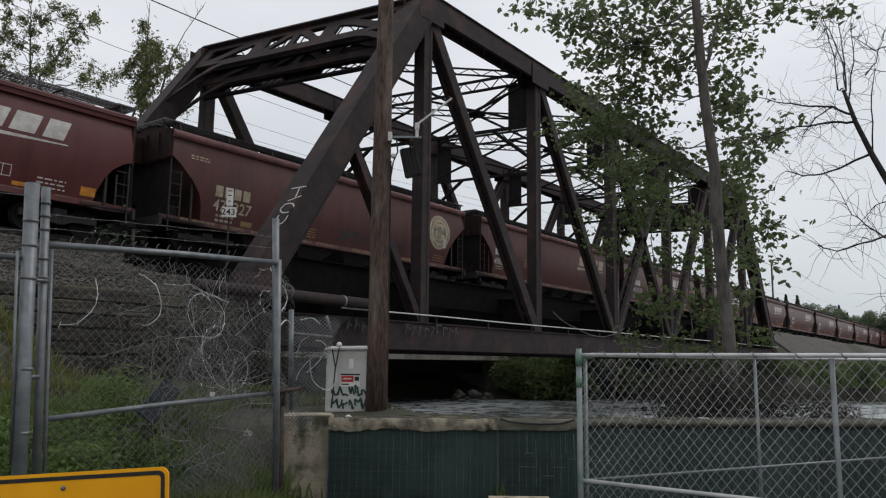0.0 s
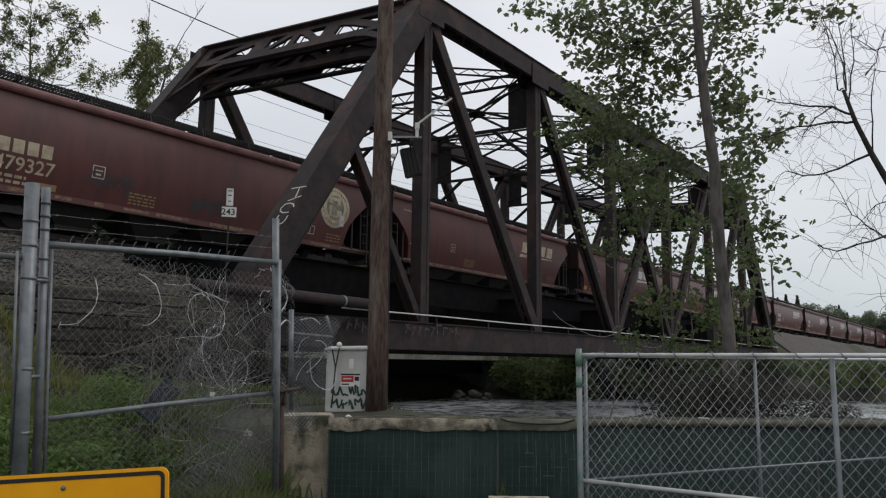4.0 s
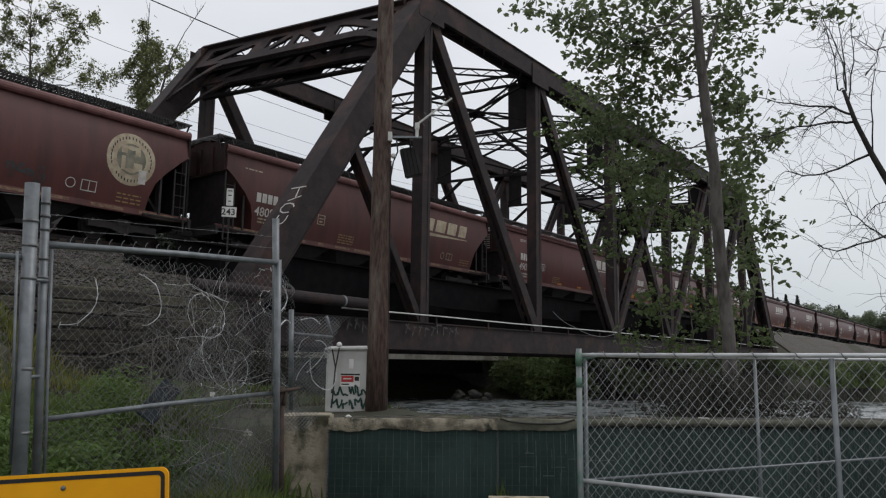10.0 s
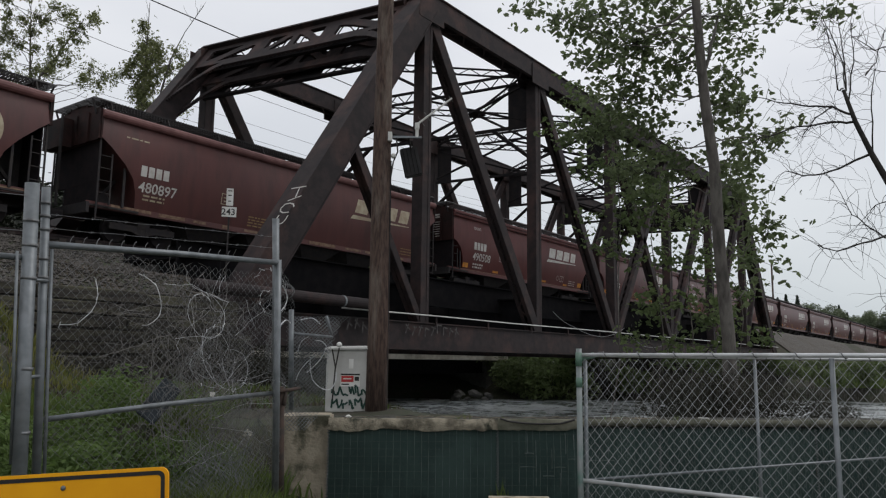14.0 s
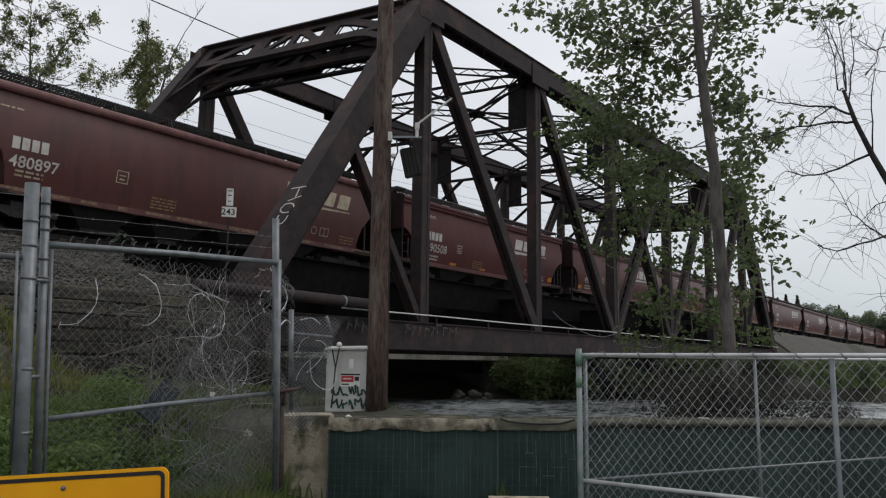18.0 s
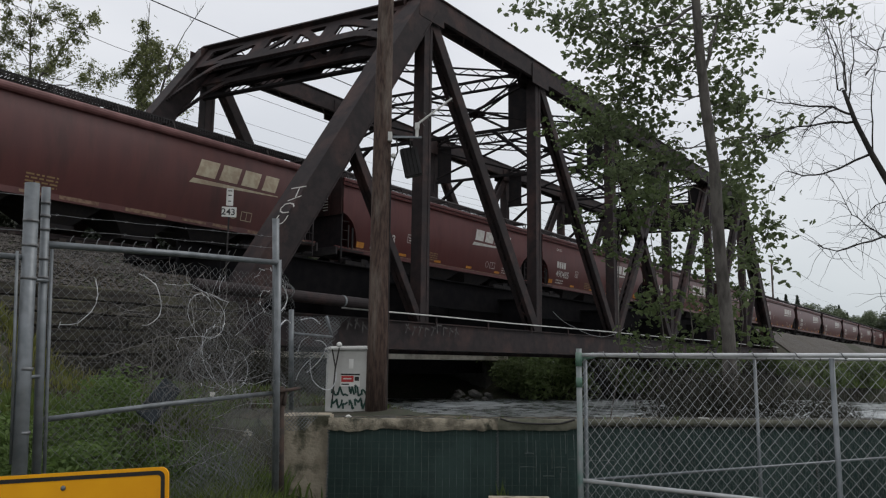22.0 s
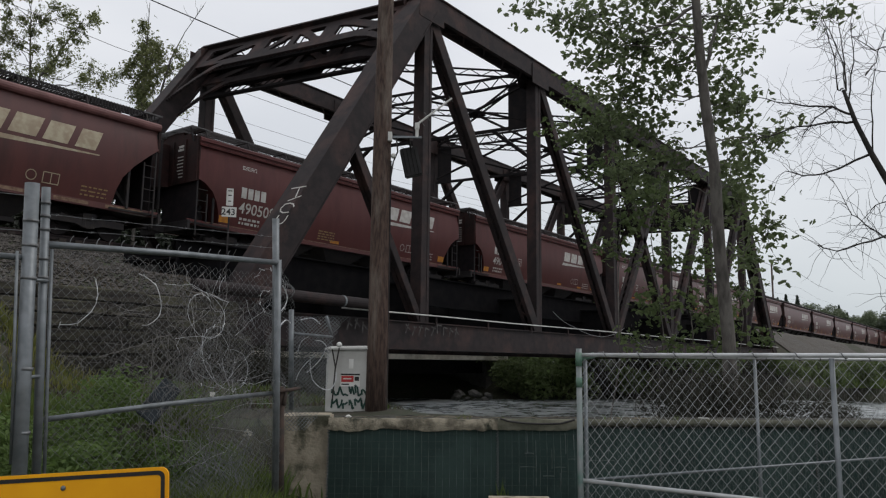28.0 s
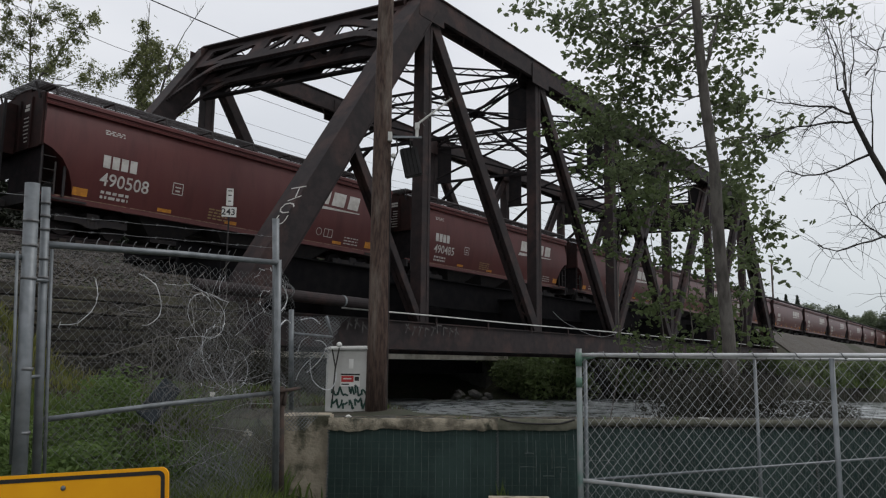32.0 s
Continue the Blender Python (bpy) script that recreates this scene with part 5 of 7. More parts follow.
coil("razor_wire_coil", (5.20, 6.0, 2.15), 0.18, 1.4, (0.1, 0.1, 0.25), 11, "razor-wire loop on the latch post", 0.4, wire=0.0036)


def build_bramble(name, centre, size, count, seed, mat, label, wire=0.003):
    """A tangle of dry stems."""
    rng = random.Random(seed)
    bm = B()
    for _ in range(count):
        p = Vector(centre) + Vector([rng.uniform(-1, 1) * s for s in size])
        a = rng.uniform(0, math.tau)
        d = Vector((math.cos(a), 0.3 * rng.uniform(-1, 1), math.sin(a)))
        pts = [p]
        for k in range(5):
            d = (d + Vector([rng.uniform(-0.6, 0.6) for _ in range(3)])).normalized()
            pts.append(pts[-1] + d * rng.uniform(0.07, 0.16))
        tube(bm, pts, wire, 3, caps=False)
    return solo(name, bm, mat, label, "bramble", kind="stuff")


BLUE_GREY = material("dark_blue_grey_board", (0.035, 0.045, 0.055), 0.8, 0, (0.022, 0.027, 0.032), 4.0, bump=0.3)
TWIG_GREY = material("dry_grey_twig", (0.16, 0.15, 0.14), 0.8, 0, (0.09, 0.085, 0.08), 4.0, bump=0, random_tone=0.3)
bm = B()
box(bm, -0.11, -0.02, -0.22, 0.11, 0.02, 0.22)
bmesh.ops.bevel(bm, geom=bm.edges[:], offset=0.012, segments=1, affect='EDGES')
slab = solo("broken_board", bm, BLUE_GREY, "dark blue-grey broken board leaning in the weeds", "board")
slab.matrix_basis = pose(4.62, 6.95, 1.22, -14, 38, -30)
build_bramble("dry_bramble", (4.75, 6.6, 1.55), (0.55, 0.3, 0.65), 130, 2, TWIG_GREY, "tangle of dry grey bramble stems behind the gate", 0.0028)
build_bramble("dry_bramble", (4.95, 6.7, 0.8), (0.4, 0.3, 0.5), 90, 12, TWIG_GREY, "tangle of dry grey bramble stems at the gate's foot", 0.0028)
def crumpled(name, size, seed, mat, m, label):
    rng = random.Random(seed)
    bm = B()
    n = 6
    grid = [[bm.verts.new((size * (i / n - 0.5), size * 0.45 * rng.uniform(-0.5, 0.5), size * 0.7 * (j / n - 0.5) + size * 0.12 * rng.uniform(-1, 1))) for i in range(n + 1)] for j in range(n + 1)]
    for j in range(n):
        for i in range(n):
            if rng.random() < 0.85:
                bm.faces.new((grid[j][i], grid[j][i + 1], grid[j + 1][i + 1], grid[j + 1][i]))
    ob = solo(name, bm, mat, label, "litter", "litter in the gate", smooth=True)
    ob.modifiers.new("thickness", 'SOLIDIFY').thickness = 0.002
    ob.matrix_basis = m


crumpled("plastic_scrap", 0.055, 3, SIGN_WHITE, pose(4.42, 5.84, 1.33, 0, 20, 10), "crumpled white plastic scrap caught on the gate rail")
crumpled("plastic_scrap", 0.09, 4, CONCRETE_PALE, pose(4.98, 6.0, 0.93, 20, 35, 0), "dirty pale plastic scrap under the slumped mesh")
build_bramble("razor_wire_tangle", (4.7, 6.12, 1.75), (0.42, 0.12, 0.55), 20, 32, RAZOR, "tangle of bright loose razor wire behind the mesh", 0.0015)
build_bramble("razor_wire_tangle", (4.85, 6.1, 1.0), (0.35, 0.12, 0.4), 10, 33, RAZOR, "tangle of bright loose wire at the gate's foot", 0.0014)
build_bramble("dry_bramble", (10.2, 15.25, 1.75), (2.2, 0.25, 0.85), 420, 41, BRAMBLE, "thin brown brambles hanging over the timber wall", 0.006)
build_bramble("dry_bramble", (9.6, 15.1, 1.2), (2.6, 0.4, 0.5), 260, 42, TWIG_GREY, "dry grey stems along the foot of the timber wall", 0.005)
build_bramble("dry_bramble", (5.3, 7.4, 1.6), (0.6, 0.5, 0.8), 130, 22, TWIG_GREY, "tangle of dry bramble stems by the torn fence", 0.003)


def build_panel_fence():
    fence = thing("temporary_fence", pose(0, 0, 0), "galvanised temporary chain-link fence panels meeting at a taped corner", "fence")
    c = Vector((4.43, 2.18, 0))
    da = Vector((2.08, -1.02, 0)).normalized()
    db = Vector((0.0, -1.0, 0)).normalized()
    for d, ln, post_at, r, zr in ((da, 4.6, 1.56, 0.015, 0.935), (db, 3.2, 1.43, 0.017, 0.935)):
        e = c + d * ln
        panel = part("panel_frame", tube(B(), [c + Vector((0, 0, 1.70)), e + Vector((0, 0, 1.71))], 0.0125, 14), RAIL_PALE, fence, "pale pipe frame", smooth=True)
        pipe("rail", panel, [c + Vector((0, 0, zr)), e + Vector((0, 0, zr))], 0.0125 if d is db else 0.009, RAIL_PALE if d is db else GALV)
        pipe("rail", panel, [c + Vector((0, 0, 0.12)), e + Vector((0, 0, 0.12))], 0.018, GALV_NEW)
        q = c + d * post_at
        pipe("upright", panel, [q + Vector((0.02, 0, 0.05)), q + Vector((0, 0, 1.69))], r * 0.78)
        pipe("upright", panel, [e + Vector((0, 0, 0.02)), e + Vector((0, 0, 1.71))], 0.021)
        child("mesh_fabric", chain_link(c, d, ln, 0.13, 1.69, cell=0.058, r=0.0011 if d is db else 0.0007, mat=GALV_NEW if d is db else WIRE, tall=0.072), panel, "woven wire diamond mesh")
        for k in range(14):
            s = 0.14 + k * (0.22 if d is db else 0.30)
            p = c + d * s
            nn = Vector((-d.y, d.x, 0))
            turn = []
            for i in range(13):
                a = i * math.tau / 12
                turn.append(p + d * (0.05 * i / 12) + nn * (0.015 * math.cos(a)) + Vector((0, 0, 1.705 + 0.015 * math.sin(a))))
            pipe("tie_wire", panel, turn, 0.0032, WIRE, sides=5)
    for o, lab in ((Vector((-0.01, 0.01, 0)), "corner post"), (Vector((0.035, -0.012, 0)), "corner post")):
        p = c + o
        pipe("corner_post", fence, [p + Vector((0, 0, 0.02)), p + Vector((0, 0, 1.74 if o.x < 0 else 1.69))], 0.018 if o.x < 0 else 0.012, GREENED if o.x < 0 else GALV, sides=14)
    pipe("tape", fence, [c + Vector((-0.012, 0.01, 1.63)), c + Vector((-0.012, 0.01, 1.715))], 0.0205, GREEN_TAPE, "green cloth tape", 14)
    pipe("tape", fence, [c + Vector((-0.012, 0.01, 1.675)), c + da * 0.10 + Vector((0, 0, 1.70))], 0.0185, GREEN_TAPE, "green cloth tape", 12)
    pipe("tape", fence, [c + Vector((-0.012, 0.01, 1.50)), c + Vector((-0.012, 0.01, 1.56))], 0.0205, GREEN_TAPE, "green cloth tape", 12)


GREENED = material("green_stained_galvanised_post", (0.20, 0.225, 0.22), 0.5, 0.4, (0.25, 0.265, 0.265), 7.0, third=(0.13, 0.21, 0.185), third_scale=5.0, bump=0.05)
build_panel_fence()


def build_flood_wall():
    """Wire-mesh barrier cells lined with green fabric, beside a concrete block."""
    start = Vector((6.10, 6.02, 0))
    d = Vector((0.668, -0.745, 0)).normalized()
    n = Vector((0.745, 0.668, 0))
    rng = random.Random(9)
    w = 1.85
    for k in range(6):
        p = start + d * (w * k)
        cell = thing("flood_barrier_cell", Matrix.Translation(p) @ Matrix.Rotation(math.atan2(d.y, d.x), 4, 'Z'),
                     "wire-mesh flood barrier cell lined with dark green fabric", "flood barrier", "flood barrier cells")
        bm = B()
        nx, nz = 24, 10
        grid = []
        for j in range(nz + 1):
            row = []
            for i in range(nx + 1):
                u, z = i / nx, j / nz
                b = -0.035 * math.sin(u * math.pi) * (0.4 + math.sin(z * math.pi)) + 0.022 * noise.noise(Vector((u * 5 + k * 3, z * 5, 0)))
                row.append(bm.verts.new((u * w, b, z * 0.93)))
            grid.append(row)
        for j in range(nz):
            for i in range(nx):
                bm.faces.new((grid[j][i], grid[j][i + 1], grid[j + 1][i + 1], grid[j + 1][i]))
        back = [bm.verts.new((x, 0.95, z)) for x, z in ((0, 0), (w, 0), (w, 0.93), (0, 0.93))]
        bm.faces.new((back[1], back[0], back[3], back[2]))
        part("fabric_lining", bm, HESCO, cell, smooth=True)
        bm = B()
        for i in range(24):
            x = i * w / 24 + 0.01
            tube(bm, [(x, -0.050 * math.sin(x / w * math.pi) * (0.4 + math.sin(z * math.pi)) - 0.008, z * 0.94) for z in (0, 0.25, 0.5, 0.75, 1)], 0.0018, 4, caps=False)
        tagged(part("upright_mesh", bm, MESH_DARK, cell, "welded wire uprights"), kind="stuff")
        bm = B()
        for j in range(13):
            z = j / 12
            tube(bm, [(u * w, -0.050 * math.sin(u * math.pi) * (0.4 + math.sin(z * math.pi)) - 0.010, z * 0.94) for u in (0, 0.2, 0.4, 0.6, 0.8, 1)], 0.0018, 4, caps=False)
        tagged(part("level_mesh", bm, MESH_DIM, cell, "dark welded level wires"), kind="stuff")
        # folded tan lip with a ragged hem
        bm = B()
        rows = []
        for i in range(81):
            u = i / 80
            s = u * w + k * w
            thin = ramp(s, 2.6, 3.0)
            sag = 0.030 - 0.07 * thin + 0.035 * noise.noise(Vector((s * 2.3, 1, 0))) + 0.022 * noise.noise(Vector((s * 11, 4, 0)))
            fold = 0.016 * noise.noise(Vector((s * 9, 2, 7)))
            top = 1.030 + 0.016 * noise.noise(Vector((s * 3.0, 0, 3))) + 0.008 * noise.noise(Vector((s * 14, 0, 3)))
            rows.append([bm.verts.new(v) for v in ((u * w, -0.052 + fold, 0.935 - sag), (u * w, -0.066 + fold * 1.5, 0.955), (u * w, -0.056 + fold, top - 0.012), (u * w, -0.040, top),
                                                   (u * w, 0.07 + 2 * fold, top - 0.014), (u * w, 0.12 + 2 * fold, top - 0.03))])
        for a, b in zip(rows, rows[1:]):
            for q in range(5):
                bm.faces.new((a[q], b[q], b[q + 1], a[q + 1]))
        part("fabric_lip", bm, HESCO_TAN if k < 1 else HESCO_DIRTY, cell, "folded tan fabric lip" if k < 1 else "dirty grey fabric lip", smooth=True)
        bm = B()
        fill = [[bm.verts.new((w * i / 10, 0.02 + 0.094 * j, 0.985 + 0.015 * noise.noise(Vector((i * 0.5 + k * 5, j * 0.5, 8))))) for i in range(11)] for j in range(11)]
        for r0, r1 in zip(fill, fill[1:]):
            for i in range(10):
                bm.faces.new((r0[i], r0[i + 1], r1[i + 1], r1[i]))
        part("gravel_fill", bm, FILL, cell, "dark damp gravel fill", smooth=True)
        bm = B()
        pts = [(0.0 + 0.014 * math.cos(i * 1.6), -0.03 + 0.014 * math.sin(i * 1.6), 0.02 + i * 0.9 / 110) for i in range(111)]
        tube(bm, pts, 0.003, 4)
        part("joint_coil", bm, WIRE, cell, "spiral joint wire")
        if k == 1:
            # rubbed bright lengths of mesh wire and a dark sagging fold of the lip
            def face(x, z):
                return (x, -0.050 * math.sin(x / w * math.pi) * (0.4 + math.sin(z / 0.94 * math.pi)) - 0.012, z)
            for x, z0, z1 in ((0.33, 0.66, 0.9), (0.425, 0.31, 0.80), (0.60, 0.5, 0.70), (0.69, 0.25, 0.45), (0.757, 0.66, 0.88), (0.85, 0.7, 0.86), (0.24, 0.35, 0.5)):
                part("bare_wire", tube(B(), [face(x, z0), face(x + 0.002, (z0 + z1) / 2), face(x, z1)], 0.0026, 5), BARE_WIRE, cell, "bare bright mesh wire")
            for x0, x1, z in ((0.25, 0.42, 0.514), (0.62, 0.75, 0.514), (0.3, 0.4, 0.66), (0.5, 0.62, 0.42), (0.78, 0.9, 0.60), (1.02, 1.3, 0.585)):
                part("bare_wire", tube(B(), [face(x0, z), face((x0 + x1) / 2, z + 0.003), face(x1, z)], 0.0026, 5), BARE_WIRE, cell, "bare bright mesh wire")
            part("hem_cord", tube(B(), [(0.02, -0.075, 1.035), (0.12, -0.085, 1.005), (0.3, -0.09, 0.985), (0.5, -0.09, 0.978), (0.7, -0.085, 0.985), (0.86, -0.075, 1.025)], 0.011, 6), BLACK, cell, "dark sagging hem of the fabric")
    for s, z in ((4.20, 1.045), (4.25, 1.043), (0.21, 1.045)):
        bm = B()
        bmesh.ops.create_icosphere(bm, subdivisions=1, radius=0.03)
        for v in bm.verts:
            v.co = Vector((v.co.x * 1.3, v.co.y, v.co.z * 0.45)) + 0.012 * noise.noise_vector(v.co * 40 + Vector((s, 0, 0)))
        ob = solo("paper_scrap", bm, SIGN_WHITE, "crumpled white paper scrap on the flood barrier", "litter", "paper scraps on the barrier")
        ob.matrix_basis = Matrix.Translation(start + d * s - n * 0.02 + Vector((0, 0, z))) @ Matrix.Rotation(math.atan2(d.y, d.x), 4, 'Z')
    for s, ht in ((1.79, 0.34), (1.86, 0.42), (1.95, 0.36)):
        bm = B()
        for j in range(16):
            a = rng.uniform(0, math.tau)
            h = ht * rng.uniform(0.5, 1.0)
            lean = rng.uniform(0.1, 0.45) * h
            cx, cy = -math.sin(a) * 0.007, math.cos(a) * 0.007
            v = [bm.verts.new(q) for q in ((-cx, -cy, 0), (cx, cy, 0), (math.cos(a) * lean * 0.4 + cx, math.sin(a) * lean * 0.4 + cy, h * 0.65),
                                           (math.cos(a) * lean * 0.4 - cx, math.sin(a) * lean * 0.4 - cy, h * 0.65), (math.cos(a) * lean, math.sin(a) * lean, h))]
            bm.faces.new((v[0], v[1], v[2], v[3]))
            bm.faces.new((v[3], v[2], v[4]))
        ob = solo("grass_tuft", bm, GRASS, "green grass tuft at the foot of the flood barrier", "grass", "grass tufts at the barrier")
        ob.matrix_basis = Matrix.Translation(start + d * s - n * 0.14)
    blk = thing("concrete_block", pose(5.80, 6.47, 0, 0, 0, math.degrees(math.atan2(-0.745, 0.668))), "weathered bare concrete block at the end of the flood barrier", "concrete block")
    bm = B()
    box(bm, 0, 0, 0, 0.56, 0.6, 1.04)
    bmesh.ops.bevel(bm, geom=bm.edges[:], offset=0.02, segments=2, affect='EDGES')
    bmesh.ops.subdivide_edges(bm, edges=bm.edges[:], cuts=3, use_grid_fill=True)
    for v in bm.verts:
        v.co += Vector((0, 0, 0)) + 0.012 * noise.noise_vector(v.co * 6)
    part("body", bm, BLOCK_TAN, blk)
    low = B()
    box(low, -0.31, -0.16, -0.05, 0.31, 0.16, 0.415)
    bmesh.ops.bevel(low, geom=low.edges[:], offset=0.03, segments=2, affect='EDGES')
    ob = solo("concrete_footing", low, BLOCK_TAN, "low weathered concrete footing block before the barrier", "concrete block")
    ob.matrix_basis = pose(6.27, 3.72, 0, 0, 0, -53)



FILL = material("damp_gravel_fill", (0.075, 0.070, 0.058), 0.95, 0, (0.035, 0.034, 0.028), 12.0, third=(0.04, 0.055, 0.022), third_scale=2.0, bump=1.0)
BLOCK_TAN = material("mossy_tan_concrete", (0.36, 0.31, 0.235), 0.92, 0, (0.25, 0.215, 0.16), 5.0, third=(0.085, 0.082, 0.055), third_scale=2.6, third_at=(0.50, 0.60), bump=0.7)
HESCO_DIRTY = material("dirty_fabric_lip", (0.15, 0.145, 0.11), 0.9, 0, (0.085, 0.085, 0.060), 5.0, third=(0.035, 0.045, 0.028), third_scale=1.6, third_at=(0.46, 0.62), bump=0.5)
BARE_WIRE = material("bare_galvanised_wire", (0.19, 0.205, 0.20), 0.5, 0.3, (0.07, 0.08, 0.075), 12.0, bump=0)
MESH_DIM = material("dark_welded_wire", (0.030, 0.045, 0.042), 0.7, 0.1, (0.05, 0.06, 0.055), 8.0, bump=0)
MESH_DARK = material("dull_welded_wire", (0.05, 0.066, 0.064), 0.6, 0.2, (0.15, 0.165, 0.155), 8.0, bump=0)
build_flood_wall()


def build_wall_debris():
    """Dead twigs, reeds and small weeds lodged on top of the barrier."""
    rng = random.Random(71)
    start, d, n = Vector((6.10, 6.02, 1.02)), Vector((0.668, -0.745, 0)).normalized(), Vector((0.745, 0.668, 0))
    for k in range(34):
        s, r = rng.uniform(0.1, 4.4), rng.uniform(-0.03, 0.12)
        p = start + d * s + n * r + Vector((0, 0, 0.015))
        a = rng.uniform(-0.5, 0.5)
        ln = rng.uniform(0.08, 0.4)
        e = (d * math.cos(a) + n * math.sin(a)) * ln
        pts = [p, p + e * 0.35 + Vector((0, 0, rng.uniform(0, 0.02))), p + e * 0.7 + n * rng.uniform(-0.02, 0.02), p + e + Vector((0, 0, rng.uniform(-0.01, 0.03)))]
        solo("dead_twig", tube(B(), pts, [0.004, 0.0045, 0.003, 0.002], 5), TWIG_PALE if k % 3 else BARK_DARK, "dead twig lying on the flood barrier", "twig", "twigs on the barrier")
    for k in range(9):
        p = start + d * rng.uniform(0.8, 4.2) + n * rng.uniform(-0.03, 0.1)
        bm = B()
        for j in range(9):
            a = rng.uniform(0, math.tau)
            h = rng.uniform(0.02, 0.07)
            v = [bm.verts.new(p + Vector(q)) for q in ((-0.004 * math.sin(a), 0.004 * math.cos(a), 0), (0.004 * math.sin(a), -0.004 * math.cos(a), 0), (math.cos(a) * h * 0.9, math.sin(a) * h * 0.9, h))]
            bm.faces.new(v)
        solo("weed_tuft", bm, GRASS, "tiny green weed tuft on the flood barrier", "weed", "weed tufts on the barrier")


TWIG_PALE = material("bleached_twig", (0.22, 0.19, 0.14), 0.85, 0, (0.12, 0.10, 0.075), 6.0, bump=0)
build_wall_debris()


def build_pole():
    pole = thing("utility_pole", pose(9.25, 8.1, 0.6), "weathered brown wooden utility pole with fittings", "utility pole")
    bm = B()
    tube(bm, [(0, 0, 0), (0.01, 0, 1.6), (0, 0.01, 4), (0.0, 0, 7), (0, 0, 10.5)], [0.178, 0.168, 0.152, 0.132, 0.115], 24)
    part("shaft", bm, POLE_WOOD, pole, smooth=True)
    r = Vector((0.593, -0.805, 0))
    f = Vector((-0.80, -0.59, 0))
    b0 = f * 0.10 + r * 0.13 + Vector((0, 0, 4.69))
    bm = B()
    beam(bm, b0 - Vector((0, 0, 0.075)), b0 + Vector((0, 0, 0.075)), 0.065, 0.10, r)
    part("junction_box", bm, SIGN_WHITE, pole, "small pale junction box")
    bm = B()
    beam(bm, b0 + r * 0.04, b0 + r * 0.52, 0.03, 0.035)
    part("arm", bm, GALV, pole)
    bm = B()
    tube(bm, [b0 + r * 0.44 + Vector((0, 0, 0.0)), b0 + r * 0.44 + Vector((0, 0, 0.22))], 0.028, 10)
    tube(bm, [b0 + r * 0.44 + Vector((0, 0, 0.14)), b0 + r * 0.44 + Vector((0, 0, 0.24))], 0.04, 10)
    part("mast", bm, SIGN_WHITE, pole, "short pale mast")
    bm = B()
    a0 = b0 + r * 0.44 + Vector((0, 0, 0.22))
    a1 = a0 + r * 0.58 + Vector((0.05, 0.05, 0.48))
    tube(bm, [a0, a1], 0.016, 8)
    part("antenna_boom", bm, SIGN_WHITE, pole, "pale antenna boom")
    for k in range(6):
        p = a0.lerp(a1, 0.12 + 0.17 * k)
        h = 0.16 - 0.012 * k
        e = Vector((-0.06, 0.05, 1)).normalized() * 0.5 + r * -0.3
        bm = B()
        tube(bm, [p - e * h, p + e * h], 0.004, 5)
        part("antenna_rod", bm, WIRE, pole)
    bm = B()
    tube(bm, [b0 + r * 0.1, b0 + r * 0.13 - Vector((0, 0, 0.25)), b0 + r * 0.06 - Vector((0, 0, 0.42)), b0 + r * 0.02 - Vector((0, 0, 0.7))], 0.014, 6)
    part("cable", bm, GRIME, pole, "drooping black cable")
    bm = B()
    bmesh.ops.create_uvsphere(bm, u_segments=12, v_segments=8, radius=0.045, matrix=Matrix.Translation(b0 + r * 0.06 - Vector((0, 0, 0.32))))
    part("insulator", bm, SIGN_WHITE, pole, "grey glass insulator", smooth=True)
    bm = B()
    c = b0 + r * 0.34 - f * 0.35 - Vector((0, 0, 0.34))
    beam(bm, c + Vector((0, 0, 0.25)) - r * 0.06, c - Vector((0, 0, 0.24)) + r * 0.05, 0.30, 0.14, r)
    bmesh.ops.bevel(bm, geom=bm.edges[:], offset=0.02, segments=2, affect='EDGES')
    lamp = part("floodlight_housing", bm, BLACK, pole, "dark ribbed housing hung below the arm")
    for k in range(4):
        bm = B()
        q = c + r * (-0.10 + 0.065 * k) + f * 0.08
        beam(bm, q + Vector((0, 0, 0.21)) - r * 0.05, q - Vector((0, 0, 0.20)) + r * 0.04, 0.012, 0.03, r)
        part("rib", bm, STEEL_DARK, lamp)
    bm = B()
    beam(bm, c + Vector((0, 0, 0.2)), b0 + r * 0.30, 0.03, 0.03, r)
    part("hanger", bm, GRIME, pole)
    bm = B()
    tube(bm, [r * 0.165 + f * 0.05 + Vector((0, 0, 0.1)), r * 0.16 + f * 0.05 + Vector((0, 0, 2.4)), r * 0.15 + f * 0.05 + Vector((0, 0, 4.3))], 0.012, 6)
    part("ground_wire", bm, GRIME, pole)


build_pole()


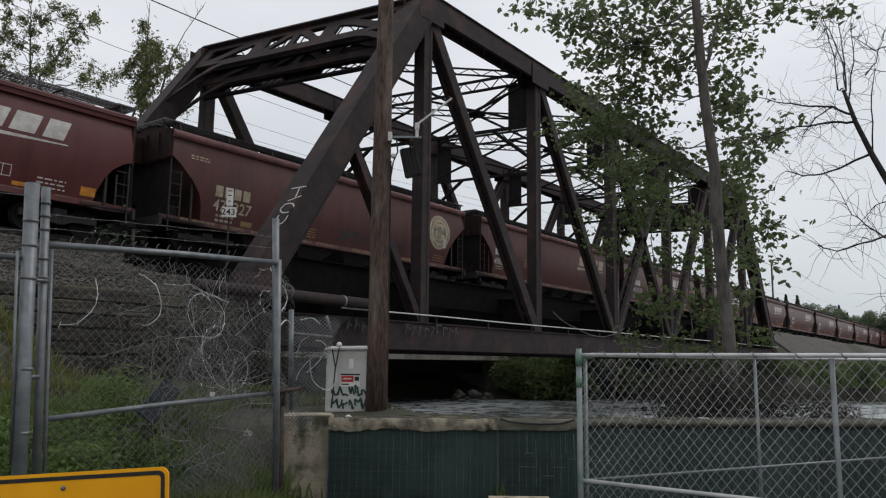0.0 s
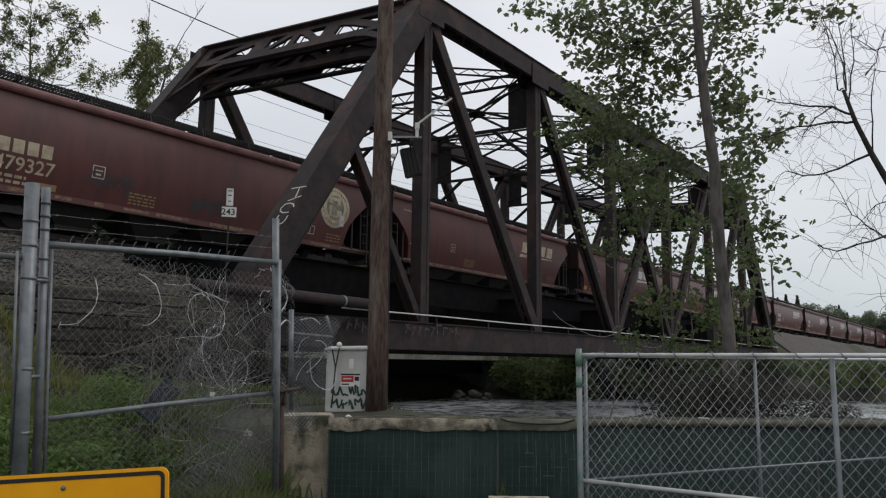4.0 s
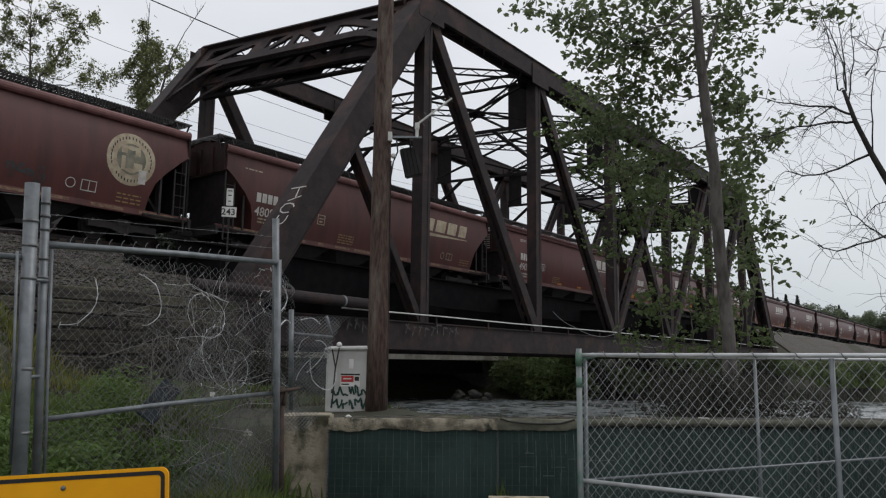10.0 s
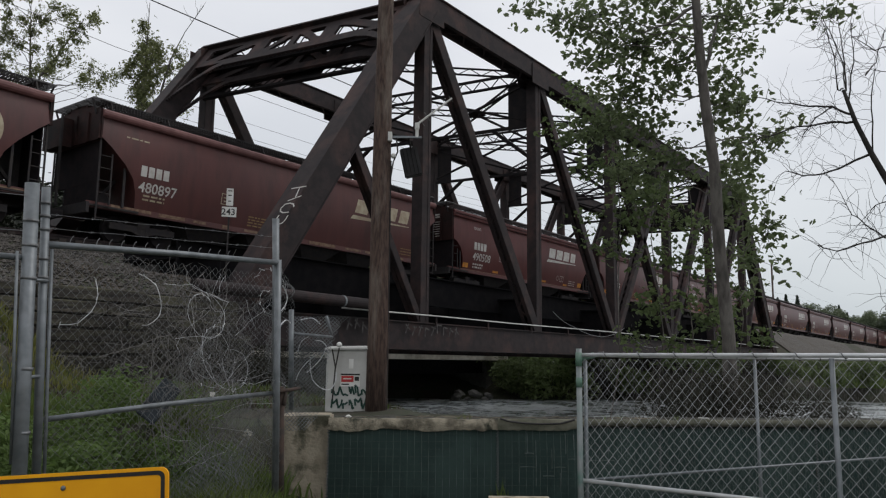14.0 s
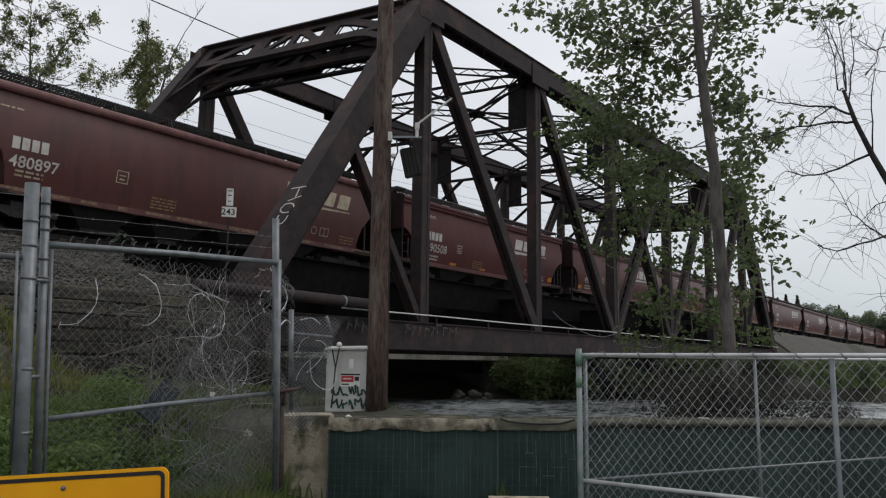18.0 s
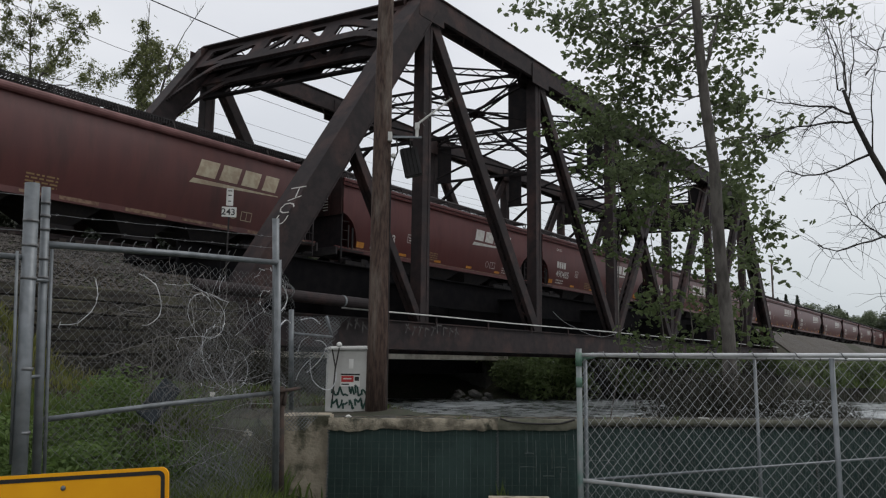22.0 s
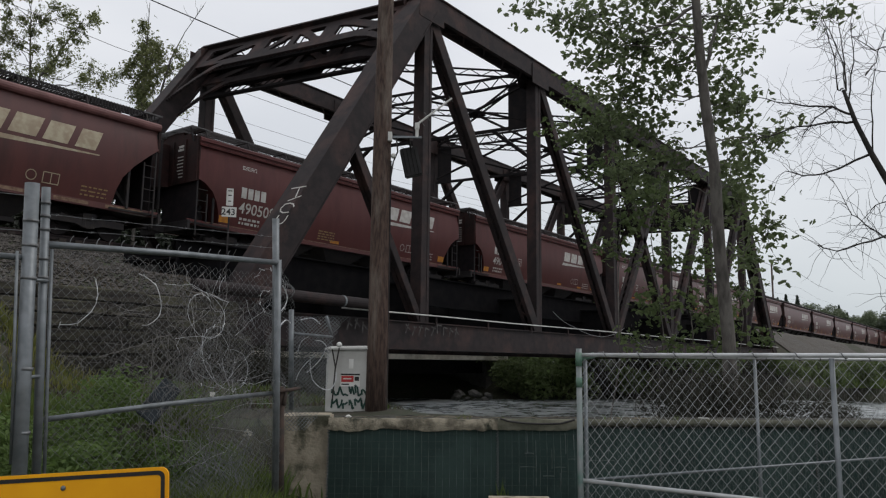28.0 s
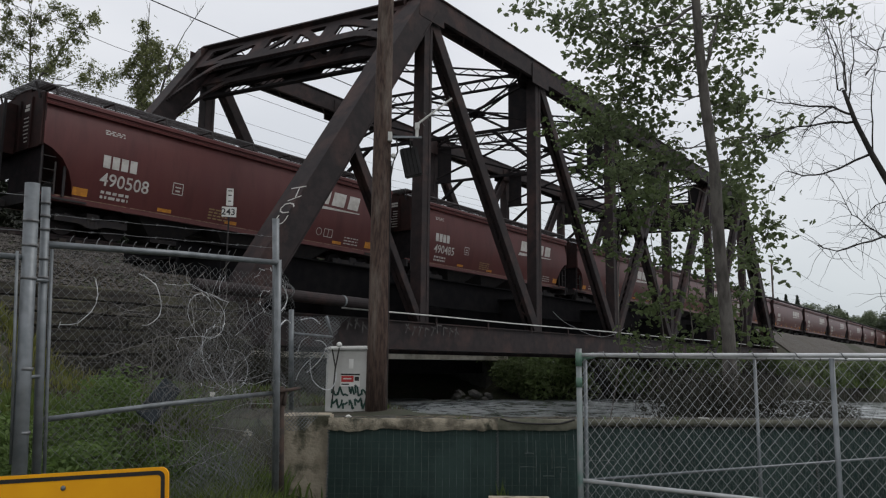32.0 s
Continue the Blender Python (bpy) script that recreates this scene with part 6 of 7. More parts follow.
def build_cabinet():
    ang = math.degrees(math.atan2(-0.50, 0.37))
    cab = thing("equipment_cabinet", pose(8.76, 8.74, 0.84, 0, 0, ang), "dull white metal equipment cabinet with spray-painted scrawl", "cabinet")
    bm = B()
    box(bm, 0, 0, 0, 0.72, 0.45, 0.97)
    bmesh.ops.bevel(bm, geom=bm.edges[:], offset=0.012, segments=2, affect='EDGES')
    part("body", bm, CABINET, cab)
    bm = B()
    v = [bm.verts.new(p) for p in ((-0.03, -0.04, 0.965), (0.75, -0.04, 0.985), (0.75, 0.48, 1.03), (-0.03, 0.48, 1.01), (-0.03, -0.04, 0.99), (0.75, -0.04, 1.01), (0.75, 0.48, 1.055), (-0.03, 0.48, 1.035))]
    for f in ((3, 2, 1, 0), (4, 5, 6, 7), (0, 1, 5, 4), (1, 2, 6, 5), (2, 3, 7, 6), (3, 0, 4, 7)):
        bm.faces.new([v[i] for i in f])
    part("lid", bm, CABINET, cab, "grimy overhanging lid")
    bm = B()
    box(bm, 0.235, -0.008, 0.40, 0.54, -0.002, 0.60)
    sign = part("danger_sign", bm, SIGN_WHITE, cab, "red and white warning plate")
    bm = B()
    box(bm, 0.245, -0.013, 0.47, 0.44, -0.0085, 0.565)
    part("red_panel", bm, SIGN_RED, sign)
    bm = B()
    box(bm, 0.275, -0.017, 0.512, 0.405, -0.0135, 0.528)
    part("lettering", bm, SIGN_WHITE, sign)
    bm = B()
    box(bm, 0.235, -0.012, 0.575, 0.54, -0.0085, 0.60)
    part("top_band", bm, BLACK, sign)
    bm = B()
    box(bm, 0.25, -0.012, 0.425, 0.37, -0.0085, 0.445)
    part("small_print", bm, BLACK, sign)
    bm = box(B(), 0.455, -0.012, 0.49, 0.525, -0.0085, 0.555)
    part("pictogram", bm, BLACK, sign)
    bm = B()
    box(bm, 0.36, -0.010, 0.68, 0.43, -0.002, 0.83)
    part("worn_label", bm, SIGN_WHITE, cab)
    # scrawl
    rng = random.Random(5)
    bm = B()
    for row, z in ((0, 0.27), (1, 0.07)):
        x = 0.10
        while x < 0.66:
            pts = [(x, -0.006, z + rng.uniform(-0.02, 0.05))]
            for k in range(4):
                pts.append((x + 0.022 * k + rng.uniform(-0.02, 0.02), -0.006, z + rng.choice((0.0, 0.14, 0.07)) + rng.uniform(-0.02, 0.02)))
            for p, q in zip(pts, pts[1:]):
                beam(bm, p, q, 0.004, 0.028, (0, 1, 0))
            x += 0.095
    part("scrawl", bm, SCRAWL_GREEN, cab, "dark green spray scrawl")
    bm = B()
    tube(bm, [(0.13, -0.12, 0.2), (0.16, -0.11, 0.7), (0.10, -0.10, 0.98)], 0.012, 6)
    tube(bm, [(0.16, -0.11, 0.68), (0.21, -0.10, 1.0)], 0.012, 6)
    part("dead_stalk", bm, BARK_DARK, cab)
    bm = B()
    bmesh.ops.create_uvsphere(bm, u_segments=14, v_segments=10, radius=0.045, matrix=Matrix.Translation((0.21, -0.1, 1.05)))
    part("globe", bm, SIGN_WHITE, cab, "small white globe", smooth=True)


SCRAWL_GREEN = material("dark_green_spray_paint", (0.012, 0.045, 0.035), 0.7, 0, (0.018, 0.06, 0.045), 5.0, bump=0)
build_cabinet()


def round_rect(bm, x0, y0, x1, y1, r, y, n=5):
    pts = []
    for cx, cy, a in ((x1 - r, y0 + r, -90), (x1 - r, y1 - r, 0), (x0 + r, y1 - r, 90), (x0 + r, y0 + r, 180)):
        for k in range(n + 1):
            t = radians(a + 90 * k / n)
            pts.append((cx + r * math.cos(t), y, cy + r * math.sin(t)))
    return pts


def build_road_sign():
    """An amber board on a low stand, close to the camera."""
    p = Vector((1.98, 2.88, 1.20))
    d = (Vector((1.56, 3.45, 1.15)) - p).normalized()
    side = Vector((-d.x, -d.y, -d.z))
    up = Vector((0.04, 0.04, 1))
    up = (up - side * up.dot(side)).normalized()
    m = Matrix((side, side.cross(up) * -1, up)).transposed().to_4x4()
    m.translation = p
    sign = thing("road_sign", m, "amber warning sign board with a black border, on a low stand", "road sign")
    w, h = 1.22, 0.76

    def plate(r0, inset, y0, y1):
        bm = B()
        a = [bm.verts.new(q) for q in round_rect(bm, -w + inset, -h + inset, -inset, -inset, r0, y0)]
        b = [bm.verts.new(q) for q in round_rect(bm, -w + inset, -h + inset, -inset, -inset, r0, y1)]
        bm.faces.new(a)
        bm.faces.new(b[::-1])
        for k in range(len(a)):
            bm.faces.new((a[k], b[k], b[(k + 1) % len(a)], a[(k + 1) % len(a)]))
        bmesh.ops.recalc_face_normals(bm, faces=bm.faces[:])
        return bm
    part("board", plate(0.035, 0.0, 0.0, 0.012), SIGN_YELLOW, sign)
    bm = B()
    o = round_rect(bm, -w + 0.014, -h + 0.014, -0.014, -0.014, 0.028, -0.002)
    i = round_rect(bm, -w + 0.031, -h + 0.031, -0.031, -0.031, 0.016, -0.002)
    vo, vi = [bm.verts.new(q) for q in o], [bm.verts.new(q) for q in i]
    for k in range(len(vo)):
        bm.faces.new((vo[k], vo[(k + 1) % len(vo)], vi[(k + 1) % len(vo)], vi[k]))
    part("border", bm, BLACK, sign, "black border line")
    bm = B()
    bmesh.ops.create_uvsphere(bm, u_segments=10, v_segments=6, radius=0.011, matrix=Matrix.Translation((-0.437, -0.003, -0.062)) @ Matrix.Diagonal((1, 0.5, 1, 1)))
    part("bolt", bm, GALV, sign, smooth=True)
    bm = B()
    for k in range(7):
        box(bm, -1.08 + k * 0.14, -0.004, -0.34, -0.99 + k * 0.14, -0.001, -0.135)
    for k in range(5):
        box(bm, -0.95 + k * 0.14, -0.004, -0.62, -0.86 + k * 0.14, -0.001, -0.42)
    part("lettering", bm, BLACK, sign, "black lettering blocks")
    for x in (-0.2, -1.0):
        bm = B()
        beam(bm, (x, 0.03, -0.05), (x, 0.03, -1.14), 0.04, 0.04)
        part("leg", bm, GALV, sign)
        bm = B()
        beam(bm, (x, -0.35, -1.13), (x, 0.4, -1.13), 0.04, 0.04)
        part("foot", bm, GALV, sign)


build_road_sign()


def build_mile_marker():
    mk = thing("mile_marker", pose(14.1, 18.3, 4.5, 0, 0, -38), "white railway mile marker plates on a thin post", "railway sign")
    bm = B()
    beam(bm, (0, 0.03, -0.6), (0, 0.03, 2.05), 0.05, 0.05)
    part("post", bm, GRIME, mk)
    bm = B()
    box(bm, -0.21, -0.012, 1.30, 0.21, 0.0, 1.60)
    plate = part("number_plate", bm, SIGN_WHITE, mk, "white plate with the number 243")
    me = text_mesh("243", 0.27, 0.004)
    for v in me.vertices:
        v.co = (v.co.x - 0.225, -0.016, v.co.y + 1.36)
    me.materials.append(BLACK)
    ob = new("digits", me)
    ob.parent = plate
    bm = B()
    box(bm, -0.10, -0.012, 1.64, 0.10, 0.0, 2.16)
    tall = part("tall_plate", bm, SIGN_WHITE, mk, "tall white plate with worn print")
    for z, h, w in ((2.07, 0.03, 0.06), (1.93, 0.035, 0.05), (1.76, 0.03, 0.04)):
        bm = B()
        box(bm, -w, -0.016, z, w, -0.013, z + h)
        part("print_bar", bm, GRIME, tall)


build_mile_marker()


def build_wires():
    for k, (z, r) in enumerate(((21.2, 0.035), (17.9, 0.014), (16.1, 0.010), (15.2, 0.010), (14.7, 0.010))):
        bm = B()
        tube(bm, [(-40 + 20 * i, 36, z + 0.0012 * (((i * 20 - 40) % 60) - 30) ** 2 - 0.5) for i in range(14)], r, 5)
        solo("overhead_wire", bm, GRIME, "dark overhead power wire along the railway", "power line", "overhead wires")


build_wires()


# ---- plants ----
RIGHT = Vector((0.593, -0.805, 0)).normalized()   # across the view
AWAY = Vector((0.805, 0.593, 0)).normalized()


def leaf_mesh(name, centres, size, mat, seed, lobed=True, droop=0.6):
    """Many small folded leaves at the given points."""
    rng = random.Random(seed)
    if lobed:
        shape = ((0, 0), (0.30, 0.02), (0.36, 0.26), (0.54, 0.42), (0.34, 0.64), (0, 1.0), (-0.34, 0.64), (-0.54, 0.42), (-0.36, 0.26), (-0.30, 0.02))
    else:
        shape = ((0, 0), (0.3, 0.3), (0.26, 0.65), (0, 1.0), (-0.26, 0.65), (-0.3, 0.3))
    verts, faces = [], []
    for c in centres:
        s = size * rng.uniform(0.65, 1.25)
        a = rng.uniform(0, math.tau)
        ax = Vector((math.cos(a), math.sin(a), rng.uniform(-0.35, 0.35))).normalized()
        dn = Vector((rng.uniform(-0.7, 0.7), rng.uniform(-0.7, 0.7), -droop + rng.uniform(-0.35, 0.55))).normalized()
        nn = ax.cross(dn)
        b = len(verts)
        for x, y in shape:
            p = c + ax * (x * s) + dn * (y * s) + nn * (abs(x) * 0.35 * s)
            verts.append(tuple(p))
        n = len(shape)
        mid = n // 2
        faces.append(tuple(b + i for i in range(0, mid + 1)))
        faces.append((b,) + tuple(b + i for i in range(mid, n)))
    me = bpy.data.meshes.new(name)
    me.from_pydata(verts, [], faces)
    me.materials.append(mat)
    return me


def limb(bm, p, q, r0, r1, rng, wob=0.08, n=6):
    p, q = Vector(p), Vector(q)
    ln = (q - p).length
    pts = []
    for i in range(n + 1):
        t = i / n
        o = Vector([rng.uniform(-1, 1) for _ in range(3)]) * (wob * ln * 0.5 if 0 < i < n else 0)
        pts.append(p.lerp(q, t) + o + Vector((0, 0, -0.06 * ln * math.sin(t * math.pi))))
    tube(bm, pts, [r0 + (r1 - r0) * i / n for i in range(n + 1)], 6)
    return pts


def sprays(origin, clusters, rng, n, spread, depth):
    """Leaf points and twigs for clusters given across the view and up."""
    out = []
    for u, z in clusters:
        c = origin + RIGHT * u + AWAY * rng.uniform(-depth, depth) + Vector((0, 0, z))
        pts = []
        for k in range(4):
            a = rng.uniform(0, math.tau)
            e = c + RIGHT * (spread * rng.uniform(0.3, 1.1) * math.cos(a)) + AWAY * (spread * rng.uniform(-0.8, 0.8)) + Vector((0, 0, spread * rng.uniform(0.2, 1.0) * math.sin(a) - 0.05))
            pts.append(e)
        leaves = []
        for k in range(max(1, n // 4)):
            if rng.random() < 0.35:
                g = c.lerp(rng.choice(pts), rng.uniform(0.2, 1.05)) + Vector([rng.gauss(0, spread * 0.15) for _ in range(3)])
            else:
                g = c + RIGHT * rng.gauss(0, spread * 0.62) + AWAY * rng.gauss(0, spread * 0.6) + Vector((0, 0, rng.gauss(0, spread * 0.55)))
            for q in range(4):
                leaves.append(g + Vector([rng.gauss(0, spread * 0.09) for _ in range(3)]))
        out.append((c, pts, leaves))
    return out


def crown_clusters(rng, lobes):
    """Leaf cluster centres (across the view, up) scattered in lobes, each with its lobe's middle."""
    out = []
    for u, z, ru, rz, n in lobes:
        for k in range(n):
            a, r = rng.uniform(0, math.tau), math.sqrt(rng.random())
            out.append(((u, z), (u + ru * r * math.cos(a), z + rz * r * math.sin(a))))
    return out


def leafy_limbs(tree, rng, lobes, origin, stem_at, count, spread, depth, drop, r0, bark):
    """Main limbs to each lobe, twigs to each cluster; returns the leaf points."""
    leaves, mids = [], {}
    for lobe, (u, z) in crown_clusters(rng, lobes):
        if lobe not in mids:
            mid = origin + RIGHT * lobe[0] + AWAY * rng.uniform(-depth, depth) + Vector((0, 0, lobe[1]))
            root = stem_at(mid.z - rng.uniform(0.25, 0.8), mid)
            limb_bm = B()
            limb(limb_bm, root, mid, r0, 0.005, rng, 0.10, 7)
            part("branch", limb_bm, bark, tree)
            mids[lobe] = mid
        mid = mids[lobe]
        c = origin + RIGHT * u + AWAY * (mid - origin).dot(AWAY) + AWAY * rng.uniform(-0.5, 0.5) + Vector((0, 0, z))
        twig = B()
        pts = limb(twig, mid, c, 0.005, 0.002, rng, 0.16, 4)
        part("twig", twig, BARK_DARK, tree)
        for k in range(count):
            g = c.lerp(mid, 0.7 * rng.random() ** 2.2)
            g = g + RIGHT * rng.gauss(0, spread) + AWAY * rng.gauss(0, spread) + Vector((0, 0, rng.gauss(0, spread * 0.55) - drop * rng.random()))
            leaves += [g, g + Vector([rng.gauss(0, spread * 0.28) for _ in range(3)])]
    return leaves


def build_maple():
    rng = random.Random(31)
    base = Vector((13.59, 3.89, 0.6))
    tree = thing("maple_tree", Matrix.Translation(base), "young grey-barked broadleaf tree with fresh spring leaves behind the barrier", "tree")
    path = [(0.1, 0, -3.0), (0, 0, 0.35), (-0.17, -0.05, 1.49), (-0.47, -0.04, 3.11), (-0.67, -0.08, 4.34), (-0.88, -0.04, 5.29), (-1.06, -0.03, 6.25), (-1.22, -0.04, 7.2), (-1.42, -0.06, 8.6)]
    bm = B()
    tube(bm, path, [0.17, 0.130, 0.112, 0.103, 0.094, 0.087, 0.080, 0.072, 0.045], 14)
    part("trunk", bm, BARK, tree, "pale grey blotched trunk", smooth=True)

    def stem_at(h, towards):
        h = min(max(h, 0.9), 8.0)
        k = 0
        while k < len(path) - 2 and path[k + 1][2] < h:
            k += 1
        a, b = Vector(path[k]), Vector(path[k + 1])
        return a.lerp(b, min(1, max(0, (h - a.z) / (b.z - a.z))))
    lobes = ((-3.5, 7.05, 0.40, 0.10, 4), (-2.9, 6.5, 0.45, 0.35, 7), (-2.25, 6.85, 0.75, 0.45, 18), (-1.45, 6.55, 0.85, 0.70, 28), (-2.3, 5.95, 0.5, 0.4, 11), (-1.55, 5.65, 0.8, 0.5, 22),
             (-0.75, 6.1, 0.5, 1.0, 20), (-2.0, 5.15, 0.6, 0.4, 11), (-1.1, 4.85, 0.7, 0.6, 18), (-0.7, 4.15, 0.4, 0.5, 8), (-1.5, 4.3, 0.5, 0.4, 9), (-1.2, 7.3, 1.0, 0.4, 14), (0.1, 7.4, 0.7, 0.4, 9),
             (0.05, 6.85, 0.4, 0.45, 10), (0.2, 6.15, 0.4, 0.5, 9), (0.05, 5.35, 0.4, 0.6, 10), (0.5, 5.55, 0.35, 0.6, 9), (0.5, 4.65, 0.35, 0.6, 10), (0.1, 4.2, 0.3, 0.6, 7), (0.45, 3.65, 0.3, 0.5, 8),
             (0.6, 2.95, 0.18, 0.5, 5), (0.85, 4.75, 0.25, 0.3, 4), (1.2, 5.1, 0.35, 0.12, 4), (1.1, 7.0, 0.6, 0.12, 5), (1.8, 7.0, 0.5, 0.10, 4), (0.5, 6.65, 0.4, 0.3, 4), (0.65, 4.1, 0.3, 0.5, 6),
             (0.7, 3.3, 0.2, 0.45, 5), (0.7, 2.4, 0.15, 0.35, 3))
    leaves = leafy_limbs(tree, rng, lobes, Vector((0, 0, 0.35)), stem_at, 10, 0.165, 0.9, 0.12, 0.012, BARK)
    tagged(child("crown", leaf_mesh("crown", leaves, 0.108, LEAF, 5), tree, "loose crown of fresh green lobed leaves"), kind="stuff")
    # forked limbs beside the trunk
    bm = B()
    limb(bm, (-1.0, -0.03, 5.9), Vector((-1.0, -0.03, 5.9)) + RIGHT * 0.35 + Vector((0, 0, 1.2)), 0.035, 0.02, rng, 0.05)
    part("branch", bm, BARK, tree)
    bm = B()
    limb(bm, (-1.2, -0.04, 7.1), Vector((-1.2, -0.04, 7.1)) - RIGHT * 0.9 - Vector((0, 0, 0.5)), 0.03, 0.015, rng, 0.08)
    part("branch", bm, BARK, tree)


build_maple()


def build_ivy_thicket():
    rng = random.Random(77)
    base = Vector((15.77, 5.86, 0.2))
    t = thing("ivy_sapling", Matrix.Translation(base), "slender saplings hung with pale green trailing leaves", "tree")
    o = Vector((0, 0, 1.5))
    stems = ((-0.9, -1.0, 5.4), (-0.1, 0.1, 5.0), (0.55, 0.6, 4.6), (1.7, 1.5, 2.6))
    for a, b, h in stems:
        bm = B()
        limb(bm, RIGHT * b + Vector((0, 0, -3.0)), RIGHT * a + o + Vector((0, 0, h)), 0.022, 0.006, rng, 0.03, 10)
        part("stem", bm, BARK, t)

    def stem_at(h, towards):
        a, b, top = min(stems, key=lambda s: abs(s[0] - towards.dot(RIGHT)))
        f = min(1.0, max(0.0, (h + 3.0) / (top + 4.5)))
        return (RIGHT * b + Vector((0, 0, -3.0))).lerp(RIGHT * a + o + Vector((0, 0, top)), f)
    lobes = ((-1.85, 5.8, 0.5, 0.2, 5), (-2.0, 4.9, 0.5, 0.3, 6), (-1.25, 5.3, 0.6, 0.3, 8), (-1.3, 4.35, 0.6, 0.35, 6), (-0.55, 4.6, 0.6, 0.5, 10), (0.15, 4.25, 0.6, 0.5, 11), (-0.2, 3.5, 0.7, 0.5, 11), (0.5, 3.3, 0.5, 0.6, 10),
             (-0.7, 3.25, 0.5, 0.5, 7), (0.1, 2.4, 0.6, 0.5, 6), (-0.95, 2.6, 0.5, 0.5, 4), (0.75, 2.4, 0.35, 0.7, 7), (0.0, 1.45, 0.6, 0.5, 10), (0.7, 1.2, 0.5, 0.6, 10), (1.4, 1.0, 0.35, 0.5, 6), (1.7, 2.4, 0.3, 0.3, 4),
             (1.65, 1.7, 0.35, 0.5, 5), (0.2, 0.5, 0.6, 0.35, 8), (-0.4, 0.6, 0.3, 0.35, 4), (1.9, 0.75, 0.25, 0.3, 3), (-1.45, 3.1, 0.45, 0.35, 3), (0.8, 0.3, 0.5, 0.4, 7))
    leaves = leafy_limbs(t, rng, lobes, o, stem_at, 12, 0.17, 0.8, 0.30, 0.009, BARK_DARK)
    tagged(child("foliage", leaf_mesh("foliage", leaves, 0.105, IVY, 6), t, "drooping pale green foliage"), kind="stuff")


build_ivy_thicket()


def build_bare_tree():
    rng = random.Random(15)
    base = Vector((10.26, 0.93, 3.62))
    tree = thing("bare_tree", Matrix.Translation((10.6, 0.8, 0.3)), "leafless dark tree with fine whippy shoots by the river", "tree")
    off = base - Vector((10.6, 0.8, 0.3))

    def place(line, depth=0.0):
        return [off + RIGHT * u + Vector((0, 0, z)) + AWAY * (depth * i) for i, (u, z) in enumerate(line)]
    bm = B()
    tube(bm, [Vector((0.3, -0.3, -0.6))] + place(TRUNK_LINE), [0.08, 0.056, 0.042, 0.034, 0.028, 0.024, 0.02], 10)
    part("trunk", bm, BARK_DARK, tree, smooth=True)
    for k, line in enumerate(BRANCH_LINES):
        pts = place(line, rng.uniform(-0.12, 0.12))
        fine = []
        for p, q in zip(pts, pts[1:]):
            for j in range(3):
                fine.append(p.lerp(q, j / 3) + Vector([rng.gauss(0, 0.008) for _ in range(3)]))
        fine.append(pts[-1])
        n = len(fine)
        r0 = 0.016 if k in (0, 1, 2, 8) else 0.010
        bm = B()
        tube(bm, fine, [r0 * (1 - 0.75 * i / n) for i in range(n)], 5)
        part("branch", bm, BARK_DARK, tree)
        # side shoots and drooping twigs
        for i in range(2, n, 1):
            for rep in range(3):
                if rng.random() < 0.78:
                    d = (RIGHT * rng.uniform(-1, 0.6) + AWAY * rng.uniform(-0.6, 0.6) + Vector((0, 0, rng.uniform(-0.9, 0.9)))).normalized()
                    q = fine[i]
                    tw = [q]
                    for j in range(8):
                        d = (d + Vector([rng.uniform(-0.4, 0.4) for _ in range(3)]) + Vector((0, 0, -0.02))).normalized()
                        tw.append(tw[-1] + d * rng.uniform(0.03, 0.095))
                    bm = B()
                    tube(bm, tw, [0.0036 - 0.00032 * j for j in range(9)], 3, caps=False)
                    part("twig", bm, BARK_DARK, tree)


TRUNK_LINE = ((0.29, -0.59), (0.0, 0.0), (-0.26, 0.52), (-0.43, 0.92), (-0.5, 1.15), (-0.55, 1.32))
BRANCH_LINES = (
    ((-0.43, 0.92), (-0.66, 0.94), (-1.0, 0.94), (-1.33, 0.84), (-1.59, 0.74)),
    ((-0.49, 1.02), (-0.67, 1.11), (-0.93, 1.16), (-1.2, 1.21), (-1.5, 1.3)),
    ((-0.27, 0.54), (-0.52, 0.42), (-0.76, 0.33), (-0.96, 0.34), (-1.12, 0.41)),
    ((-0.55, 1.32), (-0.64, 1.32), (-0.66, 1.71), (-0.74, 2.03), (-0.81, 2.23)),
    ((-0.54, 1.33), (-0.55, 1.77), (-0.64, 2.3)),
    ((-0.52, 1.31), (-0.47, 1.71), (-0.56, 2.17), (-0.58, 2.43)),
    ((-0.5, 1.18), (-0.45, 1.64), (-0.48, 2.1)),
    ((-0.26, 0.56), (-0.28, 1.05), (-0.27, 1.51), (-0.02, 1.42)),
    ((0.22, -0.46), (-0.18, -0.46), (-0.51, -0.57), (-0.84, -0.67), (-1.08, -0.61)),
    ((-0.18, -0.46), (-0.45, -0.33), (-0.62, -0.24), (-0.85, 0.12)),
    ((0.0, 0.0), (-0.19, -0.07), (-0.38, -0.14), (-0.58, -0.3)),
    ((0.01, -0.99), (-0.17, -1.12), (-0.24, -1.32)),
    ((-0.27, 1.51), (-0.07, 1.71), (0.12, 2.18)),
    ((0.19, 1.91), (-0.14, 1.84), (-0.41, 2.01)),
    ((-0.67, 1.11), (-0.86, 1.01), (-1.0, 0.78)),
)
build_bare_tree()


def build_far_trees():
    rng = random.Random(8)
    org = Vector((28.97, 59.25, 16.2))

    def at(u, z):
        return org + RIGHT * u + Vector((0, 0, z))
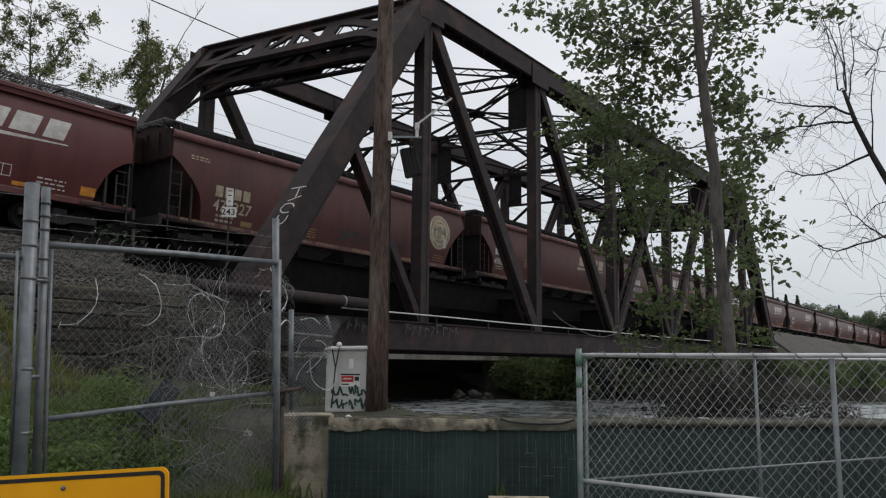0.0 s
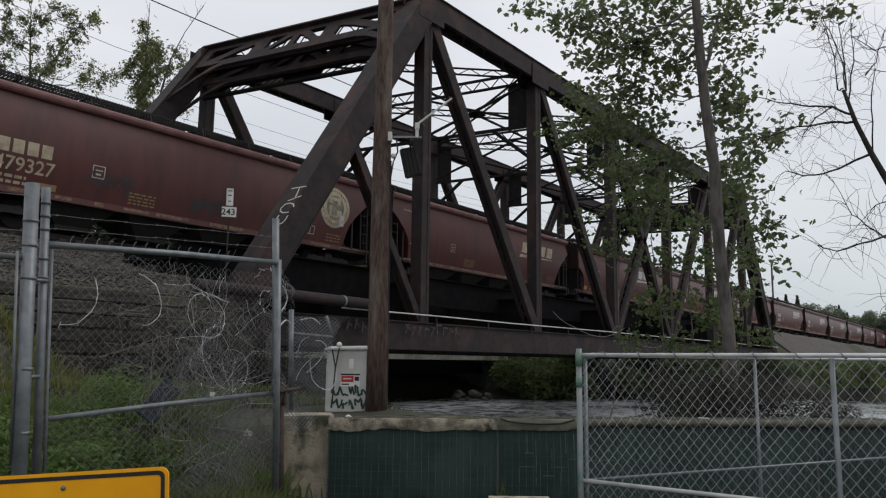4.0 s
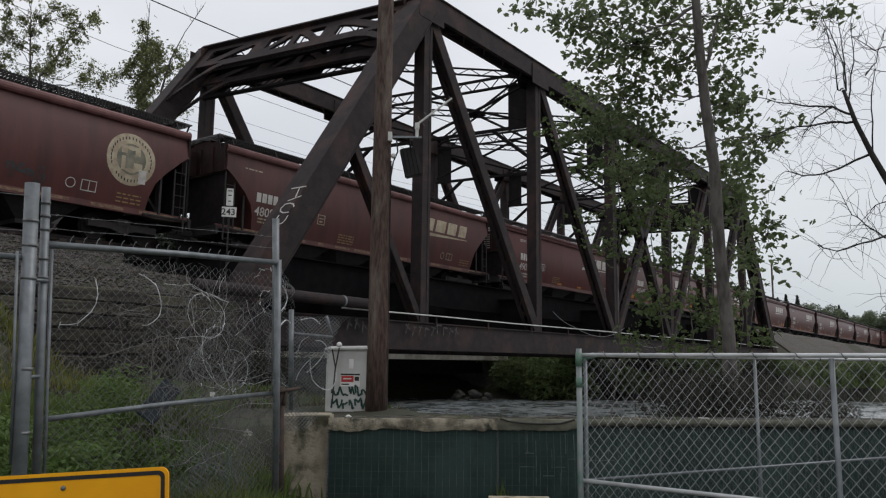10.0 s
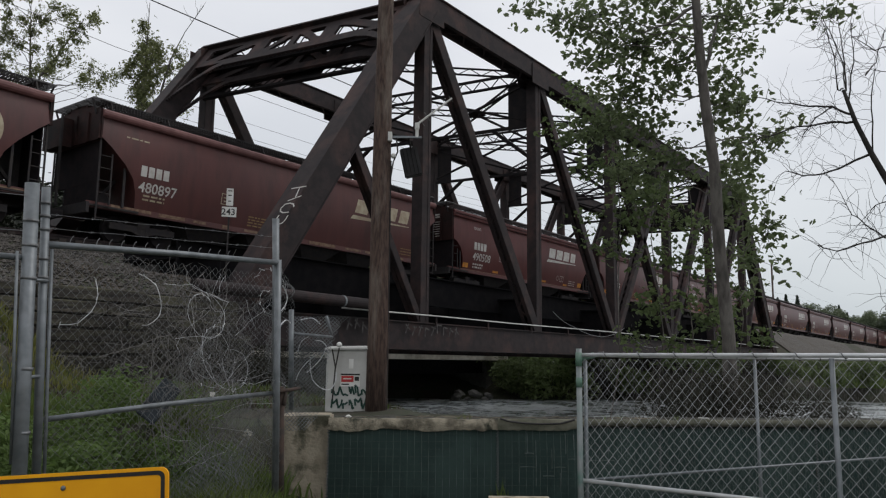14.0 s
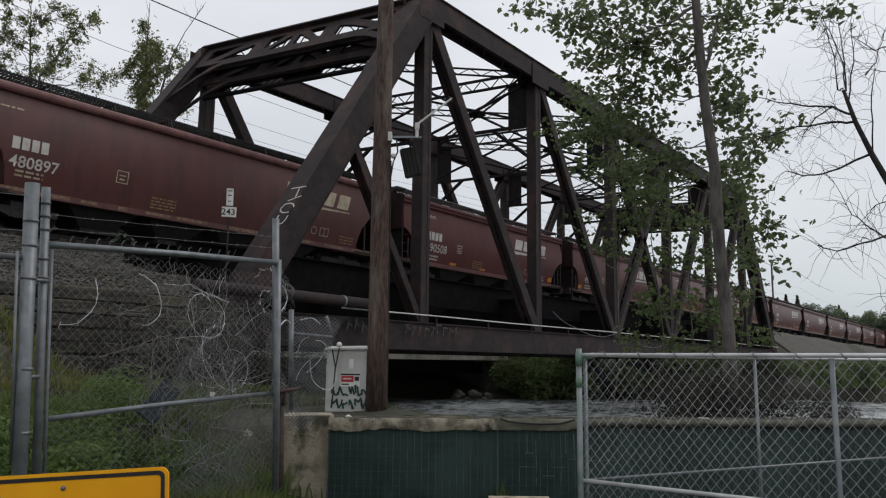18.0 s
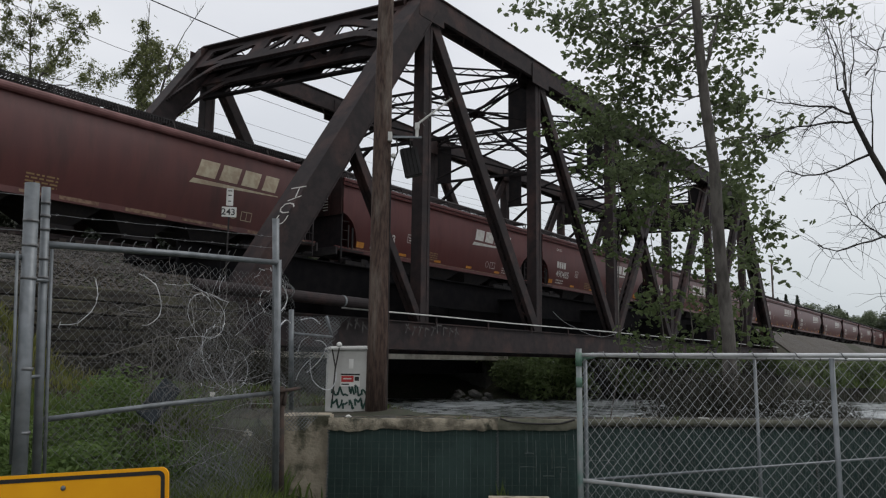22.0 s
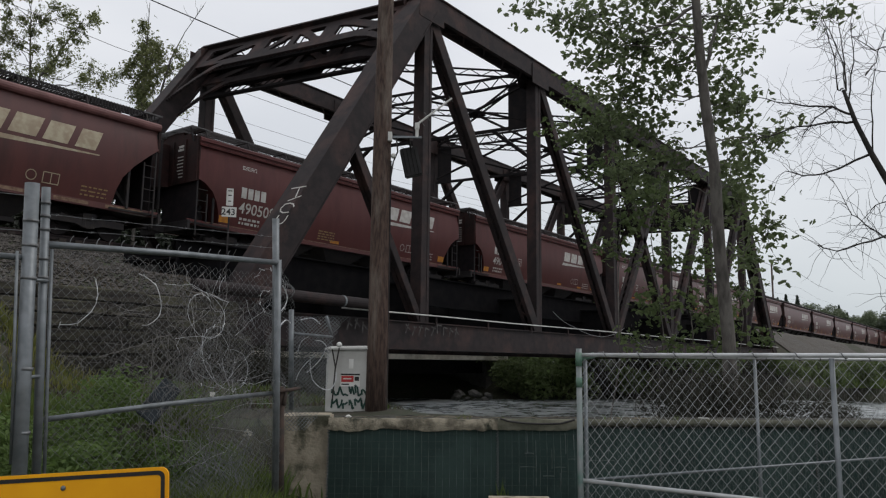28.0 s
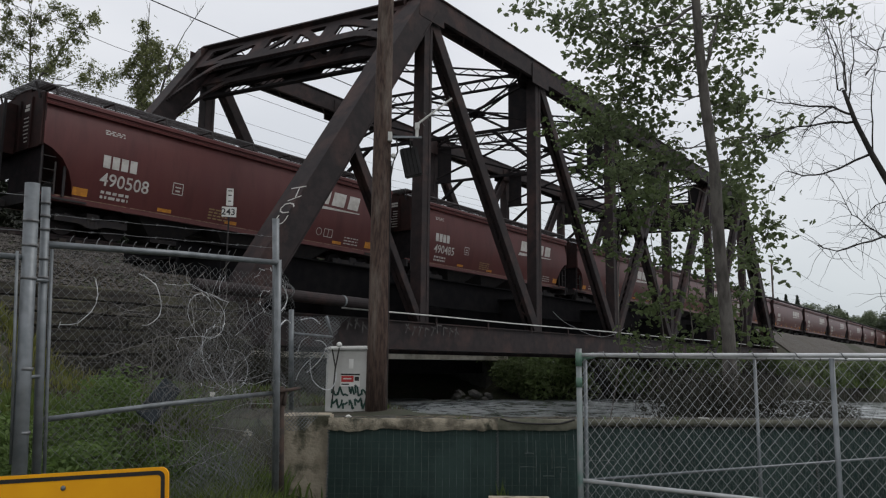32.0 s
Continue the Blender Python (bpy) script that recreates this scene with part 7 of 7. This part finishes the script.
    stand = (
        ((-3.0, 0.0), (-2.7, 6.9), (-3.0, 10.5), (-3.3, 14.6)), ((-4.9, 13.9), (-3.0, 14.1), (-1.4, 13.8), (-0.7, 13.2), (-4.1, 12.7), (-2.2, 12.4), (-4.7, 11.7), (-2.8, 11.2), (-1.5, 12.0), (-3.4, 10.0),
                                                                  (-2.2, 9.6), (-2.8, 8.6), (-2.5, 7.6), (-4.1, 10.7), (-5.3, 13.1), (-4.8, 10.5), (-5.2, 8.4), (-4.0, 7.6), (-4.8, 9.4)), 290),
    stand += ((((-2.4, 0.0), (-2.0, 7.6), (-0.7, 9.4), (1.2, 12.6)), ((1.5, 13.0), (0.5, 12.7), (1.0, 12.0), (0.2, 11.5), (-0.5, 10.7), (0.7, 10.8), (-1.1, 9.9), (0.0, 9.7), (-1.2, 8.9), (-0.4, 8.8),
                                                                 (-1.6, 8.1), (0.4, 9.1), (-0.7, 7.9), (1.1, 7.9), (1.6, 7.5), (2.2, 12.5), (2.2, 8.4), (3.2, 7.5), (3.6, 8.1), (2.9, 6.8)), 240),
              (((6.5, 0.0), (6.3, 4.7), (6.4, 9.0), (6.4, 14.0)), ((6.3, 11.6), (6.6, 10.9), (5.9, 10.6), (7.1, 10.1), (5.5, 9.8), (6.5, 9.7), (7.6, 9.4), (5.1, 9.0), (6.1, 8.8), (7.1, 8.7), (8.0, 8.6), (4.8, 8.2),
                                                              (5.7, 8.0), (6.7, 7.9), (7.7, 7.8), (5.5, 7.1), (6.4, 7.0), (7.3, 6.8), (5.8, 6.2), (6.7, 6.0), (6.3, 5.2), (7.2, 5.3)), 480),
              (((7.6, 0.0), (7.8, 6.5), (8.4, 9.2), (9.4, 11.5), (10.8, 13.8)), ((9.2, 9.7), (9.5, 8.9), (9.0, 8.3), (9.5, 7.6), (10.0, 5.4), (9.9, 4.7), (8.7, 7.1)), 230))
    for g, (line, cl, n) in enumerate(stand):
        base = at(*line[0])
        base.z = 0.8
        tree = thing("poplar_tree", Matrix.Translation(base), "tall upright poplar with thin spring foliage behind the railway", "tree", "trees behind the railway")
        path = [Vector((0, 0, 0))] + [at(*p) - base for p in line[1:]]
        bm = B()
        tube(bm, path, [0.22, 0.09, 0.065, 0.03, 0.02][:len(path) - 1] + [0.02], 8)
        part("trunk", bm, BARK, tree)
        leaves = []
        for c, pts, lv in sprays(org - base, cl, rng, n, 0.58, 1.1):
            h = c.z - rng.uniform(0.9, 1.6)
            k = 0
            while k < len(path) - 2 and path[k + 1].z < h:
                k += 1
            a, b = path[k], path[k + 1]
            root = a.lerp(b, min(1, max(0, (h - a.z) / (b.z - a.z))))
            bm = B()
            limb(bm, root, c, 0.035, 0.012, rng, 0.07, 5)
            for e in pts:
                limb(bm, c, e + Vector((0, 0, 0.35)), 0.012, 0.006, rng, 0.1, 3)
            part("branch", bm, BARK, tree)
            leaves += [c + Vector(((p - c).x, (p - c).y, (p - c).z * 1.25)) for p in lv]
        tagged(child("crown", leaf_mesh("crown", leaves, 0.185, LEAF_FAR, 3 + g, lobed=False), tree, "clumpy olive-green crown"), kind="stuff")
        if g > 1:
            # bare leader twigs
            top = path[-1]
            for k in range(5):
                f = 0.25 + 0.14 * k
                a = path[-2].lerp(top, f)
                bm = B()
                limb(bm, a, a + RIGHT * rng.uniform(-1.0, 1.0) + Vector((0, 0, rng.uniform(0.7, 1.6))), 0.022, 0.008, rng, 0.1, 5)
                part("branch", bm, BARK, tree)


build_far_trees()


def shrub_mesh(name, radius, height, n, size, mat, seed, lobed=False):
    rng = random.Random(seed)
    pts = []
    lumps = [(rng.uniform(-0.7, 0.7) * radius, rng.uniform(-0.5, 0.5) * radius, rng.uniform(0.25, 0.8) * height, rng.uniform(0.3, 0.5)) for _ in range(9)]
    for _ in range(n):
        x, y, z, r = rng.choice(lumps)
        d = Vector([rng.gauss(0, 1) for _ in range(3)]).normalized() * (r * rng.uniform(0.55, 1.05))
        pts.append(Vector((x + d.x * radius, y + d.y * radius, max(0.0, z + d.z * height * 0.6))))
    return leaf_mesh(name, pts, size, mat, seed, lobed, droop=0.2)


def build_bank_shrubs():
    rng = random.Random(21)
    shapes = [shrub_mesh("foliage", 2.6, 3.0, 1500, 0.30, BUSH, 50 + k) for k in range(3)] + [shrub_mesh("foliage", 2.4, 2.4, 1300, 0.22, BRAMBLE, 60)]
    for k in range(42):
        t = 9.6 + 40 * k / 41 + rng.uniform(-0.5, 0.5)
        q = 58.6 + rng.uniform(0, 5.5)
        x, y = 0.745 * q + 0.667 * t, 0.667 * q - 0.745 * t
        brown = (16.5 < t < 34 and rng.random() < 0.7)
        s = rng.uniform(0.75, 1.25) * (0.62 if t > 27 else 1.0)
        lab = "tangled leafless brown thicket on the far river bank" if brown else "dense green shrub on the far river bank"
        sh = thing("bank_shrub", pose(x, y, max(ground_z(x, y), WATER_Z) - 0.15, 0, 0, rng.uniform(0, 360)) @ Matrix.Scale(s, 4), lab, "shrub", "shrubs on the far bank")
        tagged(child("foliage", shapes[3] if brown else shapes[k % 3], sh), kind="stuff")
        bm = B()
        for j in range(5):
            a = rng.uniform(0, math.tau)
            limb(bm, (0, 0, -0.2), (1.2 * math.cos(a), 1.2 * math.sin(a), rng.uniform(1.2, 2.4)), 0.05, 0.015, rng, 0.1, 4)
        part("stem", bm, BARK_DARK, sh)


build_bank_shrubs()


def build_track_hedge():
    """Added undergrowth along the far side of the railway, darkened for the shade under the train."""
    rng = random.Random(61)
    shapes = [shrub_mesh("foliage", 2.2, 3.0, 2200, 0.22, DARK_BUSH, 90 + k) for k in range(2)]
    for k in range(16):
        x = -6 + k * 1.2 + rng.uniform(-0.4, 0.4)
        y = 31.6 + rng.uniform(-0.6, 0.8)
        sh = thing("trackside_shrub", pose(x, y, ground_z(x, y) - 0.3, 0, 0, rng.uniform(0, 360)) @ Matrix.Scale(rng.uniform(1.1, 1.3), 4), "added shrub darkened to close the gaps under the train", "shrub", "shrubs behind the track")
        tagged(child("foliage", shapes[k % 2], sh), kind="stuff")
        bm = B()
        for j in range(4):
            a = rng.uniform(0, math.tau)
            limb(bm, (0, 0, -0.2), (1.0 * math.cos(a), 1.0 * math.sin(a), rng.uniform(1.0, 2.2)), 0.04, 0.015, rng, 0.1, 4)
        part("stem", bm, BARK_DARK, sh)


build_track_hedge()


def build_river_thickets():
    """Dark brambles round the tree's foot and beside the bridge seat."""
    rng = random.Random(64)
    dark = shrub_mesh("foliage", 1.05, 1.3, 4600, 0.06, THICKET, 71)
    for x, y, z, s in ((13.1, 4.7, 0.35, 1.0), (13.7, 4.0, 0.3, 1.05), (14.2, 3.2, 0.3, 0.95), (14.7, 2.4, 0.2, 0.75), (12.5, 14.9, 0.3, 1.5), (13.3, 15.1, 0.2, 1.4), (11.6, 15.2, 0.3, 1.0)):
        sh = thing("bramble_thicket", pose(x, y, z, 0, 0, rng.uniform(0, 360)) @ Matrix.Scale(s, 4), "dark brown bramble thicket at the river's edge", "bramble", "river edge brambles")
        tagged(child("foliage", dark, sh), kind="stuff")
        bm = B()
        for j in range(40):
            a = rng.uniform(0, math.tau)
            r = rng.uniform(0.5, 1.1)
            limb(bm, (0.3 * math.cos(a * 3), 0.3 * math.sin(a * 3), -0.5), (r * math.cos(a), r * math.sin(a), rng.uniform(0.4, 1.35)), 0.008, 0.003, rng, 0.25, 5)
        tagged(part("cane_tangle", bm, BARK_DARK, sh), kind="stuff")


THICKET = material("withered_bramble_leaf", (0.042, 0.044, 0.032), 0.8, 0, (0.058, 0.052, 0.040), 2.0, random_tone=0.4, bump=0, leaf=True)
build_river_thickets()


def build_riprap():
    rng = random.Random(2)
    shapes = []
    for k in range(4):
        bm = B()
        bmesh.ops.create_icosphere(bm, subdivisions=1, radius=0.5)
        for v in bm.verts:
            v.co *= rng.uniform(0.7, 1.25)
            v.co.z *= 0.65
        shapes.append(mesh_of(bm, "bank_rock", ROCK))
    for k in range(9):
        t = 6.6 + 0.34 * k + rng.uniform(-0.3, 0.3)
        q = 57.6 + rng.uniform(-0.3, 0.6)
        x, y = 0.745 * q + 0.667 * t, 0.667 * q - 0.745 * t
        ob = tagged(new("bank_rock", shapes[k % 4]), "pale grey broken rock at the water's edge", "rock", "bank rocks")
        ob.matrix_basis = pose(x, y, WATER_Z + rng.uniform(0.0, 0.6), rng.uniform(-20, 20), 0, rng.uniform(0, 360)) @ Matrix.Scale(rng.uniform(0.45, 0.95), 4)


build_riprap()


def lump_points(rng, n, lumps):
    """Points on the outside of overlapping rounded leaf masses."""
    pts = []
    for _ in range(n):
        x, y, z, r = rng.choice(lumps)
        d = Vector([rng.gauss(0, 1) for _ in range(3)]).normalized() * (r * rng.uniform(0.75, 1.08))
        pts.append(Vector((x + d.x, y + d.y, z + d.z * 0.85)))
    return pts


def build_treeline():
    """The wooded rise beyond the far end of the railway."""
    rng = random.Random(6)
    lumps = [(0, 0, 8.2, 1.3), (1.2, 0.4, 6.9, 1.4), (-1.2, 0.5, 6.8, 1.5), (0.2, -1.2, 6.6, 1.4), (0.3, 1.3, 6.4, 1.4), (1.9, -0.6, 5.3, 1.3), (-1.9, -0.5, 5.2, 1.4), (0, 0, 5.4, 1.9), (0.9, 1.5, 4.6, 1.4), (-0.8, -1.6, 4.6, 1.4),
             (1.6, 0.8, 3.6, 1.2), (-1.5, 0.9, 3.4, 1.3), (0.2, -0.2, 3.4, 1.6), (0.4, 0.2, 1.8, 1.5)]
    broad = leaf_mesh("crown", lump_points(rng, 6500, lumps), 0.42, LEAF_WOOD, 1, False, 0.2)
    cone = leaf_mesh("crown", [Vector((c * (1 - h) * math.cos(a), c * (1 - h) * math.sin(a), h)) * 10 for h, c, a in [(0.12 + 0.88 * rng.random(), 0.26 * math.sqrt(rng.random()), rng.uniform(0, math.tau)) for _ in range(5000)]], 0.24, LEAF_CONIFER, 2, False, 0.9)
    low_crown = leaf_mesh("crown", [Vector((max(-0.4, min(0.4, rng.gauss(0, 0.2))), max(-0.4, min(0.4, rng.gauss(0, 0.2))), rng.uniform(0.02, 0.97))) * 10 for _ in range(5000)], 0.42, BUSH, 4, False, 0.2)
    # Copy of the crown in dark leaves, for the shade below the train.
    shade_crown = low_crown.copy()
    shade_crown.materials.clear()
    shade_crown.materials.append(DARK_BUSH)
    bm = B()
    tube(bm, [(0, 0, -2), (0, 0, 6.5)], [0.3, 0.12], 6)
    stem = mesh_of(bm, "trunk", BARK_DARK)
    for k in range(64):
        u = k / 63
        d = rng.uniform(210, 300)
        ang = radians(22.4 + 9.9 * u + rng.uniform(-0.3, 0.3))
        dirv = (AWAY * math.cos(ang) + RIGHT * math.sin(ang))
        x, y = dirv.x * d, dirv.y * d
        coni = rng.random() < 0.28
        h = (9.0 + 8.0 * (1 - u) + rng.uniform(-2.6, 2.6)) * d / 255
        tree = thing("far_tree", pose(x, y, 5, 0, 0, rng.uniform(0, 360)) @ Matrix.Scale(h / 10, 4),
                     "distant dark conifer on the rise" if coni else "distant round broadleaf tree on the rise", "tree", "distant trees")
        tagged(child("crown", cone if coni else broad, tree), kind="stuff")
        child("trunk", stem, tree)
    for k in range(14):
        ang = radians(1.5 + 9 * k / 13 + rng.uniform(-0.3, 0.3))
        d = rng.uniform(125, 150)
        dirv = AWAY * math.cos(ang) + RIGHT * math.sin(ang)
        h = d * (0.205 - 0.0065 * k + rng.uniform(-0.012, 0.008))
        tree = thing("far_tree", pose(dirv.x * d, dirv.y * d, 1, 0, 0, rng.uniform(0, 360)) @ Matrix.Scale(h / 10, 4), "distant round broadleaf tree beyond the river", "tree", "distant trees")
        tagged(child("crown", broad, tree), kind="stuff")
        child("trunk", stem, tree)
    # Trees added on the far bank, high enough to hide sky under the cars.
    for k in range(30):
        t = -62 + 62 * k / 29 + rng.uniform(-1, 1)
        q = 64 + rng.uniform(-1.5, 6)
        x, y = 0.745 * q + 0.667 * t, 0.667 * q - 0.745 * t
        h = 0.235 * y + rng.uniform(-0.6, 0.6)
        tree = thing("bank_tree", pose(x, y, 0.6, 0, 0, rng.uniform(0, 360)) @ Matrix.Scale(h / 10, 4), "added broadleaf tree closing the gaps below the train", "tree", "trees on the far bank")
        tagged(child("crown", shade_crown if y > 46 else low_crown, tree), kind="stuff")
        child("trunk", stem, tree)
    for k in range(10):
        t = 3 + 16 * k / 9 + rng.uniform(-0.6, 0.6)
        q = 66 + rng.uniform(-1, 4)
        x, y = 0.745 * q + 0.667 * t, 0.667 * q - 0.745 * t
        tree = thing("bank_tree", pose(x, y, 0.9, 0, 0, rng.uniform(0, 360)) @ Matrix.Scale(rng.uniform(0.58, 0.72), 4), "low bushy green tree on the far river bank", "tree", "trees on the far bank")
        tagged(child("crown", low_crown, tree), kind="stuff")
        child("trunk", stem, tree)
    # bare gravel side of the far embankment
    xs, ys = [78 + 2.5 * i for i in range(60)], [13.4 + 0.55 * j for j in range(15)]
    verts = [(x, y, ground_z(x, y) + 0.12 + 0.08 * noise.noise(Vector((x * 0.6, y * 0.9, 4)))) for y in ys for x in xs]
    n = len(xs)
    me = bpy.data.meshes.new("embankment_gravel")
    me.from_pydata(verts, [], [(j * n + i, j * n + i + 1, (j + 1) * n + i + 1, (j + 1) * n + i) for j in range(len(ys) - 1) for i in range(n - 1)])
    me.materials.append(BALLAST)
    tagged(new("embankment_gravel", me), "bare grey-brown gravel slope below the far track", "gravel", kind="stuff")
    # far utility pole beside the track
    pl = thing("far_utility_pole", pose(157.9, 36.4, 4), "distant thin utility pole beside the railway", "utility pole")
    bm = B()
    tube(bm, [(0, 0, 0), (0, 0, 18.2)], [0.22, 0.16], 8)
    part("shaft", bm, POLE_WOOD, pl)
    for z in (18.0, 16.2):
        bm = B()
        beam(bm, (-0.4, -0.5, z), (0.9, -1.2, z), 0.14, 0.14)
        part("crossarm", bm, POLE_WOOD, pl)


LEAF_WOOD = material("distant_wood_leaf", (0.17, 0.20, 0.125), 0.7, 0, (0.12, 0.15, 0.09), 0.5, random_tone=0.3, bump=0, leaf=True)
LEAF_CONIFER = material("dark_conifer_needles", (0.085, 0.11, 0.08), 0.7, 0, (0.06, 0.085, 0.06), 0.6, random_tone=0.3, bump=0, leaf=True)
build_treeline()


def blades(name, patch, n, h0, h1, mat, seed, label, width=0.012, keep=None):
    """Grass blades over a rectangle of ground."""
    rng = random.Random(seed)
    x0, y0, x1, y1 = patch
    verts, faces = [], []
    while len(faces) < 2 * n:
        x, y = rng.uniform(x0, x1), rng.uniform(y0, y1)
        d = noise.noise(Vector((x * 0.8, y * 0.8, seed)))
        if d < rng.uniform(-0.5, 0.3) or (keep and not keep(x, y)):
            n -= 0.2
            continue
        z = ground_z(x, y) - 0.02
        h = rng.uniform(h0, h1) * (1 + 0.6 * d)
        a = rng.uniform(0, math.tau)
        w = width * rng.uniform(0.7, 1.5)
        lx, ly = math.cos(a) * h * rng.uniform(0.1, 0.6), math.sin(a) * h * rng.uniform(0.1, 0.6)
        cx, cy = -math.sin(a + 0.6) * w, math.cos(a + 0.6) * w
        b = len(verts)
        verts += [(x - cx, y - cy, z), (x + cx, y + cy, z), (x + lx * 0.4 + cx * 0.8, y + ly * 0.4 + cy * 0.8, z + h * 0.6), (x + lx * 0.4 - cx * 0.8, y + ly * 0.4 - cy * 0.8, z + h * 0.6), (x + lx, y + ly, z + h)]
        faces += [(b, b + 1, b + 2, b + 3), (b + 3, b + 2, b + 4)]
    me = bpy.data.meshes.new(name)
    me.from_pydata(verts, [], faces)
    me.materials.append(mat)
    tagged(new(name, me), label, "grass", kind="stuff")


DEAD_GRASS = material("dead_brown_grass", (0.095, 0.075, 0.05), 0.9, 0, (0.05, 0.04, 0.03), 1.5, random_tone=0.4, bump=0)
blades("grass", (1.5, 5.6, 9.5, 15.9), 15000, 0.10, 0.38, GRASS, 3, "rough green grass on the slope behind the gate", keep=lambda x, y: 0.667 * x - 0.745 * y < -2.0 and not (x > 6.0 and y > 9.4) and not (x > 5.2 and y > 12))
blades("grass", (4.0, 13.6, 8.3, 15.6), 4200, 0.08, 0.28, DRY_GRASS, 5, "yellowing grass on the mound by the timber wall")
blades("grass", (2.0, 4.6, 6.0, 6.4), 5000, 0.10, 0.35, GRASS, 7, "rough green grass at the foot of the gate")
blades("grass", (6.4, 9.6, 12.5, 15.8), 5200, 0.05, 0.22, GRASS, 15, "sparse short grass on the bare dirt mound")
blades("grass", (6.4, 9.6, 12.5, 15.8), 4200, 0.04, 0.16, DEAD_GRASS, 16, "dead brown grass and litter on the dirt mound", 0.02)
blades("grass", (3.9, 5.95, 5.6, 8.2), 5000, 0.12, 0.45, GRASS, 9, "long rank grass under the slumped mesh")
blades("grass", (4.5, 16.25, 13.0, 18.6), 2200, 0.04, 0.11, DEAD_GRASS, 18, "dead brown weeds on the gravel shoulder above the timber wall", 0.016)
blades("grass", (6.4, 15.2, 8.9, 15.85), 900, 0.2, 0.5, DRY_GRASS, 19, "yellow-green tussock against the timber wall", keep=lambda x, y: x < 8.7)
blades("grass", (68, 2, 84, 13), 3000, 0.3, 0.8, GRASS, 13, "long grass on the far embankment", 0.05)


def build_weeds():
    rng = random.Random(12)
    shapes = [shrub_mesh("foliage", 0.44, 0.55, 700, 0.055, WEED, 80 + k) for k in range(3)]
    spots = ((3.15, 6.9, 1.1), (3.45, 6.35, 0.9), (3.9, 6.5, 1.0), (3.6, 7.9, 1.4), (2.9, 8.2, 1.3), (4.3, 8.2, 1.3), (3.55, 6.9, 1.3), (4.0, 7.4, 1.5), (4.5, 7.6, 1.25), (3.3, 7.6, 1.2), (4.9, 8.3, 1.3), (5.4, 7.5, 0.9), (3.1, 6.5, 0.8), (4.4, 6.7, 0.9), (3.8, 8.6, 1.3), (5.6, 9.2, 1.2), (2.6, 7.5, 1.2), (6.6, 8.9, 0.8), (7.0, 10.2, 1.0), (4.7, 6.5, 0.9), (5.0, 6.9, 1.0), (4.6, 7.1, 1.1), (5.2, 7.4, 1.0), (4.2, 6.2, 0.7), (6.0, 8.0, 0.9))
    for k, (x, y, s) in enumerate(spots):
        w = thing("weed_clump", pose(x, y, ground_z(x, y) - 0.05, 0, 0, rng.uniform(0, 360)) @ Matrix.Scale(s, 4), "leafy green weed clump on the grassy slope", "weeds", "weed clumps")
        tagged(child("foliage", shapes[k % 3], w), kind="stuff")


WEED = material("fresh_weed_leaf", (0.135, 0.20, 0.055), 0.6, 0, (0.085, 0.135, 0.038), 2.0, random_tone=0.4, bump=0, leaf=True)
build_weeds()


def build_ballast_stones():
    """Loose gravel along the embankment shoulder above the timber wall."""
    rng = random.Random(44)
    verts, faces = [], []
    for _ in range(17000):
        x, y = rng.uniform(0, 13.4), rng.uniform(16.22, 23.9)
        r = rng.uniform(0.02, 0.075)
        c = Vector((x, y, ground_z(x, y) + r * 0.3))
        b = len(verts)
        for dx, dy, dz in ((1, 0, 0), (-1, 0, 0), (0, 1, 0), (0, -1, 0), (0, 0, 1), (0, 0, -1)):
            k = r * rng.uniform(0.6, 1.2)
            verts.append((c.x + dx * k, c.y + dy * k, c.z + dz * k * 0.8))
        for f in ((0, 2, 4), (2, 1, 4), (1, 3, 4), (3, 0, 4), (2, 0, 5), (1, 2, 5), (3, 1, 5), (0, 3, 5)):
            faces.append(tuple(b + i for i in f))
    me = bpy.data.meshes.new("ballast")
    me.from_pydata(verts, [], faces)
    me.materials.append(STONE)
    tagged(new("ballast", me), "loose grey-brown ballast gravel on the embankment shoulder", "gravel", kind="stuff")


STONE = material("ballast_stone", (0.085, 0.076, 0.068), 0.95, 0, (0.040, 0.036, 0.033), 3.0, random_tone=0.6, bump=0)
build_ballast_stones()


# ---- what moves: the slowing train ----
ROLLED = (0.0, 2.01, 3.97, 5.89, 7.77, 9.58, 11.34, 13.02, 14.64, 16.17, 17.62, 18.99, 20.28, 21.51, 22.67, 23.78, 24.85, 25.90, 26.93, 27.96, 29.01,
          30.09, 31.20, 32.35, 33.55, 34.81, 36.11, 37.46, 38.85, 40.26, 41.69, 43.12, 44.53)


def wheel_rows(x):
    """A turn of one radian from row to row, by the distance rolled."""
    rows = []
    steps = int(ROLLED[-1] / 0.457) + 1
    for k in range(steps + 1):
        d = min(ROLLED[-1], k * 0.457)
        i = max(j for j in range(len(ROLLED)) if ROLLED[j] <= d)
        t = float(i)
        if i < len(ROLLED) - 1:
            t += (d - ROLLED[i]) / (ROLLED[i + 1] - ROLLED[i])
        rows.append((t, pose(x, 0, 0.457, 0, -math.degrees(d / 0.457), 0)))
    return rows


def motions():
    # the river slides past under its banks
    river = bpy.data.objects["water"]
    walk(river, [(0.0, pose(0, 0, 0)), (16.0, pose(0, 10, 0)), (32.0, pose(0, 20, 0))])
    for s, car in CARS[:5]:
        for ob in car.children_recursive:
            if ob.name.startswith("wheelset"):
                walk(ob, wheel_rows(ob.location.x))
    for s, car in CARS:
        walk(car, [(float(t), pose(s - d, TRACK_Y, RAIL)) for t, d in enumerate(ROLLED)])


motions()
